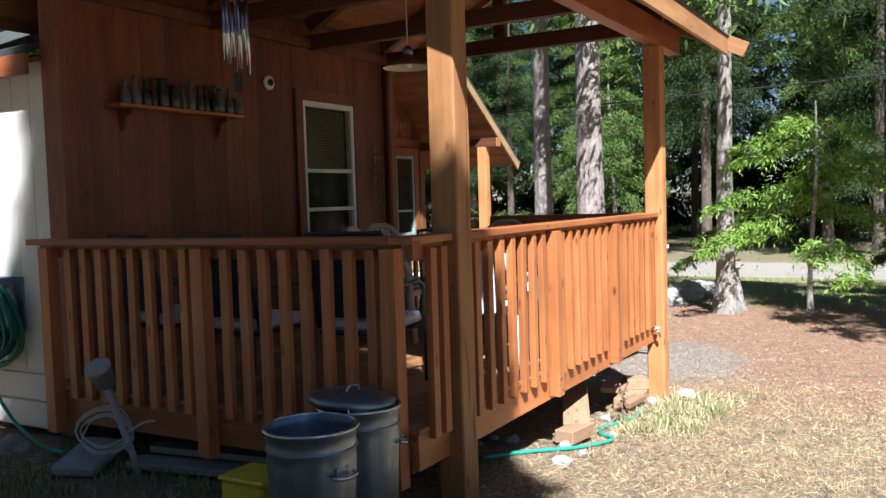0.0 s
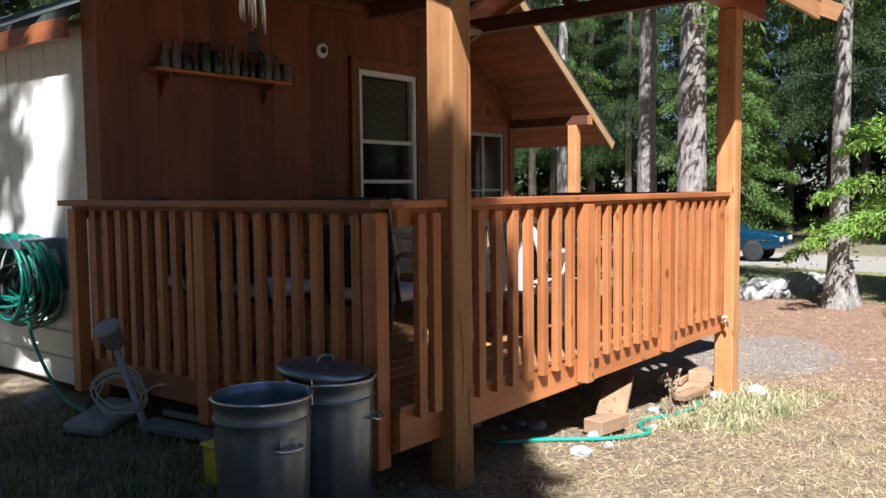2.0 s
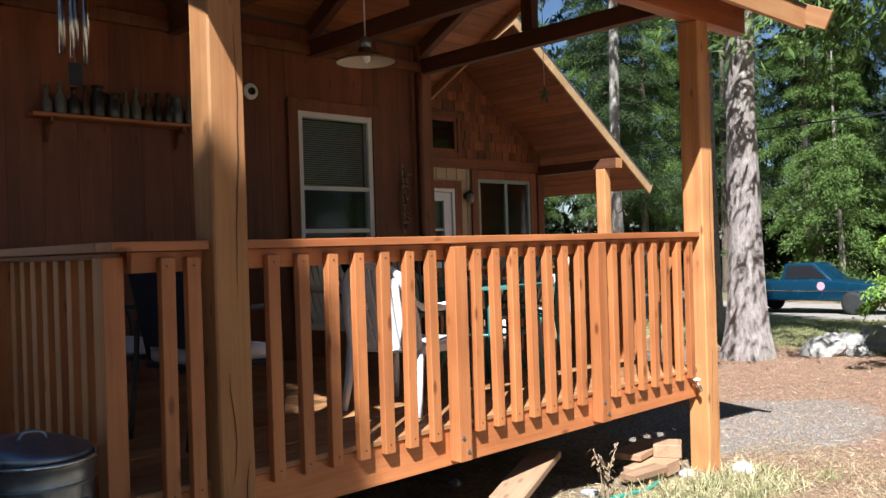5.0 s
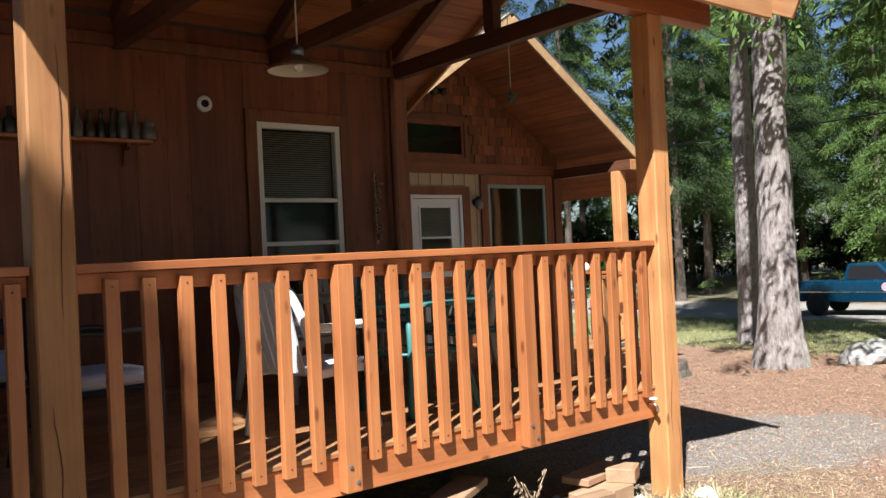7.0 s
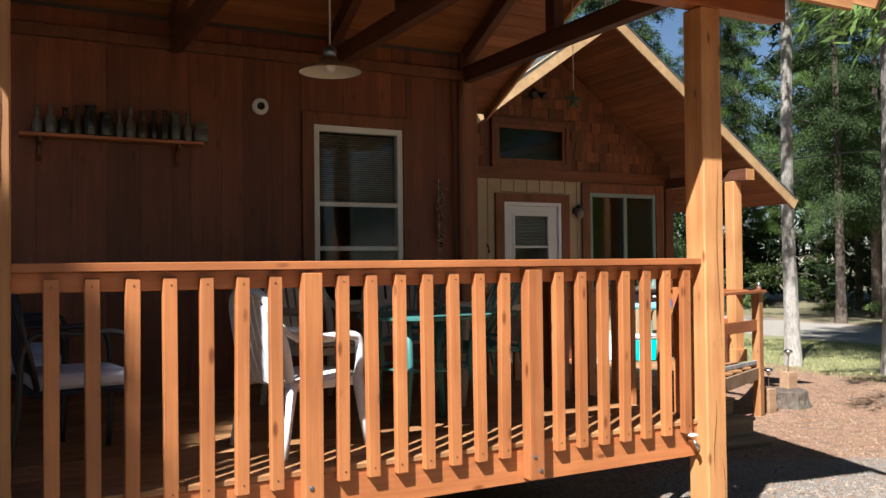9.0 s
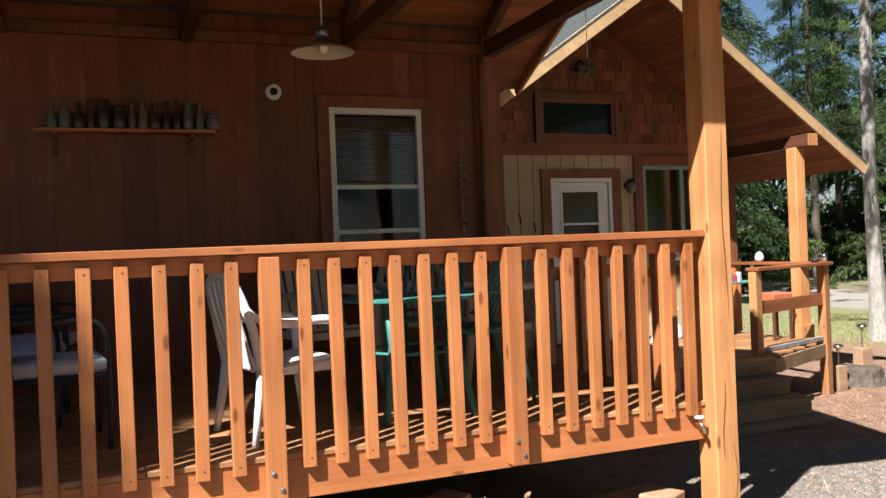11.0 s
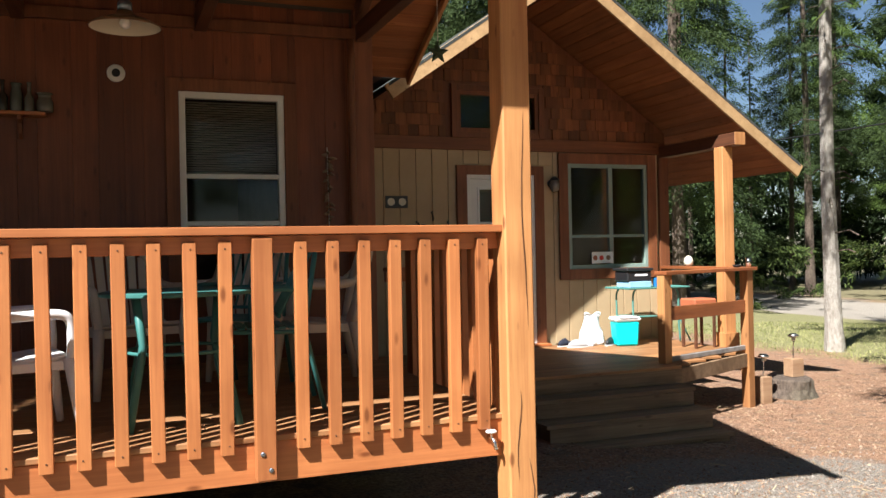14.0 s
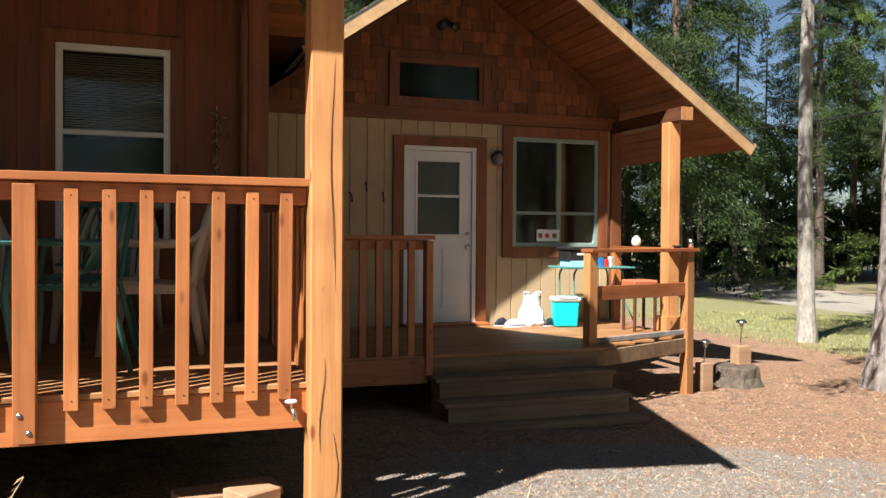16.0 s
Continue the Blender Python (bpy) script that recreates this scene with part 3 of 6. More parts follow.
for x0, z0 in ((GRX, GRZ), (8.40, GZ - GSLOPE * (GX - 8.40))):
    s = 1 if x0 > GX else -1
    tagged(beam_between("barge_board", (x0, GY, z0 - 0.02), (GX + s * 0.008, GY, GZ - 0.02), 0.035, 0.15, PALE_FASCIA), "pale wooden barge board along the gable edge", "trim", kind="structure")
# Sun and shade put into colour: dark beam, thin pale board as its lit end.
tagged(beam_between("entry_beam", (12.568, 5.765, 2.472), (12.568, ENTRY_Y - 0.03, 2.472), 0.144, 0.142, BEAM), "stained beam under the entry roof, coloured dark as if shaded", "beam", kind="structure")
tagged(board("beam_end", 12.494, 12.642, 5.755, 5.7645, 2.40, 2.544, POST), "thin board on the entry beam's end, coloured pale as if sunlit", "beam", kind="structure")
tagged(beam_between("eave_beam", (12.56, 7.3, 2.40), (12.56, 12.0, 2.40), 0.14, 0.16, CEDAR_Y), "long eave beam past the house corner", "beam", kind="structure")
bm = box(-0.076, 0.076, -0.076, 0.076, 0.0, 2.33, 0.008)
add_box(bm, -0.1, 0.1, -0.1, 0.1, 0.0, 0.16)
post = part("entry_post", bm, POST)
post.matrix_basis = pose(12.55, 6.03, EDECK)
tagged(post, "square orange timber post holding the entry roof", "post", "entry posts")

# flat valley roof where the porch roof meets the entry gable
child(part("valley", box(7.0, 8.47, 5.5, 12.2, 3.05, 3.10), TRIM, None, "dark boarded valley"), eroof)

# low roof over the cream wall
wroof = empty("west_roof", 3.6, 8.0, 2.6, "low house roof with green shingles over the cream wall", "roof", kind="structure")
child(part("slope", cross_slab(3.70, 2.62, 6.2, 3.76, 4.93, 12.2, 0.0, 0.06), SHINGLE, None), wroof)
child(part("soffit", cross_slab(3.725, 2.60, 3.86, 2.655, 4.93, 12.2, -0.03, -0.002), TRIM, None), wroof)
child(beam_between("gutter_board", (3.705, 4.93, 2.56), (3.705, 12.2, 2.56), 0.035, 0.14, CEDAR_Y), wroof)

# ---- openings ----
def window_unit(name, x0, x1, z0, z1, y, frame_mat, bars, mullion=None, blind=None, trim=None, label="", sill=True, w=0.05):
    """A window in a wall across y: frame, bars, panes, blind and outer trim."""
    win = empty(name, (x0 + x1) / 2, y, z0, label, "window", kind="structure")
    for a, b in ((x0, x0 + w), (x1 - w, x1)):
        board("window_frame", a, b, y - 0.015, y + 0.06, z0, z1, frame_mat, win)
    for a, b in ((z0, z0 + w), (z1 - w, z1)):
        board("window_frame", x0 + w, x1 - w, y - 0.0145, y + 0.06, a, b, frame_mat, win)
    edges = [z0 + w] + sorted(bars) + [z1 - w]
    for z in bars:
        board("bar", x0 + w, x1 - w, y - 0.008, y + 0.05, z - 0.018, z + 0.018, frame_mat, win)
    cols = [x0 + w, x1 - w]
    if mullion:
        cols = [x0 + w, mullion, x1 - w]
        board("mullion", mullion - 0.03, mullion + 0.03, y - 0.011, y + 0.05, z0 + w, z1 - w, frame_mat, win)
    for lo, hi in zip(edges, edges[1:]):
        for a, b in zip(cols, cols[1:]):
            pane = board("pane", a, b, y + 0.018, y + 0.024, lo, hi, GLASS, win, bevel=0.0)
            pane.visible_shadow = False
    if blind:
        shade = empty("window_blind", (x0 + x1) / 2, y + 0.075, blind[1], "half-lowered pale slatted blind behind the glass", "blind")
        z = blind[1]
        while z > blind[0]:
            board("slat", x0 + w + 0.005, x1 - w - 0.005, y + 0.066, y + 0.088, z - 0.0012, z + 0.0012, BLIND, shade, bevel=0.0, turn=pose(0, 0, 0, 38))
            z -= 0.019
    if trim:
        t, mat = trim
        board("trim", x0 - t, x0, y - 0.03, y + 0.0, z0 - t, z1 + t, mat, win)
        board("trim", x1, x1 + t, y - 0.03, y + 0.0, z0 - t, z1 + t, mat, win)
        board("trim", x0, x1, y - 0.029, y + 0.0, z1, z1 + t, mat, win)
        if sill:
            board("window_sill", x0, x1, y - 0.031, y + 0.0, z0 - t, z0, mat, win)
    return win


window_unit("window_1", W_X0, W_X1, W_Z0, W_Z1, WALL_Y - 0.012, WHITE, [1.505, 1.875], blind=(1.90, 2.46), trim=(0.1, TRIM), label="white framed sash window with a half-lowered blind")
window_unit("window_2", K_X0, K_X1, K_Z0, K_Z1, ENTRY_Y + 0.0, GREY_FRAME, [1.40], mullion=11.765, trim=(0.13, TRIM), label="grey-green framed kitchen window with dark panes")
window_unit("window_3", T_X0, T_X1, T_Z0, T_Z1, ENTRY_Y + 0.0, TRIM, [], trim=(0.07, TRIM), label="low dark transom window in the gable")

door = empty("door_1", 10.23, ENTRY_Y, 0.07, "closed white half-glazed entry door with a small blind", "door", kind="structure")
Y = ENTRY_Y + 0.02
DZ0, DZ1 = 0.09, 2.157
board("door_frame", D_X0, D_X0 + 0.05, Y - 0.03, Y + 0.1, 0.075, DZ1, WHITE, door)
board("door_frame", D_X1 - 0.05, D_X1, Y - 0.03, Y + 0.1, 0.075, DZ1, WHITE, door)
board("door_frame", D_X0 + 0.05, D_X1 - 0.05, Y - 0.029, Y + 0.1, DZ1 - 0.05, DZ1, WHITE, door)
lx0, lx1 = D_X0 + 0.055, D_X1 - 0.055
gx0, gx1, gz0, gz1 = 9.957, 10.472, 1.134, 1.98
leaf = part("leaf", wall_with_holes("y", Y, 0.045, lx0, lx1, DZ0 + 0.01, DZ1 - 0.055, [(gx0, gx1, gz0, gz1)]), WHITE)
child(leaf, door)
for a, b, c, d in ((gx0 - 0.03, gx0, gz0 - 0.03, gz1 + 0.03), (gx1, gx1 + 0.03, gz0 - 0.03, gz1 + 0.03)):
    board("glazing_bead", a, b, Y - 0.012, Y, c, d, WHITE, door)
for a in (gz0 - 0.03, gz1, 1.565):
    board("glazing_bead", gx0, gx1, Y - 0.011, Y + (0.02 if a == 1.565 else 0), a, a + 0.03, WHITE, door)
for px in (lx0 + 0.12, (lx0 + lx1) / 2 + 0.03):
    board("panel", px, px + 0.27, Y - 0.008, Y, 0.27, 0.97, WHITE, door, bevel=0.006)
pane = board("pane", gx0, gx1, Y + 0.02, Y + 0.026, gz0, gz1, GLASS, door, bevel=0.0)
pane.visible_shadow = False
for i in range(22):
    z = 1.965 - i * 0.0185
    board("slat", gx0 + 0.01, gx1 - 0.01, Y + 0.032, Y + 0.05, z - 0.001, z + 0.001, BLIND, door, bevel=0.0, turn=pose(0, 0, 0, 35))
for z, r in ((1.135, 0.026), (0.988, 0.03)):
    knob = part("door_knob", lathe([(0.02, 0), (0.02, 0.02), (r, 0.035), (r, 0.05), (0.01, 0.062)], 16, m=pose(lx1 - 0.06, Y, z, 90)), CHROME, None, "brushed metal knob", True)
    child(knob, door)
for a, b, c, d in ((D_X0 - 0.13, D_X0, 0.075, DZ1 + 0.11), (D_X1, D_X1 + 0.13, 0.075, DZ1 + 0.11)):
    board("door_trim", a, b, ENTRY_Y - 0.02, ENTRY_Y + 0.028, c, d, TRIM, door)
board("door_trim", D_X0, D_X1, ENTRY_Y - 0.019, ENTRY_Y + 0.028, DZ1, DZ1 + 0.11, TRIM, door)
board("sill", D_X0 - 0.02, D_X1 + 0.12, ENTRY_Y - 0.16, ENTRY_Y - 0.022, 0.073, 0.10, CEDAR_X, door)
tagged(board("band_board", 7.9, 12.6, ENTRY_Y - 0.012, ENTRY_Y + 0.026, 2.45, 2.60, wood("band", (0.27, 0.095, 0.033), (0.16, 0.05, 0.018), 0, 0.55)), "cedar band between siding and gable shingles", "trim", kind="structure")
tagged(board("corner_board", 12.50, 12.64, ENTRY_Y - 0.02, ENTRY_Y + 0.028, -0.1, 2.45, TRIM), "dark cedar corner board", "trim", kind="structure")
tagged(board("corner_board", 7.74, 7.90, WALL_Y - 0.045, WALL_Y + 0.018, -0.1, 3.28, TRIM), "dark cedar corner board at the porch wall", "trim", kind="structure")
tagged(board("corner_board", 3.80, 3.86, WALL_Y - 0.03, WALL_Y + 0.16, 0.0, 3.2, TRIM), "dark corner board between porch and cream wall", "trim", kind="structure")
tagged(part("downspout", tube(curve_pts([(7.70, 4.66, 3.0), (7.70, 4.67, 2.2), (7.70, 4.67, 0.45)], 4), 0.032, 10), TRIM, None, "", True), "brown round downspout on the porch wall", "pipe")


# ---- porch things ----
def shelf():
    s = empty("bottle_shelf", 4.8, WALL_Y - 0.1, 2.27, "dark wooden wall shelf crowded with old bottles", "shelf")
    board("shelf_board", 4.17, 5.42, WALL_Y - 0.17, WALL_Y - 0.02, 2.285, 2.31, CEDAR_X, s)
    for x in (4.30, 5.25):
        bm = bmesh.new()
        prof = [(0.0, 0.0), (-0.13, 0.0), (-0.125, -0.03), (-0.06, -0.05), (-0.035, -0.12), (0.0, -0.16)]
        a = [bm.verts.new((x - 0.012, WALL_Y - 0.02 + p, 2.284 + q)) for p, q in prof]
        b = [bm.verts.new((x + 0.012, WALL_Y - 0.02 + p, 2.284 + q)) for p, q in prof]
        bm.faces.new(a[::-1])
        bm.faces.new(b)
        for i in range(len(prof)):
            j = (i + 1) % len(prof)
            bm.faces.new((a[i], a[j], b[j], b[i]))
        bmesh.ops.recalc_face_normals(bm, faces=bm.faces[:])
        child(part("bracket", bm, TRIM), s)


shelf()
rb = random.Random(8)
shapes = [(0.045, 0.17, 0.38, 0.05), (0.038, 0.15, 0.42, 0.07), (0.058, 0.15, 0.78, 0.03), (0.034, 0.19, 0.4, 0.07), (0.05, 0.2, 0.7, 0.025)]
tints = [paint("brown_glass", (0.09, 0.06, 0.035), 0.15, dirt=0.4), paint("clear_glass", (0.16, 0.145, 0.12), 0.12, dirt=0.35), paint("aqua_glass", (0.12, 0.13, 0.115), 0.12, dirt=0.35), BOTTLE]
x = 4.25
while x < 5.36:
    r, h, neck, nh = rb.choice(shapes)
    r *= rb.uniform(0.85, 1.15)
    h *= rb.uniform(0.8, 1.2)
    x += r
    bottle = part("bottle", lathe([(r * 0.9, 0), (r, 0.01), (r, h * 0.6), (r * neck, h * 0.8), (r * neck, h * 0.8 + nh), (r * neck * 1.25, h * 0.8 + nh), (r * neck * 1.25, h * 0.8 + nh + 0.012)], 14), rb.choice(tints), None, "", True)
    bottle.matrix_basis = pose(x, WALL_Y - 0.1 + rb.uniform(-0.02, 0.02), 2.311)
    tagged(bottle, "old dusty glass bottle standing on the wall shelf", "bottle", "bottles on the shelf")
    x += r + 0.008

disc = empty("wall_disc", 5.9, WALL_Y - 0.02, 2.64, "round white fixture with a dark centre on the porch wall", "fixture")
child(part("plate", lathe([(0.0, 0.0), (0.066, 0.0), (0.066, 0.012), (0.05, 0.02), (0.03, 0.02)], 24, False, False, pose(5.9, WALL_Y - 0.02, 2.64, 90)), WHITE_PLASTIC, None, "", True), disc)
child(part("socket", lathe([(0.03, 0.012), (0.03, 0.035), (0.02, 0.035), (0.018, 0.014)], 16, True, True, pose(5.9, WALL_Y - 0.02, 2.64, 90)), BLACK, None, "dark bulb socket", True), disc)

lamp = empty("pendant_lamp", 5.95, 3.31, 2.625, "enamelled barn pendant lamp hanging from the ridge", "lamp")
child(part("shade", lathe([(0.205, 0.0), (0.207, 0.008), (0.17, 0.03), (0.11, 0.055), (0.06, 0.07), (0.045, 0.10), (0.04, 0.10)], 32, False, True, pose(5.95, 3.31, 2.625)), TAN_ENAMEL, None, "brown enamel shade", True), lamp)
child(part("reflector", lathe([(0.202, 0.002), (0.165, 0.024), (0.105, 0.049), (0.05, 0.06)], 32, False, True, pose(5.95, 3.31, 2.625)), CREAM_ENAMEL, None, "cream enamel inside of the shade", True), lamp)
child(part("socket", lathe([(0.042, 0.10), (0.042, 0.15), (0.028, 0.165), (0.012, 0.18)], 16, True, True, pose(5.95, 3.31, 2.625)), METAL, None, "", True), lamp)
child(part("bulb", lathe([(0.02, 0.055), (0.034, 0.035), (0.03, 0.01), (0.012, -0.005)], 16, True, True, pose(5.95, 3.31, 2.625)), WHITE_PLASTIC, None, "unlit white bulb", True), lamp)
child(part("cord", tube([(5.95, 3.31, 2.80), (5.95, 3.31, 3.87)], 0.006, 6), CORD, None, "pale cord"), lamp)

chime = empty("wind_chime", 3.95, 3.27, 2.2, "metal tube wind chime hanging from the porch roof", "wind chime")
child(part("cap", lathe([(0.085, 0.0), (0.09, 0.02), (0.07, 0.045), (0.02, 0.06)], 20, m=pose(3.95, 3.27, 2.83)), BLACK, None, "", True), chime)
for k in range(6):
    a = 2 * math.pi * k / 6
    x, y, ln = 3.95 + 0.068 * math.cos(a), 3.27 + 0.068 * math.sin(a), 0.30 + 0.03 * k
    child(part("tube", tube([(x, y, 2.79), (x, y, 2.79 - ln)], 0.0125, 10), CHROME, None, "bright hanging metal tube", True), chime)
    child(part("string", tube([(x, y, 2.79), (x, y, 2.835)], 0.0015, 4), CORD), chime)
child(part("clapper_string", tube([(3.95, 3.27, 2.83), (3.95, 3.27, 2.36)], 0.002, 4), CORD), chime)
child(part("sail", box(3.915, 3.985, 3.265, 3.275, 2.24, 2.36, 0.003), BLACK), chime)
child(part("hanger", tube([(3.95, 3.27, 2.885), (3.95, 3.30, 3.8)], 0.003, 5), CORD), chime)

star = empty("star_ornament", 7.97, 3.37, 2.6, "dark metal star hung on a cord under the roof", "ornament")
bm = bmesh.new()
ring = [(0.085 if k % 2 == 0 else 0.036, math.pi / 2 + math.pi * k / 5) for k in range(10)]
rim_v = [bm.verts.new((7.97 + r * math.cos(a), 3.37, 2.62 + r * math.sin(a))) for r, a in ring]
f0, f1 = bm.verts.new((7.97, 3.35, 2.62)), bm.verts.new((7.97, 3.39, 2.62))
for k in range(10):
    bm.faces.new((rim_v[k], rim_v[(k + 1) % 10], f0))
    bm.faces.new((rim_v[(k + 1) % 10], rim_v[k], f1))
bmesh.ops.recalc_face_normals(bm, faces=bm.faces[:])
child(part("star", bm, paint("rusty_green", (0.06, 0.09, 0.05), 0.6, 0.4, dirt=0.5, scale=20)), star)
child(part("cord", tube([(7.97, 3.37, 2.70), (7.97, 3.37, 3.85)], 0.003, 5), CORD), star)

garland = empty("dried_garland", 7.5, WALL_Y - 0.05, 2.1, "string of dried pods hanging on the porch wall", "garland")
child(part("string", tube([(7.5, WALL_Y - 0.04, 2.12), (7.505, WALL_Y - 0.045, 1.48)], 0.004, 5), CORD), garland)
pod_mat = paint("dried_pods", (0.26, 0.17, 0.10), 0.7, dirt=0.5, scale=20)
rg = random.Random(3)
for k in range(24):
    z = 2.08 - 0.024 * k
    a = rg.uniform(0, 6.28)
    w = 0.05 if k > 5 else 0.07
    p0 = Vector((7.502, WALL_Y - 0.045, z))
    p1 = p0 + Vector((w * math.cos(a), -0.02 - 0.02 * rg.random(), -0.035 * rg.random()))
    child(part("pod", tube([p0, (p0 + p1) / 2, p1], [0.006, 0.014, 0.005], 6), pod_mat, None, "", True), garland)


# ---- seats ----
def plastic_chair(mat, label, group):
    """A moulded one-piece armchair; it faces +x, standing on z = 0."""
    c = empty("plastic_chair", 0, 0, 0, label, "chair", group)
    W = 0.25
    bm = box(-0.2, 0.24, -W + 0.01, W - 0.01, 0.395, 0.42, 0.012)
    for v in bm.verts:
        v.co.z += -0.03 * (0.24 - v.co.x) / 0.44 + (0.015 if v.co.x > 0.2 else 0)
    part("seat", bm, mat, c)
    bm = bmesh.new()
    pts = curve_pts([(-0.21, -W, 0.40), (-0.25, -W + 0.0, 0.62), (-0.305, -W + 0.05, 0.82), (-0.33, -0.1, 0.895), (-0.335, 0, 0.905), (-0.33, 0.1, 0.895), (-0.305, W - 0.05, 0.82), (-0.25, W, 0.62), (-0.21, W, 0.40)], 5)
    add_tube(bm, pts, 0.027, 8)
    part("back_frame", bm, mat, c, "", True)
    for k in range(6):
        y = -0.15 + 0.06 * k
        zt = 0.885 - 0.9 * (abs(y) / 0.25) ** 3 * 0.3
        bm = bmesh.new()
        ring = []
        for t in (0.0, 0.35, 0.7, 1.0):
            x, z = -0.205 - 0.125 * t - 0.01 * math.sin(t * 3), 0.385 + (zt - 0.385) * t
            yy = y * (1 + 0.15 * t)
            ring.append([bm.verts.new((x + dx, yy + dy, z)) for dx, dy in ((-0.006, -0.024), (0.006, -0.024), (0.006, 0.024), (-0.006, 0.024))])
        for a, b in zip(ring, ring[1:]):
            for i in range(4):
                bm.faces.new((a[i], a[(i + 1) % 4], b[(i + 1) % 4], b[i]))
        part("back_slat", bm, mat, c)
    for s in (-1, 1):
        bm = bmesh.new()
        pts = curve_pts([(-0.29, s * (W - 0.01), 0.74), (-0.2, s * (W + 0.015), 0.655), (-0.05, s * (W + 0.025), 0.635), (0.16, s * (W + 0.025), 0.64), (0.235, s * (W + 0.02), 0.61), (0.25, s * (W + 0.01), 0.5), (0.245, s * W, 0.40)], 5)
        add_tube(bm, pts, [0.018] * 6 + [0.026] * (len(pts) - 6), 8)
        part("armrest", bm, mat, c, "", True)
    for x, s, ex in ((0.24, -1, 0.05), (0.24, 1, 0.05), (-0.2, -1, -0.07), (-0.2, 1, -0.07)):
        bm = bmesh.new()
        add_tube(bm, [(x, s * W, 0.41), (x + ex * 0.5, s * (W + 0.012), 0.2), (x + ex, s * (W + 0.03), 0.0)], [0.034, 0.028, 0.02], 8)
        part("leg", bm, mat, c, "", True)
    bm = box(-0.19, 0.23, -W, -W + 0.02, 0.35, 0.40, 0.006)
    add_box(bm, -0.19, 0.23, W - 0.02, W, 0.35, 0.40)
    add_box(bm, 0.225, 0.245, -W + 0.02, W - 0.02, 0.355, 0.40)
    part("apron", bm, mat, c)
    return c


white = plastic_chair(WHITE_PLASTIC, "white moulded plastic armchair in the sun on the deck", "plastic chairs on the porch")
white.matrix_basis = pose(5.40, 2.37, DECK + 0.002, 0, 0, 14)
white.scale = (0.9, 0.9, 0.9)
beige = plastic_chair(BEIGE_PLASTIC, "beige moulded plastic armchair in the shade of the porch", "plastic chairs on the porch")
beige.matrix_basis = pose(5.95, 3.55, DECK + 0.002, 0, 0, -75)
copy_thing(beige, pose(7.05, 3.2, DECK + 0.002, 0, 0, 172))
copy_thing(beige, pose(6.75, 3.9, DECK + 0.002, 0, 0, -100))


def patio_table():
    t = empty("patio_table", 6.17, 2.42, DECK, "teal metal patio table with a slatted top", "table")
    bm = lathe([(0.37, 0.635), (0.385, 0.64), (0.385, 0.655), (0.37, 0.66)], 40, m=pose(6.17, 2.42, DECK))
    child(part("tabletop", bm, TEAL), t)
    for k in range(4):
        a = math.pi / 4 + k * math.pi / 2
        c, s = math.cos(a), math.sin(a)
        child(part("leg", tube([(6.17 + 0.3 * c, 2.42 + 0.3 * s, DECK + 0.635), (6.17 + 0.26 * c, 2.42 + 0.26 * s, DECK + 0.4), (6.17 + 0.36 * c, 2.42 + 0.36 * s, DECK)], 0.02, 8), TEAL, None, "", True), t)
    child(part("brace", tube([(6.17 + 0.26 * math.cos(2 * math.pi * k / 24), 2.42 + 0.26 * math.sin(2 * math.pi * k / 24), DECK + 0.36) for k in range(24)], 0.01, 6, True), TEAL, None, "", True), t)


patio_table()


def folding_chair(x, y, turn, label):
    """A teal folding garden chair with slatted seat and back; it faces +x."""
    c = empty("folding_chair", 0, 0, 0, label, "chair", "teal folding chairs")
    for s in (-0.21, 0.21):
        part("front_leg", tube(curve_pts([(0.25, s, 0.0), (0.235, s, 0.3), (0.22, s, 0.6), (0.12, s, 0.645), (-0.14, s, 0.64)], 5), 0.014, 8), TEAL, c, "", True)
        part("back_leg", tube([(-0.26, s, 0.0), (-0.16, s, 0.43), (-0.23, s, 0.87)], 0.014, 8), TEAL, c, "", True)
        part("seat_rail", tube([(0.23, s, 0.425), (-0.17, s, 0.415)], 0.012, 8), TEAL, c, "", True)
    for k in range(8):
        bx = 0.22 - 0.053 * k
        part("seat_slat", box(bx - 0.02, bx + 0.02, -0.21, 0.21, 0.432, 0.446, 0.003), TEAL, c)
    for k in range(7):
        yy = -0.18 + 0.06 * k
        bm = bmesh.new()
        add_tube(bm, [(-0.03, yy, 0.5), (-0.215, yy, 0.85)], 0.008, 6)
        part("back_slat", bm, TEAL_DARK, c, "", True)
    part("top_rail", tube([(-0.22, -0.21, 0.86), (-0.23, 0, 0.875), (-0.22, 0.21, 0.86)], 0.014, 8), TEAL, c, "", True)
    part("low_rail", tube([(-0.03, -0.21, 0.5), (-0.03, 0.21, 0.5)], 0.011, 8), TEAL, c, "", True)
    c.matrix_basis = pose(x, y, DECK + 0.002, 0, 0, turn)
    return c


chair = folding_chair(6.66, 2.62, 175, "teal metal folding chair with a slatted seat at the table")
copy_thing(chair, pose(6.6, 3.35, DECK + 0.002, 0, 0, 230))


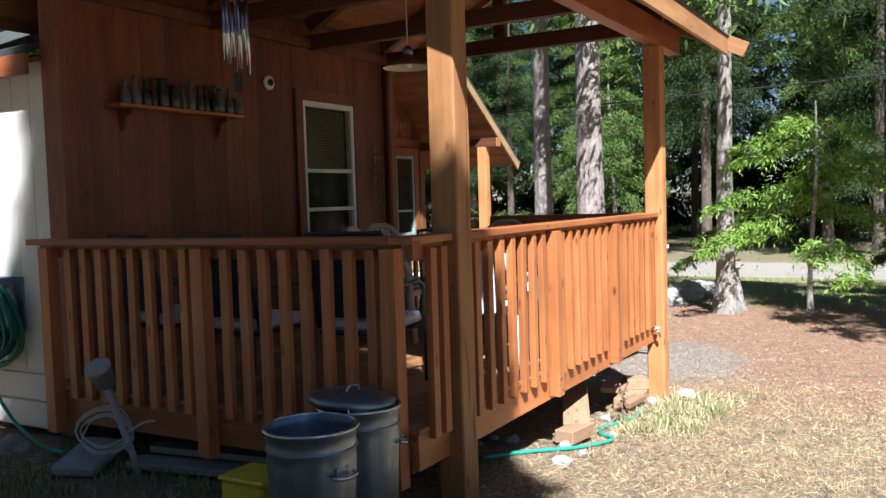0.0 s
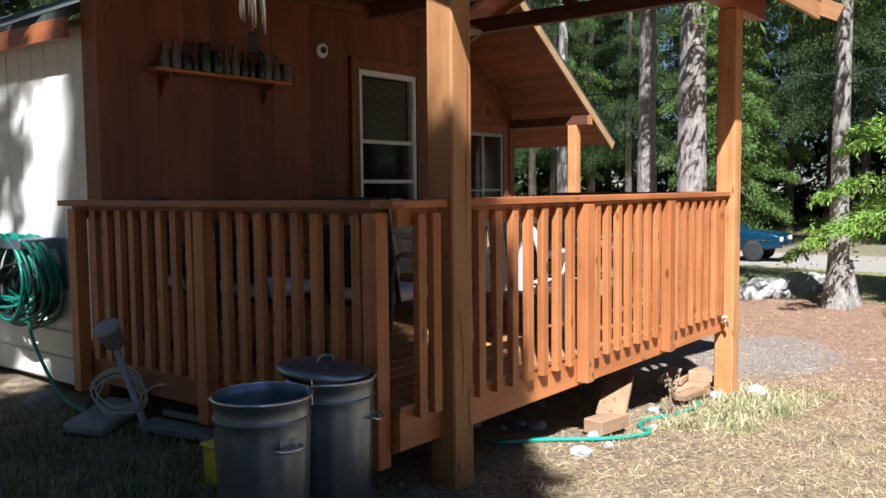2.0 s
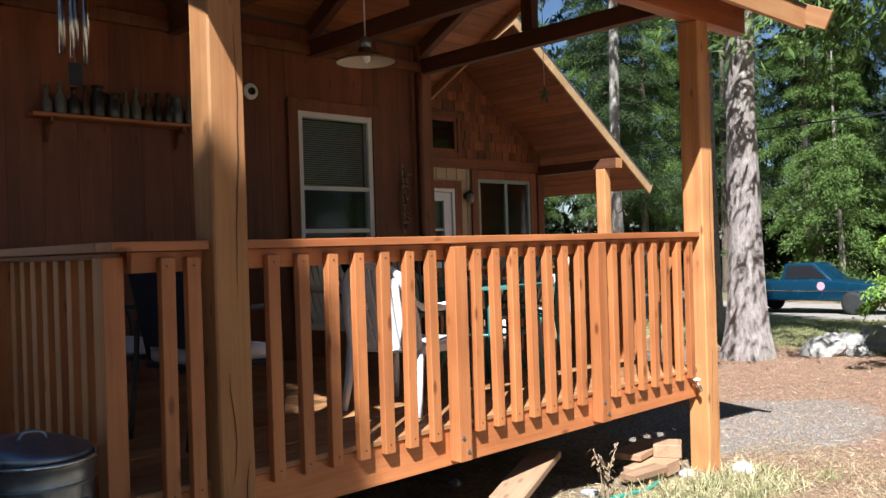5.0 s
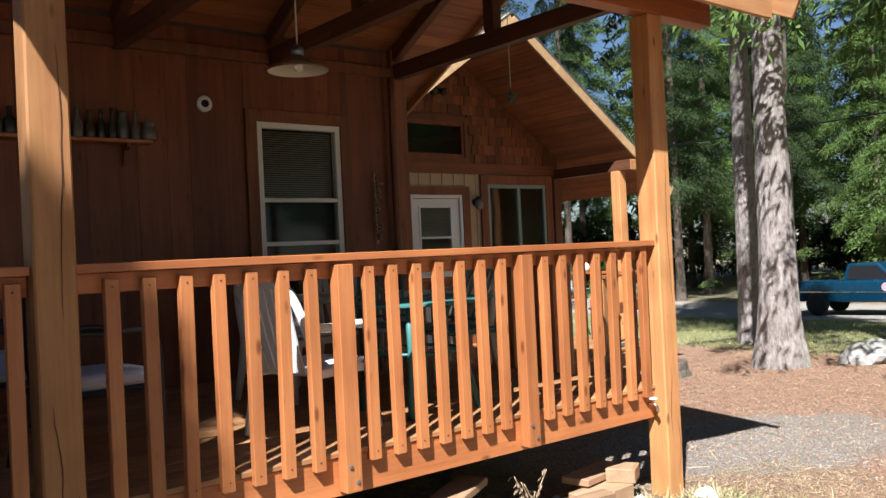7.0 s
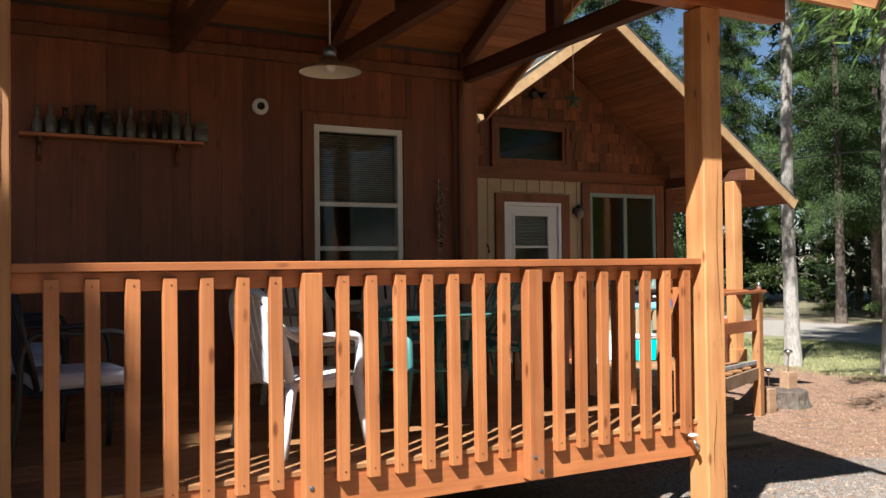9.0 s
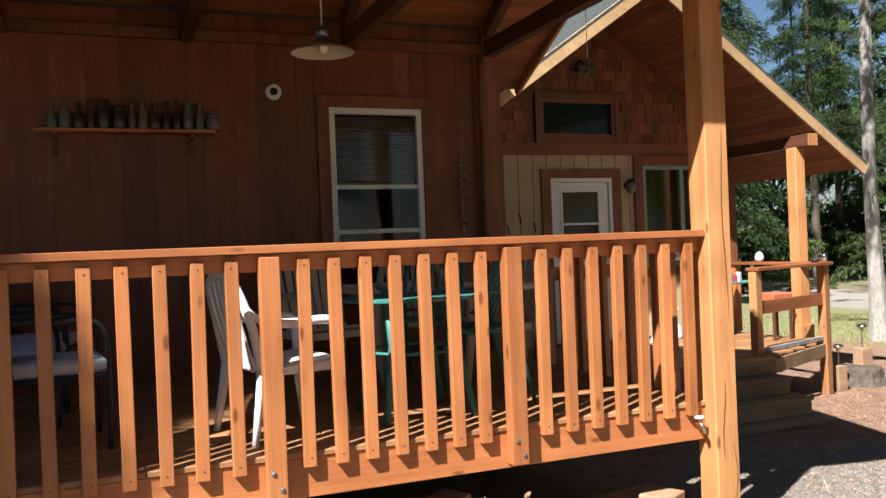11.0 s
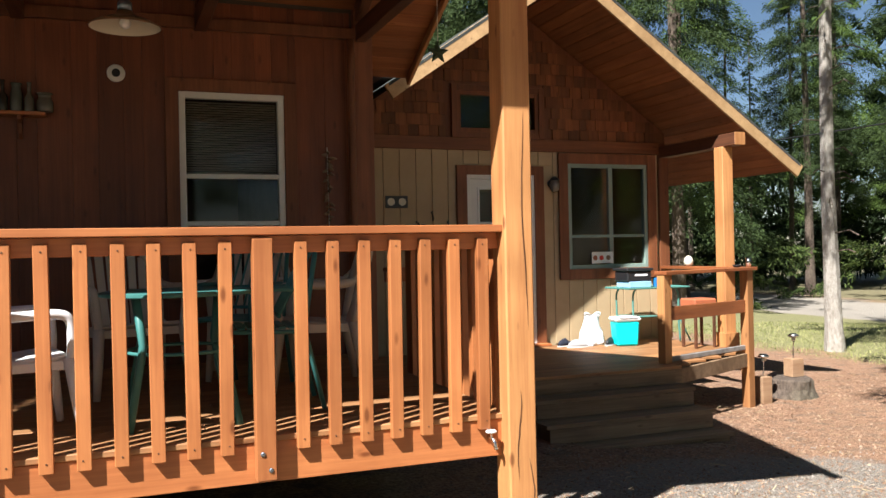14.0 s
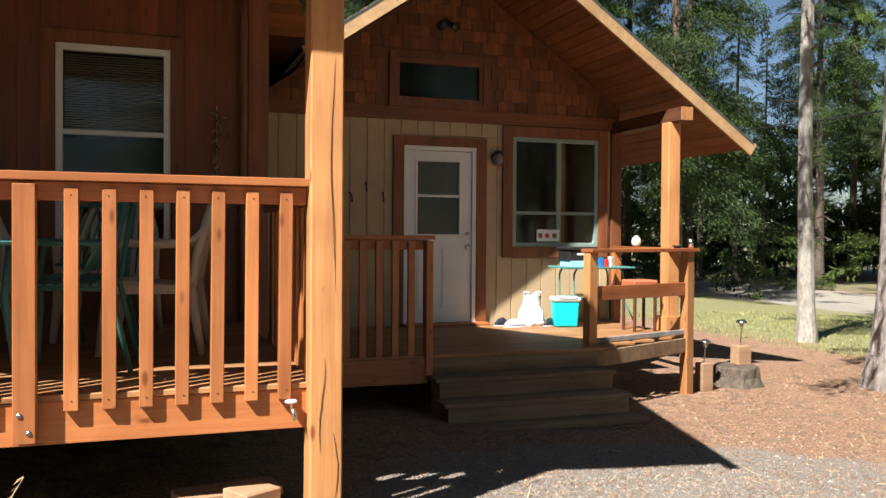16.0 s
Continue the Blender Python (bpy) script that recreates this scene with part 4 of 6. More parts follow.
def sling_chair():
    c = empty("cushioned_chair", 0, 0, 0, "dark framed porch chair with a pale seat cushion", "chair", "cushioned chairs along the side rail")
    for s in (-0.25, 0.25):
        part("side_frame", tube(curve_pts([(0.24, s, 0.0), (0.25, s, 0.3), (0.22, s, 0.6), (0.0, s, 0.63), (-0.22, s, 0.61), (-0.26, s, 0.3), (-0.3, s, 0.0)], 5), 0.014, 8), BLACK, c, "", True)
        part("back_post", tube([(-0.18, s, 0.38), (-0.3, s, 0.95)], 0.014, 8), BLACK, c, "", True)
    part("seat", box(-0.22, 0.23, -0.24, 0.24, 0.345, 0.37, 0.01), NAVY, c)
    bm = box(-0.2, 0.25, -0.23, 0.23, 0.372, 0.44, 0.02)
    bmesh.ops.subdivide_edges(bm, edges=bm.edges[:], cuts=3, use_grid_fill=True)
    for v in bm.verts:
        if v.co.z > 0.4:
            v.co.z += 0.02 * math.cos(v.co.x * 6) * math.cos(v.co.y * 6)
    part("cushion", bm, CUSHION, c, "pale blue-grey seat cushion", True)
    bm = box(-0.012, 0.012, -0.24, 0.24, 0.0, 0.5, 0.008)
    b = part("back", bm, NAVY, c)
    b.matrix_basis = pose(-0.2, 0, 0.45, 0, -12, 0)
    part("top_bar", tube([(-0.3, -0.25, 0.95), (-0.3, 0.25, 0.95)], 0.014, 8), BLACK, c, "", True)
    return c


first = sling_chair()
first.matrix_basis = pose(4.15, 4.15, DECK + 0.002, 0, 0, -12)
copy_thing(first, pose(4.1, 3.38, DECK + 0.002, 0, 0, -3))
copy_thing(first, pose(4.32, 2.62, DECK + 0.002, 0, 0, 6))

# ---- ground ----
def ground_material():
    m, nt, b = nodes_of("yard_ground", 0.95)
    co = nt.nodes.new("ShaderNodeNewGeometry")
    pos = co.outputs["Position"]
    sep = nt.nodes.new("ShaderNodeSeparateXYZ")
    nt.links.new(pos, sep.inputs[0])

    def noisy(scale, detail=4.0, rough=0.6):
        n = add(nt, "ShaderNodeTexNoise", Scale=scale, Detail=detail, Roughness=rough)
        nt.links.new(pos, n.inputs["Vector"])
        return n.outputs["Fac"]

    def ellipse(cx, cy, rx, ry, wobble=0.9):
        dx = maths(nt, "DIVIDE", maths(nt, "SUBTRACT", sep.outputs[0], cx), rx)
        dy = maths(nt, "DIVIDE", maths(nt, "SUBTRACT", sep.outputs[1], cy), ry)
        d = maths(nt, "SQRT", maths(nt, "ADD", maths(nt, "MULTIPLY", dx, dx), maths(nt, "MULTIPLY", dy, dy)))
        return maths(nt, "ADD", d, maths(nt, "MULTIPLY", maths(nt, "SUBTRACT", n1, 0.5), wobble))

    n1, n2, n3, n4 = noisy(0.9), noisy(5.5), noisy(38, 3), noisy(160, 2)
    straw = ramp(nt, n3, [(0.3, (0.11, 0.075, 0.04)), (0.5, (0.26, 0.19, 0.10)), (0.68, (0.46, 0.37, 0.22))])
    needles = ramp(nt, n3, [(0.3, (0.14, 0.068, 0.038)), (0.5, (0.27, 0.15, 0.088)), (0.7, (0.40, 0.26, 0.165))])
    dirt = ramp(nt, n3, [(0.3, (0.07, 0.05, 0.035)), (0.7, (0.19, 0.14, 0.10))])
    gravel = ramp(nt, n4, [(0.35, (0.15, 0.125, 0.10)), (0.6, (0.27, 0.235, 0.195))])
    grass = ramp(nt, n3, [(0.3, (0.11, 0.11, 0.045)), (0.7, (0.30, 0.28, 0.125))])
    road = ramp(nt, n3, [(0.3, (0.22, 0.195, 0.16)), (0.7, (0.36, 0.32, 0.27))])
    col = mix(nt, ramp(nt, n2, [(0.42, (0, 0, 0)), (0.62, (1, 1, 1))]), straw, dirt)
    col = mix(nt, ramp(nt, n1, [(0.45, (0, 0, 0)), (0.65, (0.75, 0.75, 0.75))]), col, straw)
    far = maths(nt, "ADD", sep.outputs[0], maths(nt, "MULTIPLY", maths(nt, "SUBTRACT", n1, 0.5), 3.0))
    col = mix(nt, ramp(nt, maths(nt, "MULTIPLY", far, 0.1), [(0.66, (0, 0, 0)), (0.86, (1, 1, 1))]), col, mix(nt, ramp(nt, n2, [(0.5, (0, 0, 0)), (0.7, (0.8, 0.8, 0.8))]), needles, dirt))
    col = mix(nt, ramp(nt, ellipse(10.0, 2.6, 2.0, 1.2), [(0.85, (1, 1, 1)), (1.1, (0, 0, 0))]), col, gravel)
    col = mix(nt, ramp(nt, ellipse(1.2, 2.6, 2.6, 2.4), [(0.7, (1, 1, 1)), (1.0, (0, 0, 0))]), col, mix(nt, ramp(nt, n2, [(0.4, (0, 0, 0)), (0.6, (1, 1, 1))]), dirt, grass))
    lawn = maths(nt, "MULTIPLY", far, 0.02)
    col = mix(nt, ramp(nt, lawn, [(0.325, (0, 0, 0)), (0.345, (1, 1, 1)), (0.51, (1, 1, 1)), (0.515, (0, 0, 0))]), col, grass)
    col = mix(nt, ramp(nt, lawn, [(0.51, (0, 0, 0)), (0.515, (1, 1, 1)), (0.66, (1, 1, 1)), (0.68, (0, 0, 0))]), col, road)
    col = mix(nt, ramp(nt, lawn, [(0.66, (0, 0, 0)), (0.70, (1, 1, 1))]), col, mix(nt, n2, dirt, grass))
    nt.links.new(col, b.inputs["Base Color"])
    h = maths(nt, "ADD", maths(nt, "MULTIPLY", n3, 0.7), maths(nt, "MULTIPLY", n4, 0.3))
    bump(nt, b, h, 0.9, 0.03)
    return m


xs = sorted({*np.arange(-6, 20, 0.25).tolist(), *[-300, -150, -80, -45, -28, -18, -12, -9, 22, 25, 28, 32, 37, 44, 54, 70, 95, 150, 300]})
ys = sorted({*np.arange(-7, 14, 0.25).tolist(), *[-300, -150, -80, -45, -28, -18, -12, -9, 16, 19, 23, 28, 36, 48, 70, 110, 180, 300]})
verts = [(x, y, ground_z(x, y)) for x in xs for y in ys]
ny = len(ys)
faces = [(i * ny + j, (i + 1) * ny + j, (i + 1) * ny + j + 1, i * ny + j + 1) for i in range(len(xs) - 1) for j in range(ny - 1)]
me = bpy.data.meshes.new("ground")
me.from_pydata(verts, [], faces)
me.polygons.foreach_set("use_smooth", [True] * len(me.polygons))
me.materials.append(ground_material())
tagged(new("ground", me), "dry needle-strewn yard with straw grass and gravel", "ground", kind="structure")

# ---- trees ----
def bark_material(name, light, dark):
    m, nt, b = nodes_of(name, 0.95)
    co = nt.nodes.new("ShaderNodeTexCoord")
    mp = nt.nodes.new("ShaderNodeMapping")
    mp.inputs["Scale"].default_value = (10, 10, 3.6)
    nt.links.new(co.outputs["Object"], mp.inputs[0])
    v = add(nt, "ShaderNodeTexNoise", Scale=2.0, Detail=8.0, Roughness=0.75)
    nt.links.new(mp.outputs[0], v.inputs["Vector"])
    w = add(nt, "ShaderNodeTexNoise", Scale=0.6, Detail=3.0)
    nt.links.new(co.outputs["Object"], w.inputs["Vector"])
    col = ramp(nt, v.outputs["Fac"], [(0.32, dark), (0.62, light)])
    col = mix(nt, ramp(nt, w.outputs["Fac"], [(0.5, (0, 0, 0)), (0.75, (0.5, 0.5, 0.5))]), col, (0.16, 0.17, 0.10))
    nt.links.new(col, b.inputs["Base Color"])
    bump(nt, b, v.outputs["Fac"], 1.0, 0.04)
    return m


BARK = bark_material("fir_bark", (0.42, 0.365, 0.33), (0.13, 0.10, 0.085))
PALE_BARK = bark_material("alder_bark", (0.38, 0.34, 0.30), (0.15, 0.125, 0.10))
ALDER_BARK = bark_material("slim_pale_bark", (0.48, 0.44, 0.385), (0.22, 0.19, 0.155))
# Darker copy of the bark, with shade put into its colour.
DARK_BARK = bark_material("shaded_bark", (0.16, 0.12, 0.09), (0.05, 0.036, 0.028))


def leaf_material(name, light, dark):
    m, nt, b = nodes_of(name, 0.7)
    b.inputs["Specular IOR Level"].default_value = 0.2
    rnd = nt.nodes.new("ShaderNodeNewGeometry").outputs["Random Per Island"]
    nt.links.new(ramp(nt, rnd, [(0.0, dark), (1.0, light)]), b.inputs["Base Color"])
    tr = nt.nodes.new("ShaderNodeBsdfTranslucent")
    nt.links.new(ramp(nt, rnd, [(0.0, tuple(c * 1.3 for c in dark)), (1.0, tuple(c * 1.5 for c in light))]), tr.inputs[0])
    ms = nt.nodes.new("ShaderNodeMixShader")
    ms.inputs[0].default_value = 0.3
    nt.links.new(b.outputs[0], ms.inputs[1])
    nt.links.new(tr.outputs[0], ms.inputs[2])
    nt.links.new(ms.outputs[0], nt.nodes["Material Output"].inputs[0])
    return m


FIR = leaf_material("fir_needles", (0.07, 0.105, 0.035), (0.016, 0.03, 0.011))
CEDAR_LEAF = leaf_material("cedar_sprays", (0.15, 0.22, 0.055), (0.05, 0.09, 0.022))


def trunk_mesh(r0, height, seed, bend=0.0, flare=1.5, sides=14, fork=False):
    bm = bmesh.new()
    rings = []
    levels = 26
    for i in range(levels):
        t = i / (levels - 1)
        z = height * t ** 1.6 - 0.25 * (i == 0)
        r = r0 * (1 - 0.78 * t) * (1 + (flare - 1) * math.exp(-max(z, 0) / (r0 * 1.6)))
        ring = []
        for k in range(sides):
            a = 2 * math.pi * k / sides
            w = 1 + 0.13 * noise.noise(Vector((math.cos(a) * 2 + seed, math.sin(a) * 2, z * 0.7))) + 0.10 * math.cos(5 * a + seed) * math.exp(-max(z, 0) / (r0 * 1.5))
            ring.append(bm.verts.new((r * w * math.cos(a) + bend * math.sin(t * 5 + seed) * t, r * w * math.sin(a) + bend * math.cos(t * 4) * t, z)))
        rings.append(ring)
    for a, b in zip(rings, rings[1:]):
        for k in range(sides):
            bm.faces.new((a[k], a[(k + 1) % sides], b[(k + 1) % sides], b[k]))
    bm.faces.new(rings[-1])
    return bm


def sprays_mesh(name, rng, specs, mat):
    """A crown: boughs that droop outward, each hung with many small flat sprays. specs: bough bases and reaches."""
    P, Q = [], []
    for base, az, reach, droop, count, size in specs:
        d = np.array([math.cos(az), math.sin(az), 0.0])
        side = np.array([-d[1], d[0], 0.0])
        s = rng.uniform(0.12, 1.0, count) ** 0.8
        p = base + d * (s * reach)[:, None] + np.array([0, 0, 1.0]) * (0.12 * reach * s - droop * reach * s ** 2)[:, None]
        spread = 0.26 * reach * (1.05 - s) + 0.06
        off = rng.normal(0, 1, count)
        p = p + side * (off * spread)[:, None] + np.array([0, 0, 1.0]) * (-np.abs(off) * spread * 0.35 + rng.normal(0, 0.05 * reach, count))[:, None]
        P.append(p)
        Q.append(np.stack([rng.uniform(0.6, 1.4, count) * size, np.full(count, az)], 1))
    P = np.concatenate(P)
    Q = np.concatenate(Q)
    n = len(P)
    az = Q[:, 1] + rng.normal(0, 0.7, n)
    tilt = rng.normal(-0.5, 0.45, n)
    roll = rng.normal(0, 0.6, n)
    d = np.stack([np.cos(az) * np.cos(tilt), np.sin(az) * np.cos(tilt), np.sin(tilt)], 1)
    s = np.stack([-np.sin(az) * np.cos(roll), np.cos(az) * np.cos(roll), np.sin(roll)], 1)
    L = Q[:, 0][:, None]
    v = np.stack([P - d * L * 0.1, P + d * L * 0.4 + s * L * 0.17, P + d * L * 1.15, P + d * L * 0.5 - s * L * 0.16], 1).reshape(-1, 3)
    me = bpy.data.meshes.new(name)
    me.vertices.add(len(v))
    me.vertices.foreach_set("co", v.ravel())
    me.loops.add(4 * n)
    me.loops.foreach_set("vertex_index", np.arange(4 * n))
    me.polygons.add(n)
    me.polygons.foreach_set("loop_start", np.arange(0, 4 * n, 4))
    me.update(calc_edges=True)
    me.materials.append(mat)
    return me


def conifer_crown(name, seed, height, low, reach, boughs, per, size, mat, droop=0.35, ragged=0.35):
    rng = np.random.default_rng(seed)
    specs = []
    for i in range(boughs):
        t = (i + rng.uniform(0, 1)) / boughs
        z = low + (height - low) * t ** 0.9
        r = reach * (1 - t) ** 0.75 * rng.uniform(1 - ragged, 1.0) + 0.25
        specs.append((np.array([0, 0, z]), rng.uniform(0, 2 * math.pi), r, droop * rng.uniform(0.6, 1.4), max(8, int(per * (0.35 + r / reach))), size))
    return sprays_mesh(name, rng, specs, mat)


def frond_crown(name, seed, height, low, reach, boughs, size, mat):
    """Long arching boughs with side fronds that hang flat, like a young cedar's."""
    rng = np.random.default_rng(seed)
    specs = []
    for i in range(boughs):
        t = (i + rng.uniform(0, 1)) / boughs
        z = low + (height - low) * t
        r = reach * (1 - t) ** 0.6 * rng.uniform(0.55, 1.0) + 0.3
        az = rng.uniform(0, 2 * math.pi)
        specs.append((np.array([0, 0, z]), az, r, 0.34, int(40 * r), size))
        d = np.array([math.cos(az), math.sin(az), 0.0])
        for k in range(int(9 * r) + 4):
            s = rng.uniform(0.18, 1.0)
            base = np.array([0, 0, z]) + d * s * r + np.array([0, 0, 1.0]) * (0.12 * r * s - 0.34 * r * s * s)
            ln = (0.2 + 0.42 * (1 - s)) * rng.uniform(0.7, 1.3)
            specs.append((base, az + (1 if k % 2 else -1) * rng.uniform(0.5, 1.1), ln, 0.75, int(80 * ln) + 14, size))
    return sprays_mesh(name, rng, specs, mat)


def plant(name, x, y, trunk, crown, label, turn=0.0, scale=1.0, group="", bark=None):
    tree = empty(name, x, y, ground_z(x, y), label, "tree", group, turn=turn)
    tree.scale = (scale,) * 3
    t = new("trunk", trunk)
    t.parent = tree
    if crown is not None:
        c = new("crown", crown)
        c.parent = tree
    return tree


TRUNK_BIG = mesh_of("trunk", trunk_mesh(0.30, 26, 1, flare=1.4), BARK)
TRUNK_MID = mesh_of("trunk", trunk_mesh(0.235, 25, 5, flare=1.3), BARK)
TRUNK_THIN = mesh_of("trunk", trunk_mesh(0.145, 20, 9, 0.25, flare=1.3), ALDER_BARK)
TRUNK_PALE = mesh_of("trunk", trunk_mesh(0.175, 18, 13, 0.12, flare=1.7), PALE_BARK)
HIGH = conifer_crown("crown", 3, 26, 9.0, 3.6, 130, 400, 0.14, FIR)
THIN_TOP = conifer_crown("crown", 4, 20, 11.0, 1.8, 30, 40, 0.25, FIR)
plant("fir_tree", 15.0, 5.1, TRUNK_BIG, HIGH, "tall old fir with thick furrowed grey-brown bark", group="tall firs in the yard")
plant("fir_tree", 17.5, 7.1, TRUNK_MID, HIGH, "tall fir with half its trunk in shade", 70, group="tall firs in the yard")
alder = plant("alder_tree", 17.1, 8.85, TRUNK_THIN, THIN_TOP, "slim pale-barked tree with short dead twigs")
plant("cedar_tree", 15.4, 2.78, TRUNK_PALE, conifer_crown("crown", 40, 18, 5.0, 4.2, 110, 330, 0.15, CEDAR_LEAF, 0.45), "pale curved trunk with flared roots in sun")
YOUNG_TRUNK = mesh_of("trunk", trunk_mesh(0.09, 6.5, 44, 0.1, flare=1.2, sides=10), BARK)
FRESH_CEDAR = leaf_material("fresh_cedar_sprays", (0.27, 0.40, 0.075), (0.10, 0.18, 0.03))
plant("young_cedar", 15.75, 1.45, mesh_of("trunk", trunk_mesh(0.06, 3.6, 44, 0.1, flare=1.2, sides=10), BARK), frond_crown("crown", 41, 3.5, 1.2, 2.9, 20, 0.085, FRESH_CEDAR), "bright green young cedar with feathery drooping sprays", 20, group="young cedars")
plant("young_cedar", 19.0, -1.2, YOUNG_TRUNK, frond_crown("crown", 42, 6.4, 0.9, 2.3, 26, 0.1, CEDAR_LEAF), "green young cedar on the lawn with drooping sprays", 130, group="young cedars")
plant("young_cedar", 36.3, 11.8, YOUNG_TRUNK, conifer_crown("crown", 43, 6.4, 0.6, 2.1, 70, 480, 0.09, CEDAR_LEAF, 0.4), "sunlit green young cedar behind the drive", 220, 1.5, group="young cedars")

# unseen trees added by the cans and path to shade porch, wall and lawn
plant("shade_tree", -6.74, -3.1, mesh_of("trunk", trunk_mesh(0.24, 19.5, 59, 0.05, flare=1.4), BARK), conifer_crown("crown", 60, 19.5, 5.0, 2.5, 200, 190, 0.22, FIR, 0.3, 0.15), "unseen tall narrow conifer added to shade the porch wall")
plant("shade_tree", -4.14, -1.65, mesh_of("trunk", trunk_mesh(0.22, 14.5, 55, 0.05, flare=1.4), BARK), conifer_crown("crown", 56, 14.5, 3.2, 3.5, 260, 190, 0.22, FIR, 0.25, 0.15), "unseen dense conifer added to shade the cans and side rail")

plant("shade_tree", -2.54, 3.92, mesh_of("trunk", trunk_mesh(0.2, 17, 57, 0.05, flare=1.4), BARK), conifer_crown("crown", 58, 17, 7.5, 2.3, 120, 150, 0.22, FIR, 0.3, 0.2), "unseen tall conifer added to shade the cream wall")

plant("shade_tree", -2.02, -2.3, mesh_of("trunk", trunk_mesh(0.1, 9.6, 61, 0.02, flare=1.3), BARK), conifer_crown("crown", 62, 9.8, 2.8, 0.55, 180, 170, 0.12, FIR, 0.3, 0.15), "unseen slim conifer added to shade the lower porch post")
plant("shade_tree", 9.8, -4.7, mesh_of("trunk", trunk_mesh(0.22, 18, 64, 0.05, flare=1.4), BARK), conifer_crown("crown", 65, 18, 7.5, 2.6, 110, 150, 0.2, FIR, 0.3, 0.3), "unseen tall conifer added behind the path to shade the lawn")
# dead twigs on the slim trunk
tw = random.Random(3)
for k in range(22):
    z, a, ln = tw.uniform(1.6, 7.5), tw.uniform(0, 6.28), tw.uniform(0.12, 0.7)
    r = 0.12 * (1 - z / 30)
    c, s = math.cos(a), math.sin(a)
    b = 0.25 * (z / 20) ** 0.62
    o = Vector((b * math.sin((z / 20) ** 0.62 * 5 + 9), b * math.cos((z / 20) ** 0.62 * 4), z))
    part("twig", tube([o + Vector((c * r, s * r, 0)), o + Vector((c * (r + ln * 0.6), s * (r + ln * 0.6), ln * 0.1)), o + Vector((c * (r + ln), s * (r + ln), -ln * 0.1))], 0.011, 5), DARK_BARK, alder)

# the wood behind
variants = []
for k in range(4):
    variants.append((mesh_of("trunk", trunk_mesh(0.24, 24, 20 + k, 0.1, flare=1.25), DARK_BARK), conifer_crown("crown", 30 + k, 24 - k, 2.6 + k * 1.1, 3.7, 150, 800, 0.10, (FIR, CEDAR_LEAF, FIR, FIR)[k], 0.42, 0.5)))
rng = random.Random(5)
spots = []
while len(spots) < 58:
    a = rng.uniform(-30, 64)
    d = rng.uniform(25, 56)
    x, y = 2 + d * math.cos(radians(a)), d * math.sin(radians(a))
    if all((x - p) ** 2 + (y - q) ** 2 > 9 for p, q in spots) and not (19 < x < 37 and -9 < y < 20) and not (x < 16 and y < 22):
        b = math.degrees(math.atan2(y + 2.2, x - 6.5))
        if not 46.5 < b < 54.0:
            spots.append((x, y))
for i, (x, y) in enumerate(spots):
    tr, cr = variants[i % 4]
    plant("forest_tree", x, y, tr, cr, "dark green forest conifer with drooping boughs", rng.uniform(0, 360), rng.uniform(0.8, 1.25), "trees of the forest edge")

for i, (b, d, k) in enumerate(((47.3, 44, 0.75), (49.6, 50, 0.62), (51.2, 41, 0.7), (53.4, 46, 0.8))):
    x, y = 6.5 + d * math.cos(radians(b)), -2.2 + d * math.sin(radians(b))
    plant("forest_tree", x, y, mesh_of("trunk", trunk_mesh(0.2, 23, 80 + i, 0.1, flare=1.25), DARK_BARK), conifer_crown("crown", 84 + i, 23, 3.0, 2.0, 90, 260, 0.11, FIR, 0.45, 0.6), "thin ragged forest conifer against the sky", 70 * i, k, "trees of the forest edge")

# unseen trees added to the west, cutting sky light on the side rail
for i, (x, y, k) in enumerate(((-8.6, -3.2, 0.7), (-9.5, 3.2, 0.7), (-12.5, 0.8, 0.8), (-13.0, 6.5, 0.85), (-7.0, 9.0, 0.65), (-12.5, -6.4, 0.8), (-3.0, 13.0, 0.7))):
    plant("forest_tree", x, y, *variants[i % 4], "dark green forest conifer with drooping boughs", 50 * i, k, "trees of the forest edge")

# undergrowth and far wood, too dense to count
nrng = np.random.default_rng(77)
specs = []
for k in range(420):
    a, d = radians(nrng.uniform(-32, 66)), nrng.uniform(30, 54)
    x, y = 2 + d * math.cos(a), d * math.sin(a)
    if (19 < x < 37 and -9 < y < 20):
        continue
    specs.append((np.array([x, y, ground_z(x, y) + nrng.uniform(0.2, 2.8)]), nrng.uniform(0, 6.28), nrng.uniform(0.8, 1.8), 0.4, 150, 0.16))
tagged(new("undergrowth", sprays_mesh("undergrowth", nrng, specs, leaf_material("salal", (0.10, 0.14, 0.035), (0.02, 0.035, 0.012)))), "dense dark undergrowth along the forest edge", "undergrowth", kind="stuff")
specs = []
for k in range(3600):
    a, d = radians(nrng.uniform(-40, 75)), nrng.uniform(54, 66)
    x, y = 2 + d * math.cos(a), d * math.sin(a)
    b = math.degrees(math.atan2(y + 2.2, x - 6.5))
    top = (7.5 if 46 < b < 55 else 15) + 9 * noise.noise(Vector((a * 9, 0, 1)))
    specs.append((np.array([x, y, nrng.uniform(0.0, 1.0) ** 1.3 * top]), nrng.uniform(0, 6.28), 2.6, 0.4, 70, 0.5))
tagged(new("far_woods", sprays_mesh("far_woods", nrng, specs, leaf_material("far_fir", (0.05, 0.08, 0.03), (0.012, 0.022, 0.01)))), "far dark wood behind the yard", "woods", kind="stuff")
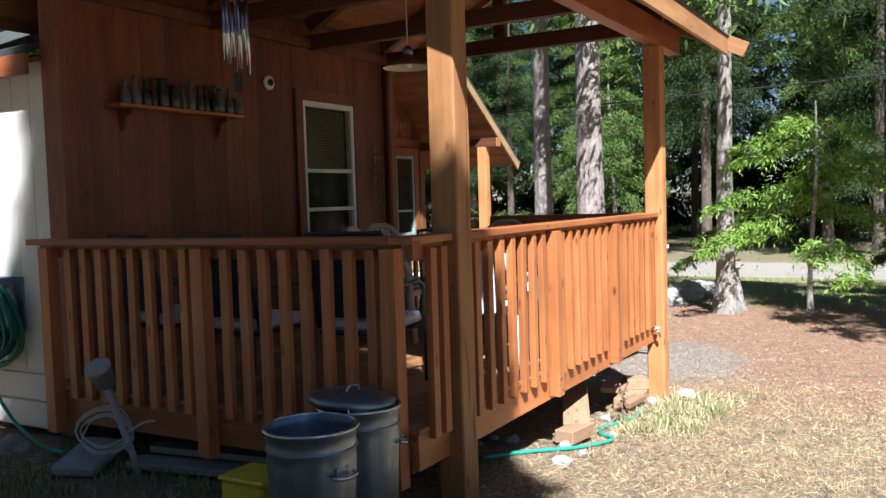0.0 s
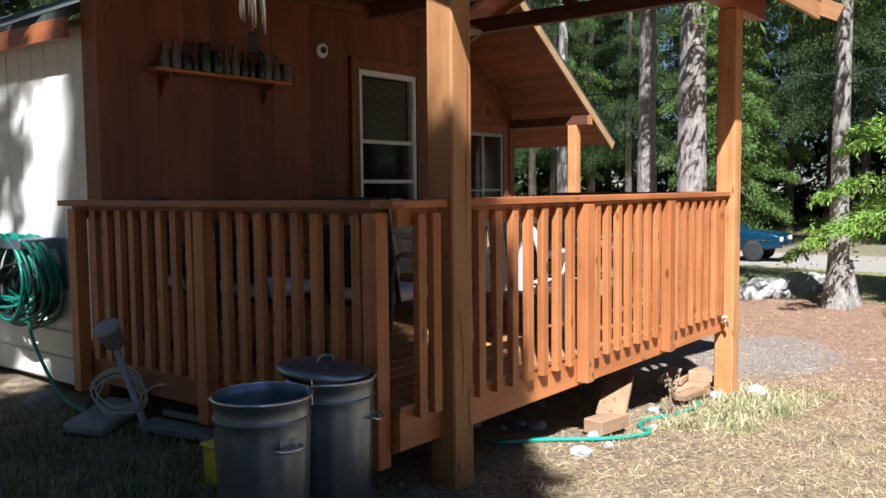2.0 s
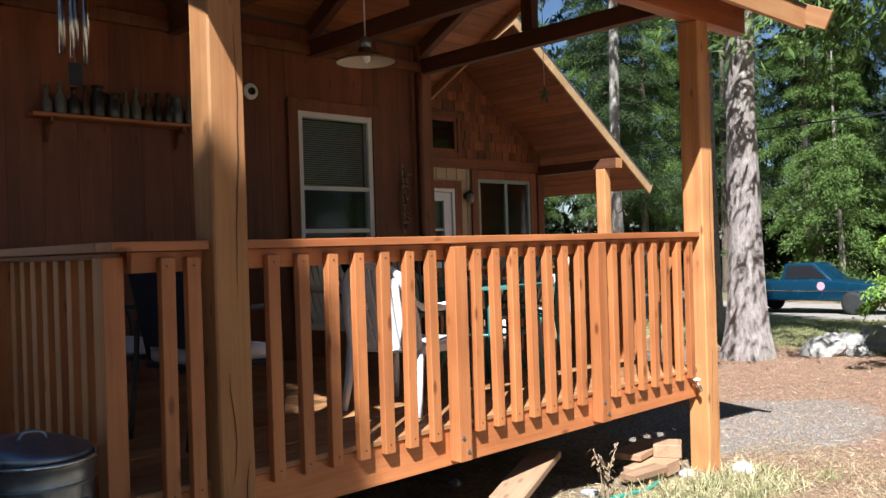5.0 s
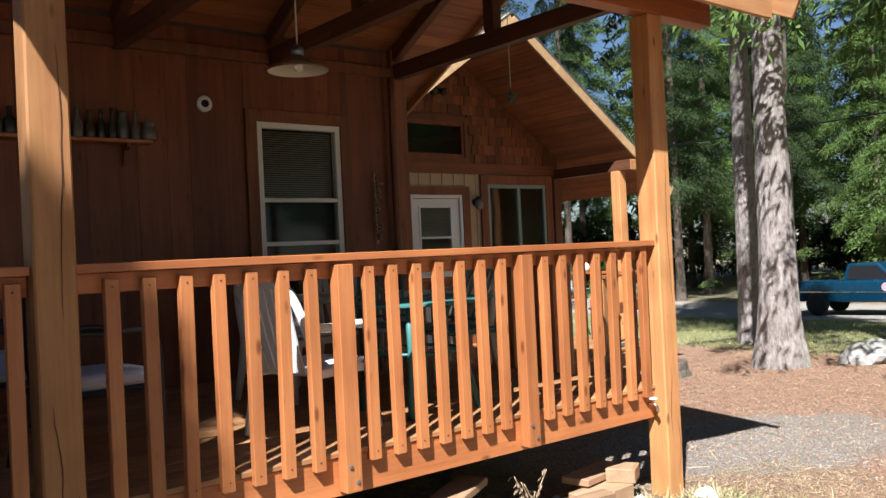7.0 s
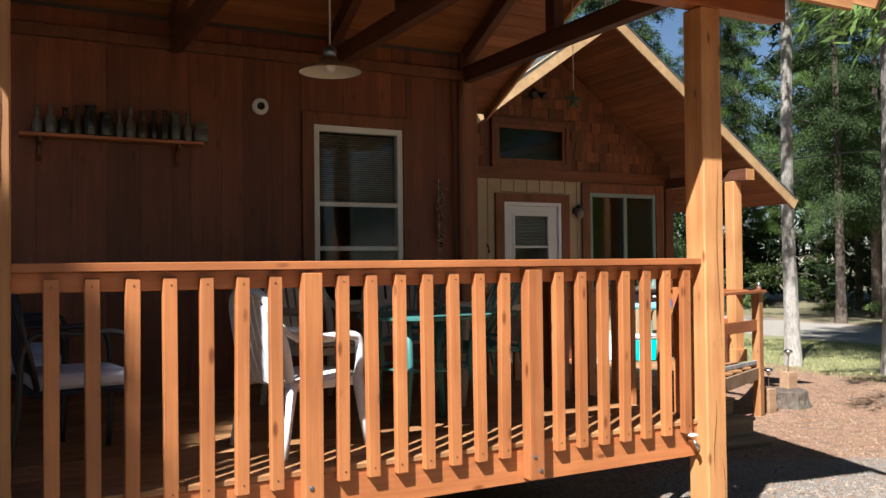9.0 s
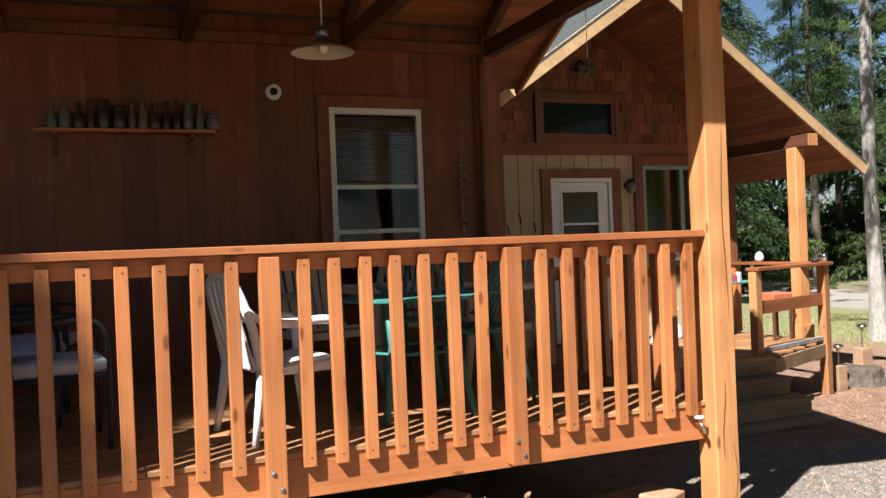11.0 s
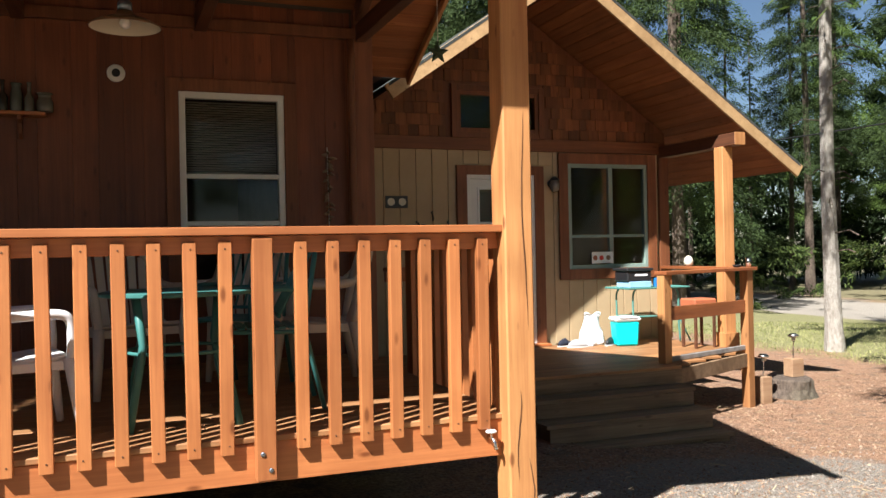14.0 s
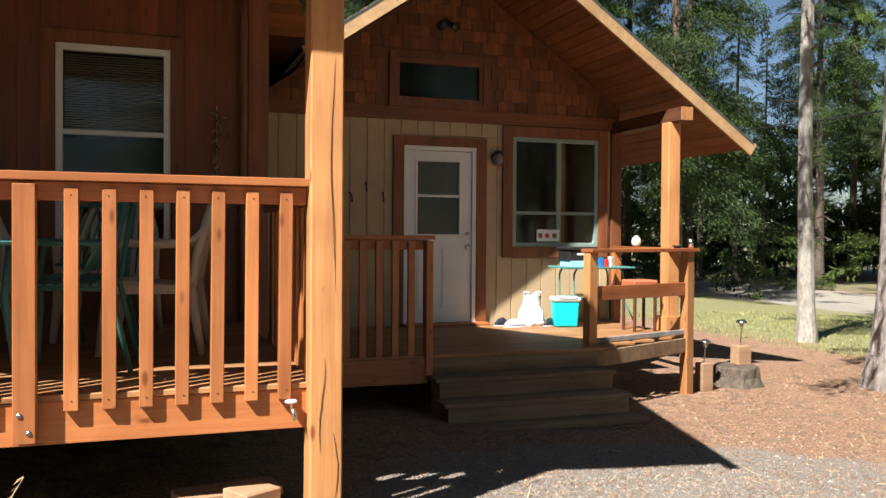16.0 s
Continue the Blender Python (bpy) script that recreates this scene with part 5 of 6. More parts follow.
# trees added unseen round the rest of the yard, behind the walker, blocking sky
count = 0
while count < 46:
    a = rng.uniform(66, 326)
    d = rng.uniform(17, 34)
    x, y = 5 + d * math.cos(radians(a)), d * math.sin(radians(a))
    if y > 3 and x > 1 and d < 26:
        continue
    toward_sun = abs((a - 211 + 180) % 360 - 180) < 34
    scale = min(1.1, d * (0.62 if toward_sun else 0.95) / 24)
    tr, cr = variants[count % 4]
    plant("forest_tree", x, y, tr, cr, "dark green forest conifer with drooping boughs", rng.uniform(0, 360), scale, "trees of the forest edge")
    count += 1


# ---- litter on the ground ----
def scatter(name, n, seed, spots, length, width, mat, label, category, up=0.25, dense=None):
    """Many small flat strips lying on the ground, or standing when up is near 1."""
    g = np.random.default_rng(seed)
    xy = spots(g, n)
    zz = np.array([ground_z(float(x), float(y)) for x, y in xy])
    P = np.column_stack([xy, zz + 0.004])
    az = g.uniform(0, 2 * math.pi, n)
    el = np.abs(g.normal(0, up, n)) if up < 0.8 else g.normal(1.1, 0.3, n)
    d = np.stack([np.cos(az) * np.cos(el), np.sin(az) * np.cos(el), np.sin(el)], 1)
    sd = np.stack([-np.sin(az), np.cos(az), g.normal(0, 0.35, n)], 1)
    L = (length * g.uniform(0.5, 1.5, n))[:, None]
    W = (width * g.uniform(0.6, 1.4, n))[:, None]
    v = np.stack([P - sd * W, P + sd * W, P + d * L + sd * W * 0.4, P + d * L - sd * W * 0.4], 1).reshape(-1, 3)
    me = bpy.data.meshes.new(name)
    me.vertices.add(len(v))
    me.vertices.foreach_set("co", v.ravel())
    me.loops.add(4 * n)
    me.loops.foreach_set("vertex_index", np.arange(4 * n))
    me.polygons.add(n)
    me.polygons.foreach_set("loop_start", np.arange(0, 4 * n, 4))
    me.update(calc_edges=True)
    me.materials.append(mat)
    return tagged(new(name, me), label, category, kind="stuff")


def island_colours(name, stops, rough=0.85):
    m, nt, b = nodes_of(name, rough)
    rnd = nt.nodes.new("ShaderNodeNewGeometry").outputs["Random Per Island"]
    nt.links.new(ramp(nt, rnd, stops), b.inputs["Base Color"])
    return m


STRAW = island_colours("straw", [(0.0, (0.13, 0.085, 0.045)), (0.5, (0.33, 0.24, 0.125)), (1.0, (0.56, 0.45, 0.27))])
NEEDLE = island_colours("dead_needles", [(0.0, (0.12, 0.06, 0.035)), (0.6, (0.28, 0.15, 0.085)), (1.0, (0.44, 0.30, 0.19))])
GREEN = island_colours("weeds", [(0.0, (0.06, 0.09, 0.025)), (0.6, (0.16, 0.2, 0.06)), (1.0, (0.36, 0.36, 0.14))])


def area(x0, x1, y0, y1, clump=0.0):
    def spots(g, n):
        if not clump:
            return np.column_stack([g.uniform(x0, x1, n), g.uniform(y0, y1, n)])
        k = max(1, n // 40)
        c = np.column_stack([g.uniform(x0, x1, k), g.uniform(y0, y1, k)])
        return c[g.integers(0, k, n)] + g.normal(0, clump, (n, 2))
    return spots


scatter("straw_litter", 34000, 61, area(3.0, 9.5, -1.5, 2.1), 0.05, 0.0019, STRAW, "dry straw strewn over the yard", "straw")
scatter("dry_grass", 5000, 62, area(3.6, 9.0, -1.4, 1.75, 0.09), 0.04, 0.0014, STRAW, "short tufts of bleached dry grass", "grass", 1.0)
scatter("needle_litter", 42000, 63, area(8.0, 17.5, -1.0, 7.0), 0.038, 0.0023, NEEDLE, "reddish dead needles and bark bits on the ground", "needles")
scatter("twig_litter", 2200, 68, area(8.6, 17.0, -0.8, 6.8), 0.13, 0.0025, STRAW, "pale dead twigs and dry grass over the needles", "twigs", 0.12)
scatter("weed_tufts", 3200, 64, area(6.0, 8.0, 1.15, 1.72, 0.08), 0.085, 0.003, island_colours("pale_weeds", [(0.0, (0.16, 0.13, 0.06)), (0.6, (0.36, 0.32, 0.16)), (1.0, (0.55, 0.5, 0.28))]), "dry weeds at the foot of the post", "weeds", 0.55)
scatter("green_weeds", 1000, 65, area(6.2, 8.2, 1.1, 1.6, 0.06), 0.05, 0.002, GREEN, "green weeds in the straw", "weeds", 1.0)
scatter("shade_grass", 9000, 66, area(0.5, 3.6, 0.6, 4.9, 0.1), 0.06, 0.004, GREEN, "thin grass in the shade by the cans", "grass", 1.0)
scatter("lawn_grass", 45000, 67, area(16.3, 25.2, -3.0, 14.0), 0.038, 0.0045, island_colours("lawn_blades", [(0.0, (0.10, 0.13, 0.03)), (0.6, (0.26, 0.27, 0.09)), (1.0, (0.45, 0.42, 0.18))]), "sunlit lawn grass beside the drive", "grass", 1.0)


def pebbles(name, n, seed, spots, size, mat, label):
    g = np.random.default_rng(seed)
    xy = spots(g, n)
    o = np.array([(1, 0, 0), (0, 1, 0), (-1, 0, 0), (0, -1, 0), (0, 0, 0.7), (0, 0, -0.5)], float)
    tri = np.array([(0, 1, 4), (1, 2, 4), (2, 3, 4), (3, 0, 4), (1, 0, 5), (2, 1, 5), (3, 2, 5), (0, 3, 5)])
    s = size * g.uniform(0.35, 1.5, n) ** 1.8
    zz = np.array([ground_z(float(x), float(y)) for x, y in xy])
    jit = g.uniform(0.6, 1.3, (n, 6, 3))
    a = g.uniform(0, 6.28, n)
    pts = o[None] * jit * s[:, None, None]
    ca, sa = np.cos(a)[:, None], np.sin(a)[:, None]
    v = np.stack([pts[..., 0] * ca - pts[..., 1] * sa, pts[..., 0] * sa + pts[..., 1] * ca, pts[..., 2]], -1)
    v += np.column_stack([xy, zz])[:, None, :]
    f = (tri[None] + 6 * np.arange(n)[:, None, None]).reshape(-1, 3)
    me = bpy.data.meshes.new(name)
    me.from_pydata(v.reshape(-1, 3).tolist(), [], f.tolist())
    me.materials.append(mat)
    return tagged(new(name, me), label, "gravel", kind="stuff")


PEBBLE = island_colours("pebbles", [(0.0, (0.12, 0.10, 0.08)), (0.75, (0.22, 0.19, 0.16)), (1.0, (0.30, 0.27, 0.235))])
CHIP = island_colours("bark_chips", [(0.0, (0.10, 0.055, 0.032)), (0.7, (0.23, 0.135, 0.08)), (1.0, (0.40, 0.29, 0.20))])
pebbles("gravel", 11000, 71, lambda g, n: np.column_stack([10.0 + 2.0 * g.normal(0, 0.5, n), 2.55 + 1.3 * g.normal(0, 0.5, n)]), 0.007, PEBBLE, "grey crushed gravel beside the porch")
pebbles("bark_chips", 14000, 72, area(8.4, 16.5, -0.5, 6.5), 0.009, CHIP, "scattered bark chips and small cones")
pebbles("yard_crumbs", 3500, 73, area(3.6, 8.6, -1.0, 2.3), 0.011, CHIP, "crumbs of soil and bark in the straw")

# ---- by the cans ----
def trash_can(x, y, label, lid=False, side=-58):
    z = ground_z(x, y) - 0.01
    c = empty("trash_can", x, y, z, label, "trash can", "galvanised cans by the porch")
    sides = 48
    bm = bmesh.new()
    rings = []
    for h, r, flute in ((0.0, 0.155, 0), (0.02, 0.158, 0), (0.06, 0.162, 1), (0.5, 0.182, 1), (0.535, 0.185, 0), (0.55, 0.19, 0), (0.565, 0.186, 0), (0.61, 0.19, 0), (0.625, 0.199, 0), (0.637, 0.196, 0), (0.632, 0.188, 0), (0.6, 0.184, 0), (0.03, 0.152, 0)):
        rings.append([bm.verts.new(((r + (0.008 if (k // 2) % 2 and flute else 0)) * math.cos(2 * math.pi * k / sides), (r + (0.008 if (k // 2) % 2 and flute else 0)) * math.sin(2 * math.pi * k / sides), h)) for k in range(sides)])
    for a, b in zip(rings, rings[1:]):
        for k in range(sides):
            bm.faces.new((a[k], a[(k + 1) % sides], b[(k + 1) % sides], b[k]))
    bm.faces.new(rings[0][::-1])
    bm.faces.new(rings[-1])
    part("body", bm, METAL, c, "", True)
    ring = [(0.198 * math.cos(2 * math.pi * k / 40), 0.198 * math.sin(2 * math.pi * k / 40), 0.632) for k in range(40)]
    part("rim", tube(ring, 0.0075, 8, True), CHROME, c, "bright rolled rim", True)
    ring = [(0.19 * math.cos(2 * math.pi * k / 40), 0.19 * math.sin(2 * math.pi * k / 40), 0.55) for k in range(40)]
    part("band", tube(ring, 0.0055, 6, True), METAL, c, "", True)
    for s in (0, 1):
        bm = tube(curve_pts([(0.188, -0.055, 0.46), (0.215, -0.05, 0.455), (0.225, 0, 0.452), (0.215, 0.05, 0.455), (0.188, 0.055, 0.46)], 4), 0.008, 8)
        h = part("handle", bm, CHROME, c, "bright wire handle", True)
        h.matrix_basis = pose(0, 0, 0, 0, 0, side + 180 * s)
        bm = box(0.18, 0.19, -0.035, 0.035, 0.44, 0.49, 0.003)
        h = part("handle_plate", bm, METAL, c)
        h.matrix_basis = pose(0, 0, 0, 0, 0, side + 180 * s)
    if lid:
        bm = lathe([(0.205, 0.0), (0.208, 0.03), (0.2, 0.038), (0.15, 0.052), (0.08, 0.06), (0.02, 0.062)], 40)
        li = part("lid", bm, METAL, c, "dented galvanised lid lying askew", True)
        li.matrix_basis = pose(-0.015, 0.03, 0.637, 4, 5, 0)
        bm = tube(curve_pts([(-0.05, 0, 0.058), (-0.03, 0, 0.085), (0.03, 0, 0.085), (0.05, 0, 0.058)], 4), 0.007, 8)
        h = part("lid_handle", bm, METAL, li, "", True)
        bm = box(-0.205, -0.195, -0.012, 0.012, 0.55, 0.66, 0.002)
        h = part("clip", bm, CHROME, c)
        h.matrix_basis = pose(0, 0, 0, 0, 0, 20)
    c.matrix_basis = pose(x, y, z)
    return c


trash_can(2.826, 1.90, "open galvanised trash can standing in the grass", side=-101)
trash_can(3.28, 1.98, "galvanised trash can with its lid lying askew", True)
yb = empty("yellow_box", 3.28, 2.62, 0.0, "yellow plastic box lying in the grass behind the cans", "box")
child(part("body", box(3.16, 3.4, 2.5, 2.78, -0.02, 0.17, 0.015), YELLOW), yb)
child(part("lid", box(3.15, 3.41, 2.49, 2.79, 0.171, 0.195, 0.01), YELLOW), yb)

pipe = empty("leaning_standpipe", 3.40, 3.8, 0.0, "grey leaning pipe with a capped head in the grass", "pipe")
child(part("pipe", tube([(3.47, 3.74, -0.05), (3.44, 3.765, 0.12), (3.33, 3.82, 0.53)], 0.02, 10), paint("grey_pvc", (0.36, 0.38, 0.42), 0.5, dirt=0.25), None, "", True), pipe)
child(part("collar", tube([(3.43, 3.77, 0.14), (3.42, 3.775, 0.19)], 0.026, 10), paint("grey_collar", (0.3, 0.32, 0.36), 0.5), None, "", True), pipe)
child(part("head", lathe([(0.024, -0.09), (0.05, -0.075), (0.058, -0.07), (0.072, 0.055), (0.076, 0.06), (0.074, 0.072), (0.02, 0.076)], 18, m=pose(3.31, 3.83, 0.60, 12, -35, 0)), paint("weathered_can", (0.40, 0.38, 0.35), 0.6, dirt=0.4, scale=10), None, "dull metal head", True), pipe)

rc = random.Random(11)
coil = empty("cord_coil", 3.62, 4.3, 0.1, "tangled coil of pale electric cord", "cord")
for k in range(6):
    r, ph = 0.09 + 0.012 * k, rc.uniform(0, 6)
    pts = []
    for i in range(20):
        a = 2 * math.pi * i / 20
        pts.append((3.46 + r * 0.85 * math.cos(a) + 0.02 * math.sin(3 * a + ph), 4.02 + 0.02 * math.sin(2 * a + ph) - 0.1 * math.cos(a), 0.2 + r * math.sin(a) + 0.015 * math.cos(2 * a + ph)))
    child(part("loop", tube(pts, 0.005, 6, True), CORD, None, "", True), coil)
child(part("tail", tube(curve_pts([(3.56, 3.95, 0.18), (3.58, 3.8, 0.26), (3.6, 3.66, 0.28)], 6), 0.008, 6), CORD, None, "", True), coil)

reel = empty("hose_hanger", 3.7, 5.7, 0.9, "green garden hose looped on a wall hanger", "hose")
child(part("hanger", box(3.56, 3.84, 5.45, 5.95, 1.02, 1.1, 0.01), METAL, None, "grey metal hanger"), reel)
child(part("hanger_plate", box(3.828, 3.841, 5.3, 6.1, 0.72, 1.1, 0.004), METAL), reel)
for k in range(20):
    ry, rz, ph = 0.3 + 0.14 * rc.random(), 0.2 + 0.14 * rc.random(), rc.uniform(0, 6)
    cx = 3.57 + 0.012 * k
    cy = 5.7 + rc.uniform(-0.08, 0.08)
    pts = []
    for i in range(24):
        a = 2 * math.pi * i / 24
        pts.append((cx + 0.015 * math.sin(2 * a + ph), cy + ry * math.cos(a) * (1 - 0.2 * math.sin(a)), 1.08 - rz + (rz + 0.03) * math.sin(a) + 0.02 * math.sin(3 * a + ph)))
    child(part("loop", tube(pts, 0.0125, 7, True), HOSE, None, "", True), reel)
for k in range(5):
    ry, rz, ph = 0.2 + 0.1 * rc.random(), 0.17 + 0.07 * rc.random(), rc.uniform(0, 6)
    pts = [(3.60 + 0.035 * k + 0.02 * math.sin(a * 2 + ph), 5.62 + ry * math.cos(a), 0.72 - 0.02 * k + rz * math.sin(a) + 0.03 * math.sin(3 * a + ph)) for a in [2 * math.pi * i / 24 for i in range(24)]]
    child(part("loop", tube(pts, 0.0115, 7, True), BLACK, None, "dark hanging hose loop", True), reel)
child(part("tail", tube(curve_pts([(3.62, 5.5, 0.62), (3.60, 5.4, 0.4), (3.58, 5.15, 0.16), (3.5, 4.75, 0.04), (3.45, 4.4, 0.03)], 8), 0.0125, 7), HOSE_LIGHT, None, "lighter green hose end", True), reel)


def boulder(x, y, r, seed, label, mat=None, flat=0.6, group=""):
    bm = bmesh.new()
    bmesh.ops.create_icosphere(bm, subdivisions=3, radius=1)
    for v in bm.verts:
        d = v.co.normalized()
        n = noise.noise(d * 1.3 + Vector((seed, 0, 0))) * 0.35 + noise.noise(d * 3.1 + Vector((0, seed, 0))) * 0.15
        v.co = Vector((d.x * r * (1 + n), d.y * r * (1 + n) * 0.85, d.z * r * flat * (1 + n)))
        v.co.z = max(v.co.z, -r * 0.3)
    ob = part("rock", bm, mat or STONE)
    ob.matrix_basis = pose(x, y, ground_z(x, y) + r * flat * 0.25, 0, 0, seed * 40)
    return tagged(ob, label, "rock", group)


boulder(3.45, 4.95, 0.13, 1.0, "pale rounded stone by the cream wall")
boulder(7.86, 1.60, 0.085, 2.0, "white angular stone at the foot of the post", WHITE, 0.8)
for i, (x, y, r) in enumerate(((15.9, 4.3, 0.34), (16.6, 4.2, 0.34), (17.2, 3.9, 0.42), (17.8, 3.7, 0.35), (16.2, 3.9, 0.2), (17.0, 4.6, 0.25))):
    boulder(x, y, r, 3.0 + i, "grey garden boulder at the drive edge", None, 0.7, "boulders at the drive")
for i in range(14):
    x, y = 4.6 + rc.uniform(0, 3.0), 2.1 + rc.uniform(-0.5, 0.5)
    boulder(x, y, rc.uniform(0.025, 0.06), 20.0 + i, "small loose stone under the deck edge", CONCRETE, 0.7, "loose stones under the deck")

plk = [(3.62, 3.28, 0.03, 1.15, 0.16, 0.04, -80, 0), (3.78, 3.30, 0.075, 1.1, 0.14, 0.04, -82, 0)]
for x, y, z, ln, w, h, turn, tip in plk:
    ob = board("grey_plank", -ln / 2, ln / 2, -w / 2, w / 2, -h / 2, h / 2, PLANK_GREY)
    ob.matrix_basis = pose(x, y, z, 0, tip, turn)
    tagged(ob, "weathered grey plank lying under the deck", "plank", "planks under the deck")
slab = board("stone_slab", -0.26, 0.26, -0.13, 0.13, -0.03, 0.03, CONCRETE, bevel=0.012)
slab.matrix_basis = pose(3.42, 4.12, 0.055, 5, -4, 30)
tagged(slab, "flat concrete slab beside the pipe", "slab")
offcuts = [(5.92, 1.93, -0.0, 0.75, 0.19, 0.045, 22, -7), (5.50, 1.78, -0.07, 0.3, 0.14, 0.09, -8, 0), (7.20, 1.92, -0.22, 0.42, 0.2, 0.09, 4, 0), (7.35, 2.1, -0.14, 0.5, 0.2, 0.045, 10, 0), (7.0, 1.85, -0.19, 0.35, 0.12, 0.045, -6, 0), (7.45, 1.95, -0.13, 0.2, 0.19, 0.09, 30, 0)]
for x, y, z, ln, w, h, turn, tip in offcuts:
    ob = board("timber_offcut", -ln / 2, ln / 2, -w / 2, w / 2, -h / 2, h / 2, PLANK_NEW, bevel=0.005)
    ob.matrix_basis = pose(x, y, z, 0, tip, turn)
    tagged(ob, "pale sawn timber offcut on the ground by the post", "timber", "timber offcuts under the deck")

hose = curve_pts([(4.75, 2.1, -0.06), (5.0, 1.95, -0.06), (5.35, 1.68, -0.08), (5.7, 1.58, -0.10), (5.85, 1.72, -0.10), (6.1, 1.78, -0.13), (6.5, 1.72, -0.16), (6.95, 1.75, -0.2), (7.3, 1.95, -0.24)], 8)
hose = [(p.x, p.y, ground_z(p.x, p.y) + 0.017) for p in hose]
tagged(part("ground_hose", tube(hose, 0.0135, 8), HOSE_LIGHT, None, "", True), "bright teal garden hose lying in the straw", "hose")

tap = empty("hose_tap", 7.61, 1.80, 0.3, "white garden tap on the rim board", "tap")
child(part("handle", lathe([(0.0, 0.0), (0.028, 0.0), (0.03, 0.008), (0.02, 0.014), (0.0, 0.014)], 10, False, False, pose(7.61, 1.80, 0.34)), WHITE_PLASTIC, None, "white round handle", True), tap)
child(part("body", tube(curve_pts([(7.615, 1.845, 0.31), (7.615, 1.80, 0.31), (7.62, 1.78, 0.29), (7.625, 1.775, 0.26)], 4), 0.011, 8), CHROME, None, "", True), tap)
child(part("stem", tube([(7.61, 1.80, 0.31), (7.61, 1.80, 0.34)], 0.006, 6), CHROME), tap)

# ---- entry things ----
EZ = EDECK + 0.002
cooler = empty("cooler", 11.59, 6.70, EZ, "bright aqua plastic cooler with a white lid", "cooler")
bm = box(-0.15, 0.15, -0.12, 0.12, 0.0, 0.29, 0.02)
for v in bm.verts:
    v.co.x *= 0.86 + 0.14 * v.co.z / 0.29
    v.co.y *= 0.86 + 0.14 * v.co.z / 0.29
part("body", bm, AQUA, cooler)
part("lid", box(-0.165, 0.165, -0.135, 0.135, 0.292, 0.345, 0.022), WHITE_PLASTIC, cooler, "white lid")
part("handle", tube([(-0.16, -0.02, 0.30), (-0.1, -0.145, 0.352), (0.1, -0.145, 0.352), (0.16, -0.02, 0.30)], 0.01, 8), WHITE_PLASTIC, cooler, "", True)
cooler.matrix_basis = pose(11.59, 6.70, EZ, 0, 0, -14)

bag = empty("plastic_bag", 11.28, 6.95, EZ, "white plastic carrier bag slumped by the door", "bag")
bm = bmesh.new()
rings = []
for h, rx, ry in ((0.0, 0.15, 0.1), (0.03, 0.17, 0.12), (0.1, 0.15, 0.10), (0.17, 0.135, 0.085), (0.24, 0.105, 0.06), (0.31, 0.10, 0.045), (0.36, 0.085, 0.03)):
    rings.append([bm.verts.new((rx * math.cos(a) * (1 + 0.4 * noise.noise(Vector((math.cos(a) * 2.3, math.sin(a) * 2.3, h * 7)))), ry * math.sin(a) * (1 + 0.6 * noise.noise(Vector((math.cos(a) * 3, math.sin(a) * 3, h * 9 + 5)))), h + 0.05 * noise.noise(Vector((math.cos(a) * 2, math.sin(a) * 2, 3.0))) * (h > 0.05))) for a in [2 * math.pi * k / 28 for k in range(28)]])
for a, b in zip(rings, rings[1:]):
    for k in range(28):
        bm.faces.new((a[k], a[(k + 1) % 28], b[(k + 1) % 28], b[k]))
bm.faces.new(rings[0][::-1])
part("body", bm, WHITE_PLASTIC, bag, "", True)
for s, d in ((-0.045, -0.03), (0.05, 0.035)):
    part("handle", tube(curve_pts([(s - 0.035, 0.0, 0.34), (s - 0.03 + d, -0.02, 0.385), (s + 0.02 + d, -0.03, 0.38), (s + 0.035, 0.0, 0.33)], 4), 0.012, 6), WHITE_PLASTIC, bag, "", True)
rag = bmesh.new()
bmesh.ops.create_icosphere(rag, subdivisions=3, radius=1)
for v in rag.verts:
    k = 1 + 0.35 * noise.noise(v.co * 2.2) + 0.15 * noise.noise(v.co * 5)
    v.co = Vector((v.co.x * 0.11 * k, v.co.y * 0.08 * k, max(0.0, v.co.z) * 0.05 * k + 0.001))
rag = part("white_rag", rag, WHITE_PLASTIC, None, "", True)
rag.matrix_basis = pose(11.14, 6.86, EZ)
tagged(rag, "crumpled white rag on the landing boards", "rag")


def shoe(x, y, turn, mat, label):
    s = empty("shoe", x, y, EZ, label, "shoe", "shoes by the door", turn=turn)
    bm = bmesh.new()
    bmesh.ops.create_uvsphere(bm, u_segments=14, v_segments=8, radius=1)
    for v in bm.verts:
        v.co = Vector((v.co.x * 0.135, v.co.y * (0.048 if v.co.x > -0.2 else 0.04), max(0.0, v.co.z) * (0.055 if v.co.x > 0.1 else 0.085) + 0.012))
    part("upper", bm, mat, s, "", True)
    bm = bmesh.new()
    bmesh.ops.create_cone(bm, cap_ends=True, segments=20, radius1=1, radius2=1, depth=1)
    for v in bm.verts:
        v.co = Vector((v.co.x * 0.14, v.co.y * 0.05, 0.006 + v.co.z * 0.012))
    part("sole", bm, WHITE_PLASTIC, s)


shoe(10.93, 6.98, 20, NAVY, "dark canvas shoe on the landing")
shoe(11.0, 6.80, -5, paint("grey_canvas", (0.45, 0.45, 0.46), 0.8), "grey canvas shoe on the landing")
shoe(11.45, 6.80, 35, BLACK, "dark shoe beside the white bag")

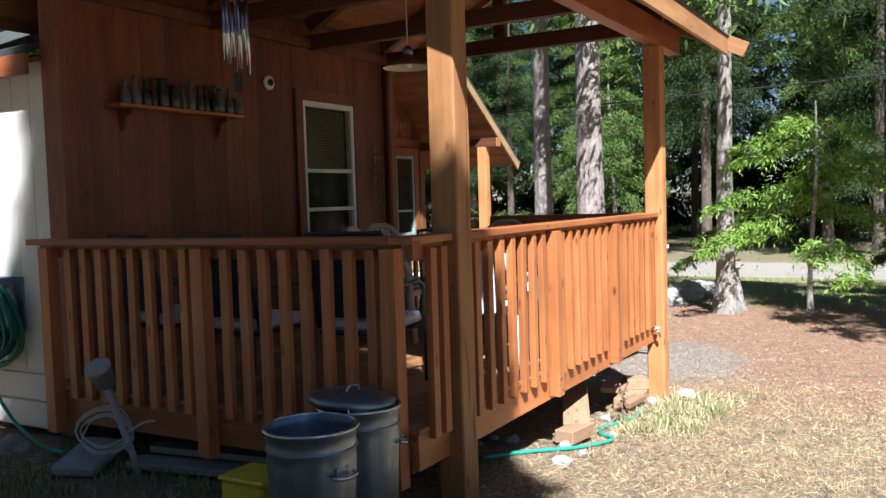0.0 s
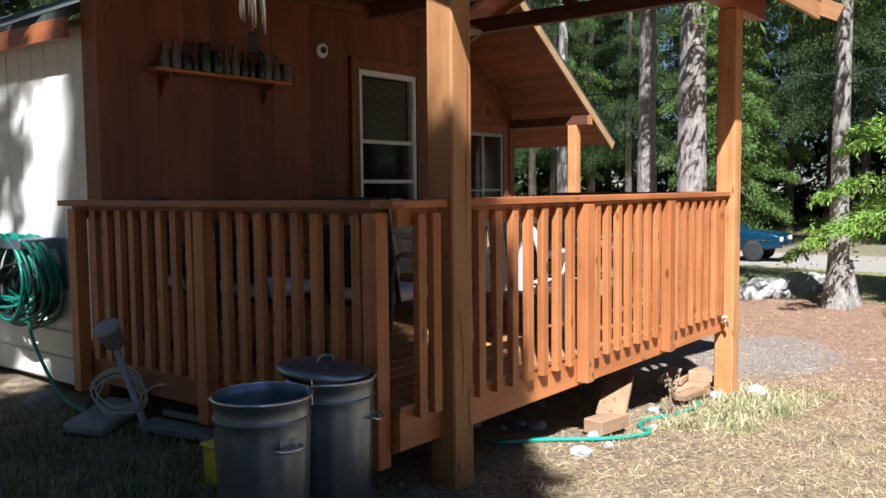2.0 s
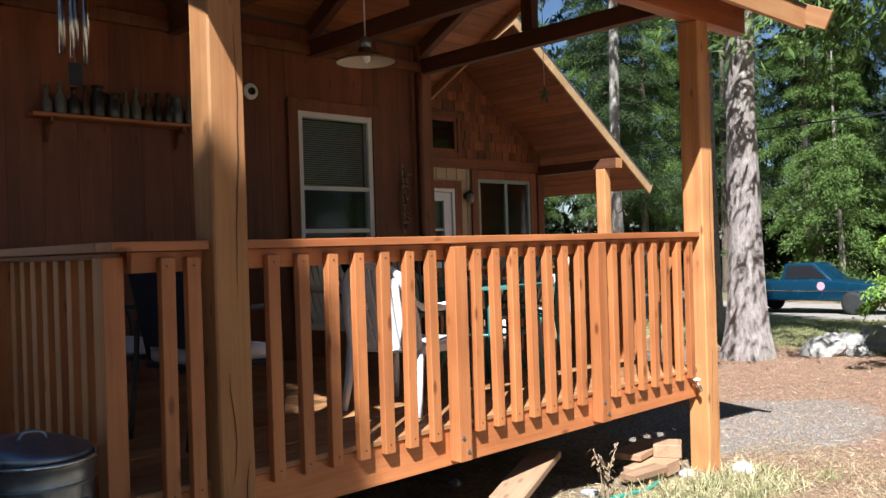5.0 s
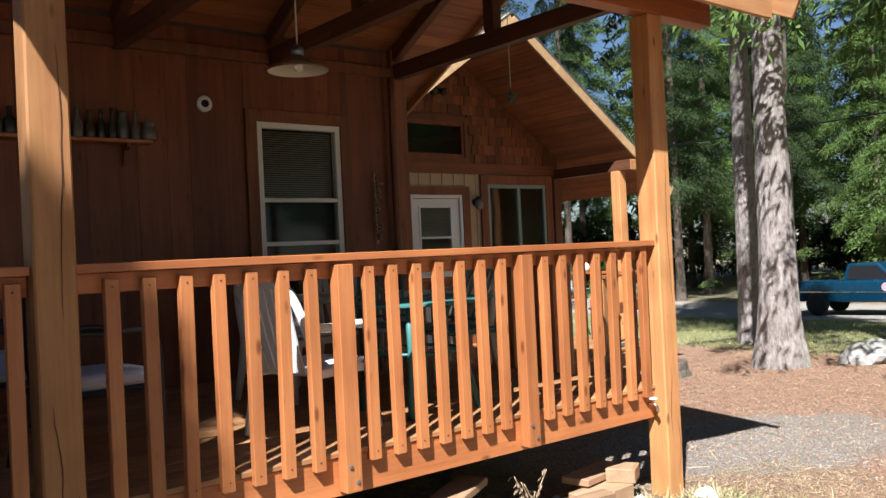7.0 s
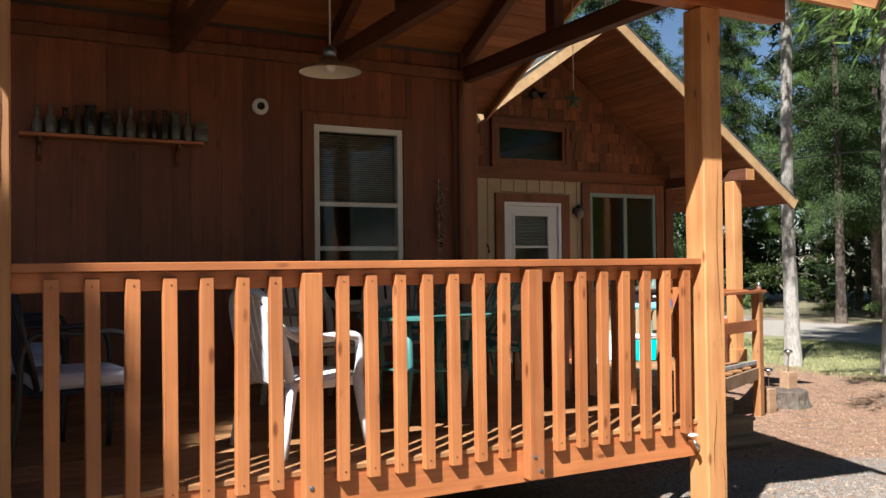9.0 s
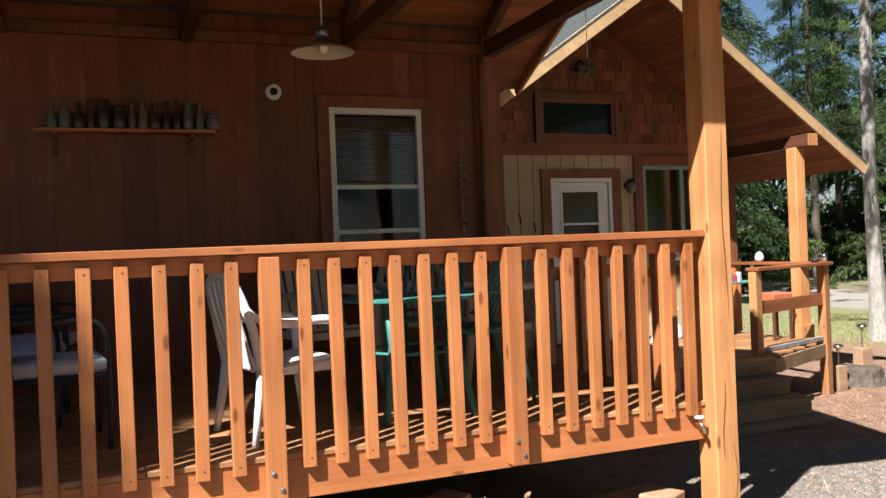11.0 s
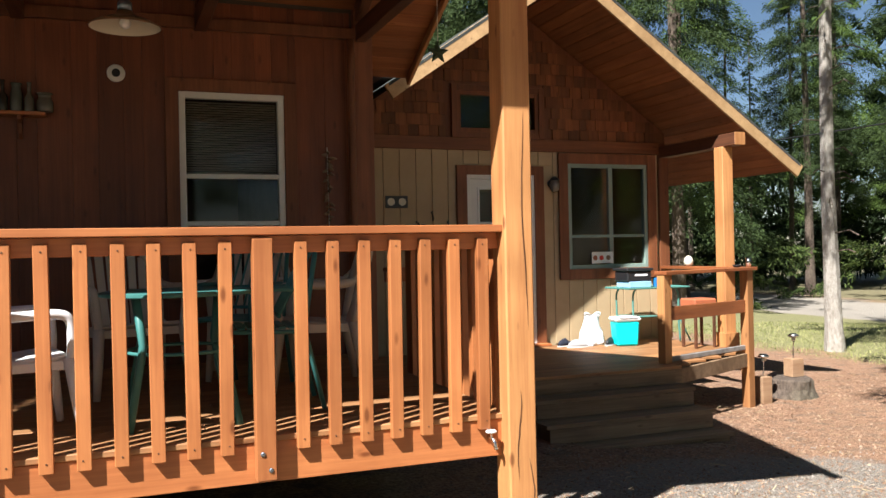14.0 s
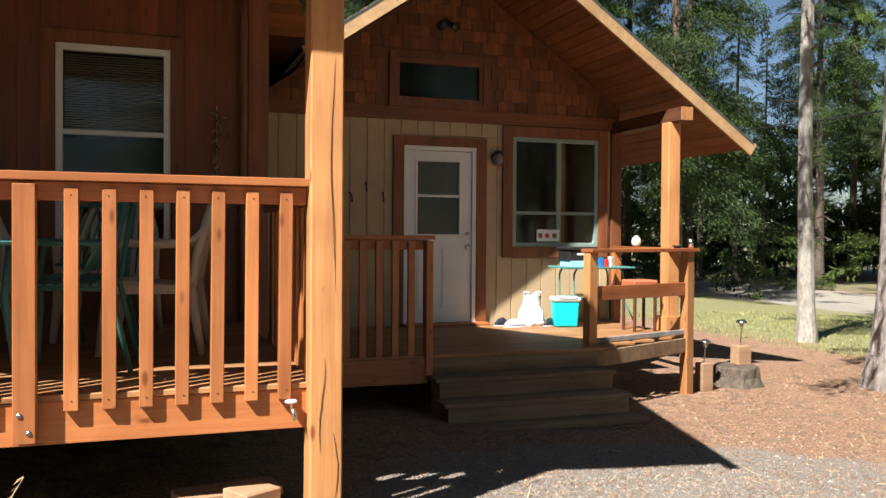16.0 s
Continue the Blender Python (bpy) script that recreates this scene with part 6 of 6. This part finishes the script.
tbl = empty("side_table", 12.0, 6.75, EZ, "green wire patio table against the house wall", "table")
TZ = 0.76
child(part("tabletop", box(11.55, 12.42, 6.55, 7.05, TZ - 0.012, TZ, 0.004), TEAL_DARK), tbl)
child(part("rim", tube([(11.55, 6.55, TZ - 0.006), (12.42, 6.55, TZ - 0.006), (12.42, 7.05, TZ - 0.006), (11.55, 7.05, TZ - 0.006)], 0.012, 8, True), TEAL_DARK), tbl)
for x, y in ((11.66, 6.62), (12.31, 6.62), (11.66, 6.98), (12.31, 6.98)):
    s = 1 if x > 12 else -1
    child(part("leg", tube(curve_pts([(x - s * 0.04, y, TZ - 0.015), (x, y, TZ - 0.1), (x, y, 0.4), (x + s * 0.02, y, EZ + 0.01)], 5), 0.012, 8), TEAL_DARK, None, "", True), tbl)
child(part("brace", tube([(12.3, 6.62, 0.42), (12.48, 6.62, EZ + 0.012)], 0.011, 8), TEAL_DARK, None, "", True), tbl)
child(part("shelf", box(11.66, 12.0, 6.62, 6.98, 0.40, 0.415, 0.004), TEAL_DARK), tbl)
crate = empty("plastic_case", 11.78, 6.8, TZ, "dark plastic case with a pale label on the table", "case")
child(part("body", box(11.62, 11.96, 6.66, 6.95, TZ + 0.075, TZ + 0.20, 0.012), BLACK), crate)
child(part("lid", box(11.60, 11.98, 6.64, 6.97, TZ + 0.201, TZ + 0.235, 0.01), BLACK), crate)
child(part("tray", box(11.64, 11.95, 6.65, 6.94, TZ + 0.001, TZ + 0.074, 0.006), paint("pale_blue", (0.35, 0.6, 0.85), 0.3)), crate)
child(part("label", box(11.72, 11.90, 6.656, 6.6595, TZ + 0.14, TZ + 0.165), WHITE_PLASTIC), crate)
for i, (x, c, h) in enumerate(((12.05, (0.02, 0.2, 0.55), 0.11), (12.12, (0.7, 0.05, 0.04), 0.09), (12.19, (0.75, 0.75, 0.75), 0.12))):
    ob = part("small_pack", box(-0.03, 0.03, -0.025, 0.025, 0.0, h, 0.005), paint("pack", c, 0.4))
    ob.matrix_basis = pose(x, 6.7, TZ + 0.001, 0, 0, 12 * i)
    tagged(ob, ("blue packet", "red packet", "white packet")[i] + " standing on the green table", "packet", "packets on the table")
stand = empty("planter_stand", 12.2, 6.1, EZ, "dark low wooden stand under the planter", "stand")
child(board("top", 12.04, 12.37, 5.95, 6.25, 0.49, 0.515, BEAM), stand)
for x in (12.06, 12.32):
    for y in (5.97, 6.2):
        child(board("leg", x, x + 0.03, y, y + 0.03, EZ, 0.489, BEAM), stand)
box_w = board("planter_box", 12.05, 12.36, 5.96, 6.24, 0.517, 0.64, TERRACOTTA, bevel=0.015)
tagged(box_w, "low terracotta planter on a stand behind the entry railing", "planter")

CAP = 1.002
mug = empty("white_mug", 12.53, 6.69, CAP, "rounded white jar on the railing cap", "jar")
child(part("body", lathe([(0.03, 0.0), (0.052, 0.02), (0.058, 0.06), (0.045, 0.1), (0.02, 0.125), (0.012, 0.13)], 20, m=pose(12.53, 6.69, CAP)), CREAM_ENAMEL, None, "", True), mug)
cup = empty("metal_cup", 12.55, 5.64, CAP, "small metal cup on the railing cap", "cup")
child(part("body", lathe([(0.028, 0.0), (0.032, 0.1), (0.029, 0.1), (0.026, 0.006)], 18, m=pose(12.55, 5.64, CAP)), CHROME, None, "", True), cup)
dish = part("small_dish", lathe([(0.03, 0.0), (0.055, 0.025), (0.05, 0.03), (0.028, 0.008)], 18, m=pose(12.33, 5.57, CAP)), BLACK, None, "", True)
tagged(dish, "small dark dish on the railing cap", "dish")

card = empty("picture_card", 11.6, ENTRY_Y - 0.05, 1.05, "small picture card on the window sill", "card")
child(part("card", box(11.47, 11.78, ENTRY_Y - 0.012, ENTRY_Y - 0.008, 1.055, 1.2), WHITE_PLASTIC), card)
for x, c in ((11.52, (0.4, 0.12, 0.06)), (11.61, (0.75, 0.06, 0.05)), (11.71, (0.25, 0.14, 0.08))):
    child(part("patch", lathe([(0.001, 0.0), (0.032, 0.0), (0.032, 0.001), (0.001, 0.001)], 12, True, True, pose(x, ENTRY_Y - 0.0125, 1.125, 90)), paint("patch", c, 0.5)), card)

wl = empty("wall_lantern", 10.93, ENTRY_Y - 0.05, 2.04, "dark wall lantern beside the door, unlit", "lamp")
child(part("back_plate", lathe([(0.0, 0), (0.05, 0.0), (0.05, 0.015), (0.02, 0.025)], 16, False, True, pose(10.93, ENTRY_Y + 0.028, 2.06, 90)), BLACK, None, "", True), wl)
child(part("arm", tube([(10.93, ENTRY_Y + 0.01, 2.08), (10.93, ENTRY_Y - 0.06, 2.12)], 0.01, 8), BLACK), wl)
child(part("globe", lathe([(0.03, -0.09), (0.06, -0.05), (0.065, 0.0), (0.05, 0.05)], 18, m=pose(10.93, ENTRY_Y - 0.07, 2.04)), paint("smoked_glass", (0.2, 0.18, 0.15), 0.08), None, "smoky glass globe", True), wl)
child(part("cap", lathe([(0.06, 0.051), (0.055, 0.07), (0.02, 0.1)], 18, m=pose(10.93, ENTRY_Y - 0.07, 2.04)), BLACK, None, "", True), wl)

fl = empty("floodlight", 10.29, 7.1, 3.6, "dark twin floodlight under the gable, unlit", "lamp")
child(part("base", lathe([(0.05, 0.0), (0.055, 0.03), (0.04, 0.04)], 16, m=pose(10.29, ENTRY_Y + 0.028, 3.6, 90)), BLACK, None, "", True), fl)
for s in (-1, 1):
    child(part("lamp_head", lathe([(0.025, 0.0), (0.035, 0.04), (0.06, 0.09), (0.055, 0.1)], 16, m=pose(10.29 + s * 0.05, ENTRY_Y - 0.02, 3.58, 115, 0, s * 30)), BLACK, None, "", True), fl)

hooks = []
for i, (x, z) in enumerate(((9.17, 1.58), (9.338, 1.7), (9.537, 1.59))):
    h = empty("coat_hook", x, ENTRY_Y, z, "small dark iron hook on the tan siding", "hook", "hooks on the siding")
    child(part("plate", box(x - 0.04, x + 0.04, ENTRY_Y + 0.016, ENTRY_Y + 0.028, z - 0.0, z + 0.03, 0.003), BLACK), h)
    child(part("prong", tube(curve_pts([(x, ENTRY_Y + 0.015, z + 0.01), (x, ENTRY_Y - 0.03, z - 0.03), (x, ENTRY_Y - 0.03, z - 0.09), (x, ENTRY_Y - 0.05, z - 0.06)], 4), 0.009, 8), BLACK, None, "", True), h)
sign = empty("framed_sign", 8.89, ENTRY_Y, 1.83, "small dark framed sign with two pale rounds", "sign")
child(part("board", box(8.775, 9.05, ENTRY_Y + 0.01, ENTRY_Y + 0.028, 1.76, 1.90, 0.004), BLACK), sign)
for x in (8.845, 8.98):
    child(part("round", lathe([(0.001, 0), (0.045, 0.0), (0.045, 0.003), (0.001, 0.003)], 16, True, True, pose(x, ENTRY_Y + 0.0095, 1.83, 90)), CREAM_ENAMEL), sign)
ob = part("outlet_box", box(8.02, 8.1, ENTRY_Y + 0.0, ENTRY_Y + 0.028, 1.78, 1.92, 0.006), BLACK)
tagged(ob, "dark outdoor outlet box on the siding", "outlet")

# ---- beside the steps ----
bm = lathe([(0.33, -0.06), (0.29, 0.03), (0.265, 0.1), (0.26, 0.2), (0.24, 0.218), (0.02, 0.215)], 28)
for v in bm.verts:
    k = 1 + 0.22 * noise.noise(Vector((v.co.x * 5, v.co.y * 5, 2.0))) + 0.1 * noise.noise(Vector((v.co.x * 17, v.co.y * 17, v.co.z * 6)))
    v.co.x *= k
    v.co.y *= k
stump = part("tree_stump", bm, DARK_BARK)
stump.matrix_basis = pose(13.42, 5.95, ground_z(13.42, 5.95))
tagged(stump, "low weathered tree stump beside the steps", "stump")
wb1 = board("wood_block", 12.75, 12.89, 5.68, 5.82, ground_z(12.8, 5.7) - 0.02, -0.27, PLANK_NEW, bevel=0.006)
tagged(wb1, "upright sawn block carrying a solar light", "block", "blocks with solar lights")
sz = ground_z(13.42, 5.95) + 0.215
wb2 = board("wood_block", 13.44, 13.62, 5.95, 6.10, sz, sz + 0.22, PLANK_NEW, bevel=0.006)
tagged(wb2, "pale sawn block standing on the stump", "block", "blocks with solar lights")
for x, y, z, top in ((12.82, 5.75, -0.27, -0.03), (13.53, 6.03, sz + 0.22, sz + 0.50)):
    s = empty("solar_light", x, y, z, "small metal solar path light", "lamp", "solar path lights")
    child(part("stake", tube([(x, y, z), (x + 0.01, y, top - 0.06)], 0.007, 8), CHROME), s)
    child(part("lens", lathe([(0.02, -0.07), (0.03, -0.02)], 16, m=pose(x + 0.01, y, top)), CREAM_ENAMEL, None, "", True), s)
    child(part("cap", lathe([(0.06, -0.02), (0.065, -0.008), (0.04, 0.015), (0.01, 0.02)], 20, m=pose(x + 0.01, y, top)), CHROME, None, "bright round cap", True), s)
st2 = part("tree_stump", trunk_mesh(0.2, 0.75, 36, flare=1.2), BARK)
st2.matrix_basis = pose(15.8, 2.70, ground_z(15.8, 2.70))
tagged(st2, "brown stump behind the pale trunk", "stump")


# ---- the truck ----
def truck():
    t = empty("pickup_truck", 0, 0, 0, "dark teal-blue pickup truck parked on the gravel drive", "truck")
    prof = [(-2.6, 0.5), (-2.62, 0.95), (-2.55, 1.0), (-0.75, 1.02), (-0.7, 1.04), (0.95, 1.04), (2.25, 0.93), (2.5, 0.85), (2.56, 0.5), (2.1, 0.42), (-2.3, 0.42)]
    bm = bmesh.new()
    a = [bm.verts.new((x, -0.86, z)) for x, z in prof]
    b = [bm.verts.new((x, 0.86, z)) for x, z in prof]
    bm.faces.new(a[::-1])
    bm.faces.new(b)
    for i in range(len(prof)):
        j = (i + 1) % len(prof)
        bm.faces.new((a[i], a[j], b[j], b[i]))
    bmesh.ops.recalc_face_normals(bm, faces=bm.faces[:])
    bmesh.ops.bevel(bm, geom=bm.edges[:], offset=0.05, segments=2, affect="EDGES", profile=0.6)
    part("body", bm, TRUCK_BLUE, t, "", True)
    bm = bmesh.new()
    lo = [bm.verts.new(p) for p in ((-0.75, -0.8, 1.03), (1.0, -0.8, 1.03), (1.0, 0.8, 1.03), (-0.75, 0.8, 1.03))]
    hi = [bm.verts.new(p) for p in ((-0.62, -0.66, 1.55), (0.35, -0.66, 1.57), (0.35, 0.66, 1.57), (-0.62, 0.66, 1.55))]
    for i in range(4):
        j = (i + 1) % 4
        bm.faces.new((lo[i], lo[j], hi[j], hi[i]))
    bm.faces.new(hi)
    bmesh.ops.recalc_face_normals(bm, faces=bm.faces[:])
    bmesh.ops.bevel(bm, geom=bm.edges[:], offset=0.04, segments=2, affect="EDGES", profile=0.6)
    cab = part("cab", bm, TRUCK_BLUE, t, "", True)
    for s in (-1, 1):
        bm = bmesh.new()
        vs = [bm.verts.new(p) for p in ((-0.6, s * 0.795, 1.09), (0.82, s * 0.795, 1.09), (0.3, s * 0.70, 1.49), (-0.52, s * 0.70, 1.49))]
        bm.faces.new(vs)
        bmesh.ops.solidify(bm, geom=bm.faces[:], thickness=0.02)
        part("side_window", bm, BLACK, cab, "dark side glass")
        part("trim_strip", box(-2.5, 2.3, s * 0.868 - 0.008, s * 0.868 + 0.008, 0.70, 0.735, 0.004), CHROME, t, "bright side strip")
        part("headlight", box(2.5, 2.56, s * 0.62 - 0.16, s * 0.62 + 0.16, 0.68, 0.82, 0.02), CREAM_ENAMEL, t)
        part("emblem", lathe([(0.001, 0), (0.13, 0), (0.13, 0.004), (0.001, 0.004)], 16, True, True, pose(0.62, s * 0.862, 0.87, 90 * s)), paint("emblem", (0.5, 0.3, 0.35), 0.4), t)
        for x in (-1.6, 1.6):
            w = part("wheel", lathe([(0.24, -0.11), (0.345, -0.10), (0.36, -0.06), (0.36, 0.06), (0.345, 0.10), (0.24, 0.11)], 28, m=pose(x, s * 0.78, 0.36, 90)), RUBBER, t, "black tyre", True)
            part("rim", lathe([(0.23, -0.1), (0.2, -0.07), (0.06, -0.06), (0.05, 0.06), (0.2, 0.07), (0.23, 0.1)], 20, m=pose(x, s * 0.78, 0.36, 90)), METAL, w, "grey steel rim", True)
    part("bumper", box(2.52, 2.66, -0.84, 0.84, 0.45, 0.6, 0.03), CHROME, t)
    part("bed_rail", box(-2.58, -0.78, -0.84, -0.78, 1.0, 1.06, 0.015), TRUCK_BLUE, t)
    return t


tk = truck()
TX, TY = 29.1, 9.98
tk.matrix_basis = pose(TX, TY, ground_z(TX, TY) + 0.01, 0, 0, -86)
tk.scale = (0.905, 1, 1)

# overhead cable across the yard
pts = [(24.0, 30.0 - 2.0 * k, 4.2 + 0.0016 * (k - 10) ** 2 * 4) for k in range(26)]
tagged(part("overhead_cable", tube(pts, 0.02, 6), BLACK, None, "", True), "thin dark overhead cable crossing the yard", "cable")
for y in (30.0, -20.0):
    tagged(part("utility_pole", tube([(24.0, y, -1.2), (24.0, y, 6.2)], 0.13, 10), BARK, None, "", True), "plain wooden utility pole holding the cable", "pole", "utility poles")

DRY_WEED = paint("dry_weed", (0.42, 0.30, 0.19), 0.9, dirt=0.3)
# dry weed standing under the rim board
dw = empty("dry_weed", 6.39, 1.72, ground_z(6.39, 1.72), "dead dry weed with curled leaves below the rim", "weed")
for k in range(5):
    x, lean = 6.39 + rc.uniform(-0.03, 0.03), rc.uniform(-0.12, 0.12)
    h = rc.uniform(0.22, 0.36)
    z = ground_z(x, 1.72)
    child(part("stem", tube(curve_pts([(x, 1.72, z), (x + lean * 0.3, 1.715, z + h * 0.6), (x + lean, 1.70, z + h)], 5), 0.0035, 5), DRY_WEED, None, "", True), dw)
    for j in range(7):
        t = 0.35 + 0.65 * j / 6
        px, pz, a = x + lean * t * t, z + h * t, rc.uniform(0, 6.28)
        bm = bmesh.new()
        d, u = Vector((math.cos(a), math.sin(a) * 0.6, -0.7)) * 0.045, Vector((-math.sin(a), math.cos(a), 0.3)) * 0.012
        o = Vector((px, 1.712, pz))
        vs = [bm.verts.new(p) for p in (o, o + d * 0.5 + u, o + d, o + d * 0.5 - u + Vector((0, 0, 0.008)))]
        bm.faces.new(vs)
        bmesh.ops.solidify(bm, geom=bm.faces[:], thickness=0.002)
        child(part("leaf", bm, DRY_WEED), dw)

# ---- boards, shingles and other pieces ----
def child_mesh(name, me, m, parent):
    ob = new(name, me)
    ob.matrix_basis = m
    ob.parent = parent
    ob.matrix_parent_inverse = parent.matrix_basis.inverted()
    return ob


rp = random.Random(21)
# cedar cladding on the porch wall
x = 3.865
while x < 7.70:
    w = rp.choice((0.135, 0.18, 0.18, 0.235, 0.235))
    w = min(w, 7.715 - x)
    proud = rp.uniform(0, 0.004)
    spans = [(0.36, 3.24)]
    if x + w > W_X0 - 0.1 and x < W_X1 + 0.1:
        spans = [(0.36, W_Z0 - 0.1), (W_Z1 + 0.1, 3.24)]
        if x < W_X0 - 0.1:
            w = W_X0 - 0.1 - x
            spans = [(0.36, 3.24)]
        elif x + w > W_X1 + 0.1:
            w = W_X1 + 0.1 - x
    for lo, hi in spans:
        if w > 0.02:
            board("plank", x + 0.0006, x + w - 0.0006, WALL_Y - 0.006 - proud, WALL_Y + 0.019, lo, hi, CLAD, wall_porch, bevel=0.0015)
    x += w
# tan board siding strips on the entry wall
for i in range(24):
    x = 7.95 + 0.2 * i
    if D_X0 - 0.16 < x < D_X1 + 0.13:
        spans = [(DZ1 + 0.13, 2.45)]
    elif K_X0 - 0.15 < x < K_X1 + 0.13:
        spans = [(0.075, K_Z0 - 0.14)]
    elif x > 12.48:
        continue
    else:
        spans = [(0.075, 2.45)]
    for lo, hi in spans:
        board("siding_board", x + 0.006, min(x + 0.194, 12.49), ENTRY_Y + 0.016, ENTRY_Y + 0.0285, lo, hi, SIDING, wall_entry, bevel=0.003)
# cream siding panels
for i in range(22):
    y = 4.93 + 0.2 * i
    board("siding_board", 3.842, 3.8585, y + 0.004, y + 0.196, 0.42, 2.6, SIDING_WHITE, wall_west, bevel=0.003)
for i, (lo, hi) in enumerate(((0.02, 0.20), (0.215, 0.40))):
    board("skirt_board", 3.835, 3.8585, 4.93, 9.3, lo, hi, SIDING_WHITE, wall_west, bevel=0.004)
# gable shingles
gable = bpy.data.objects["wall_gable"]
row_h = 0.135
count = 0
for r in range(13):
    z = 2.60 + r * row_h
    x = 8.42 + rp.uniform(-0.1, 0)
    while x < 12.5:
        w = rp.uniform(0.09, 0.17)
        top = z + row_h - 0.004
        roof_z = GZ - GSLOPE * max(abs(x - GX), abs(x + w - GX))
        hole = x + w > T_X0 - 0.07 and x < T_X1 + 0.07 and top > T_Z0 - 0.07 and z < T_Z1 + 0.07
        if top < roof_z and not hole and count < 300:
            thick = rp.choice((0.012, 0.016, 0.02))
            board("shingle", round(x, 2) + 0.001, round(x, 2) + round(w, 2) - 0.002, ENTRY_Y + 0.03 - thick, ENTRY_Y + 0.0285, z + rp.choice((-0.012, 0, 0)), top, SHINGLE_WOOD, gable, bevel=0.0)
            count += 1
        x += w
# porch deck boards, laid along the front
for i in range(20):
    y = 1.835 + 0.146 * i
    x = 3.575
    for nx in sorted((rp.uniform(4.6, 5.6), rp.uniform(6.0, 7.0))) + [7.735]:
        board("deck_board", round(x, 2), round(nx, 2) - 0.003, y, y + 0.14, DECK - 0.028, DECK, DECK_X, deck, bevel=0.004)
        x = nx
# landing boards
for i in range(16):
    y = 4.905 + 0.141 * i
    x = 7.9
    edge = min(12.46, 11.08 + max(0.0, y + 0.03 - 4.98) * 2.17)
    cuts = [c for c in sorted((rp.uniform(9.0, 10.2), rp.uniform(10.6, 11.8))) if c < edge - 0.2]
    for nx in cuts + [edge]:
        if y + 0.135 < 7.24:
            board("deck_board", round(x, 2), round(nx, 2) - 0.003, y, y + 0.136, EDECK - 0.028, EDECK, DECK_X, landing, bevel=0.004)
        x = nx
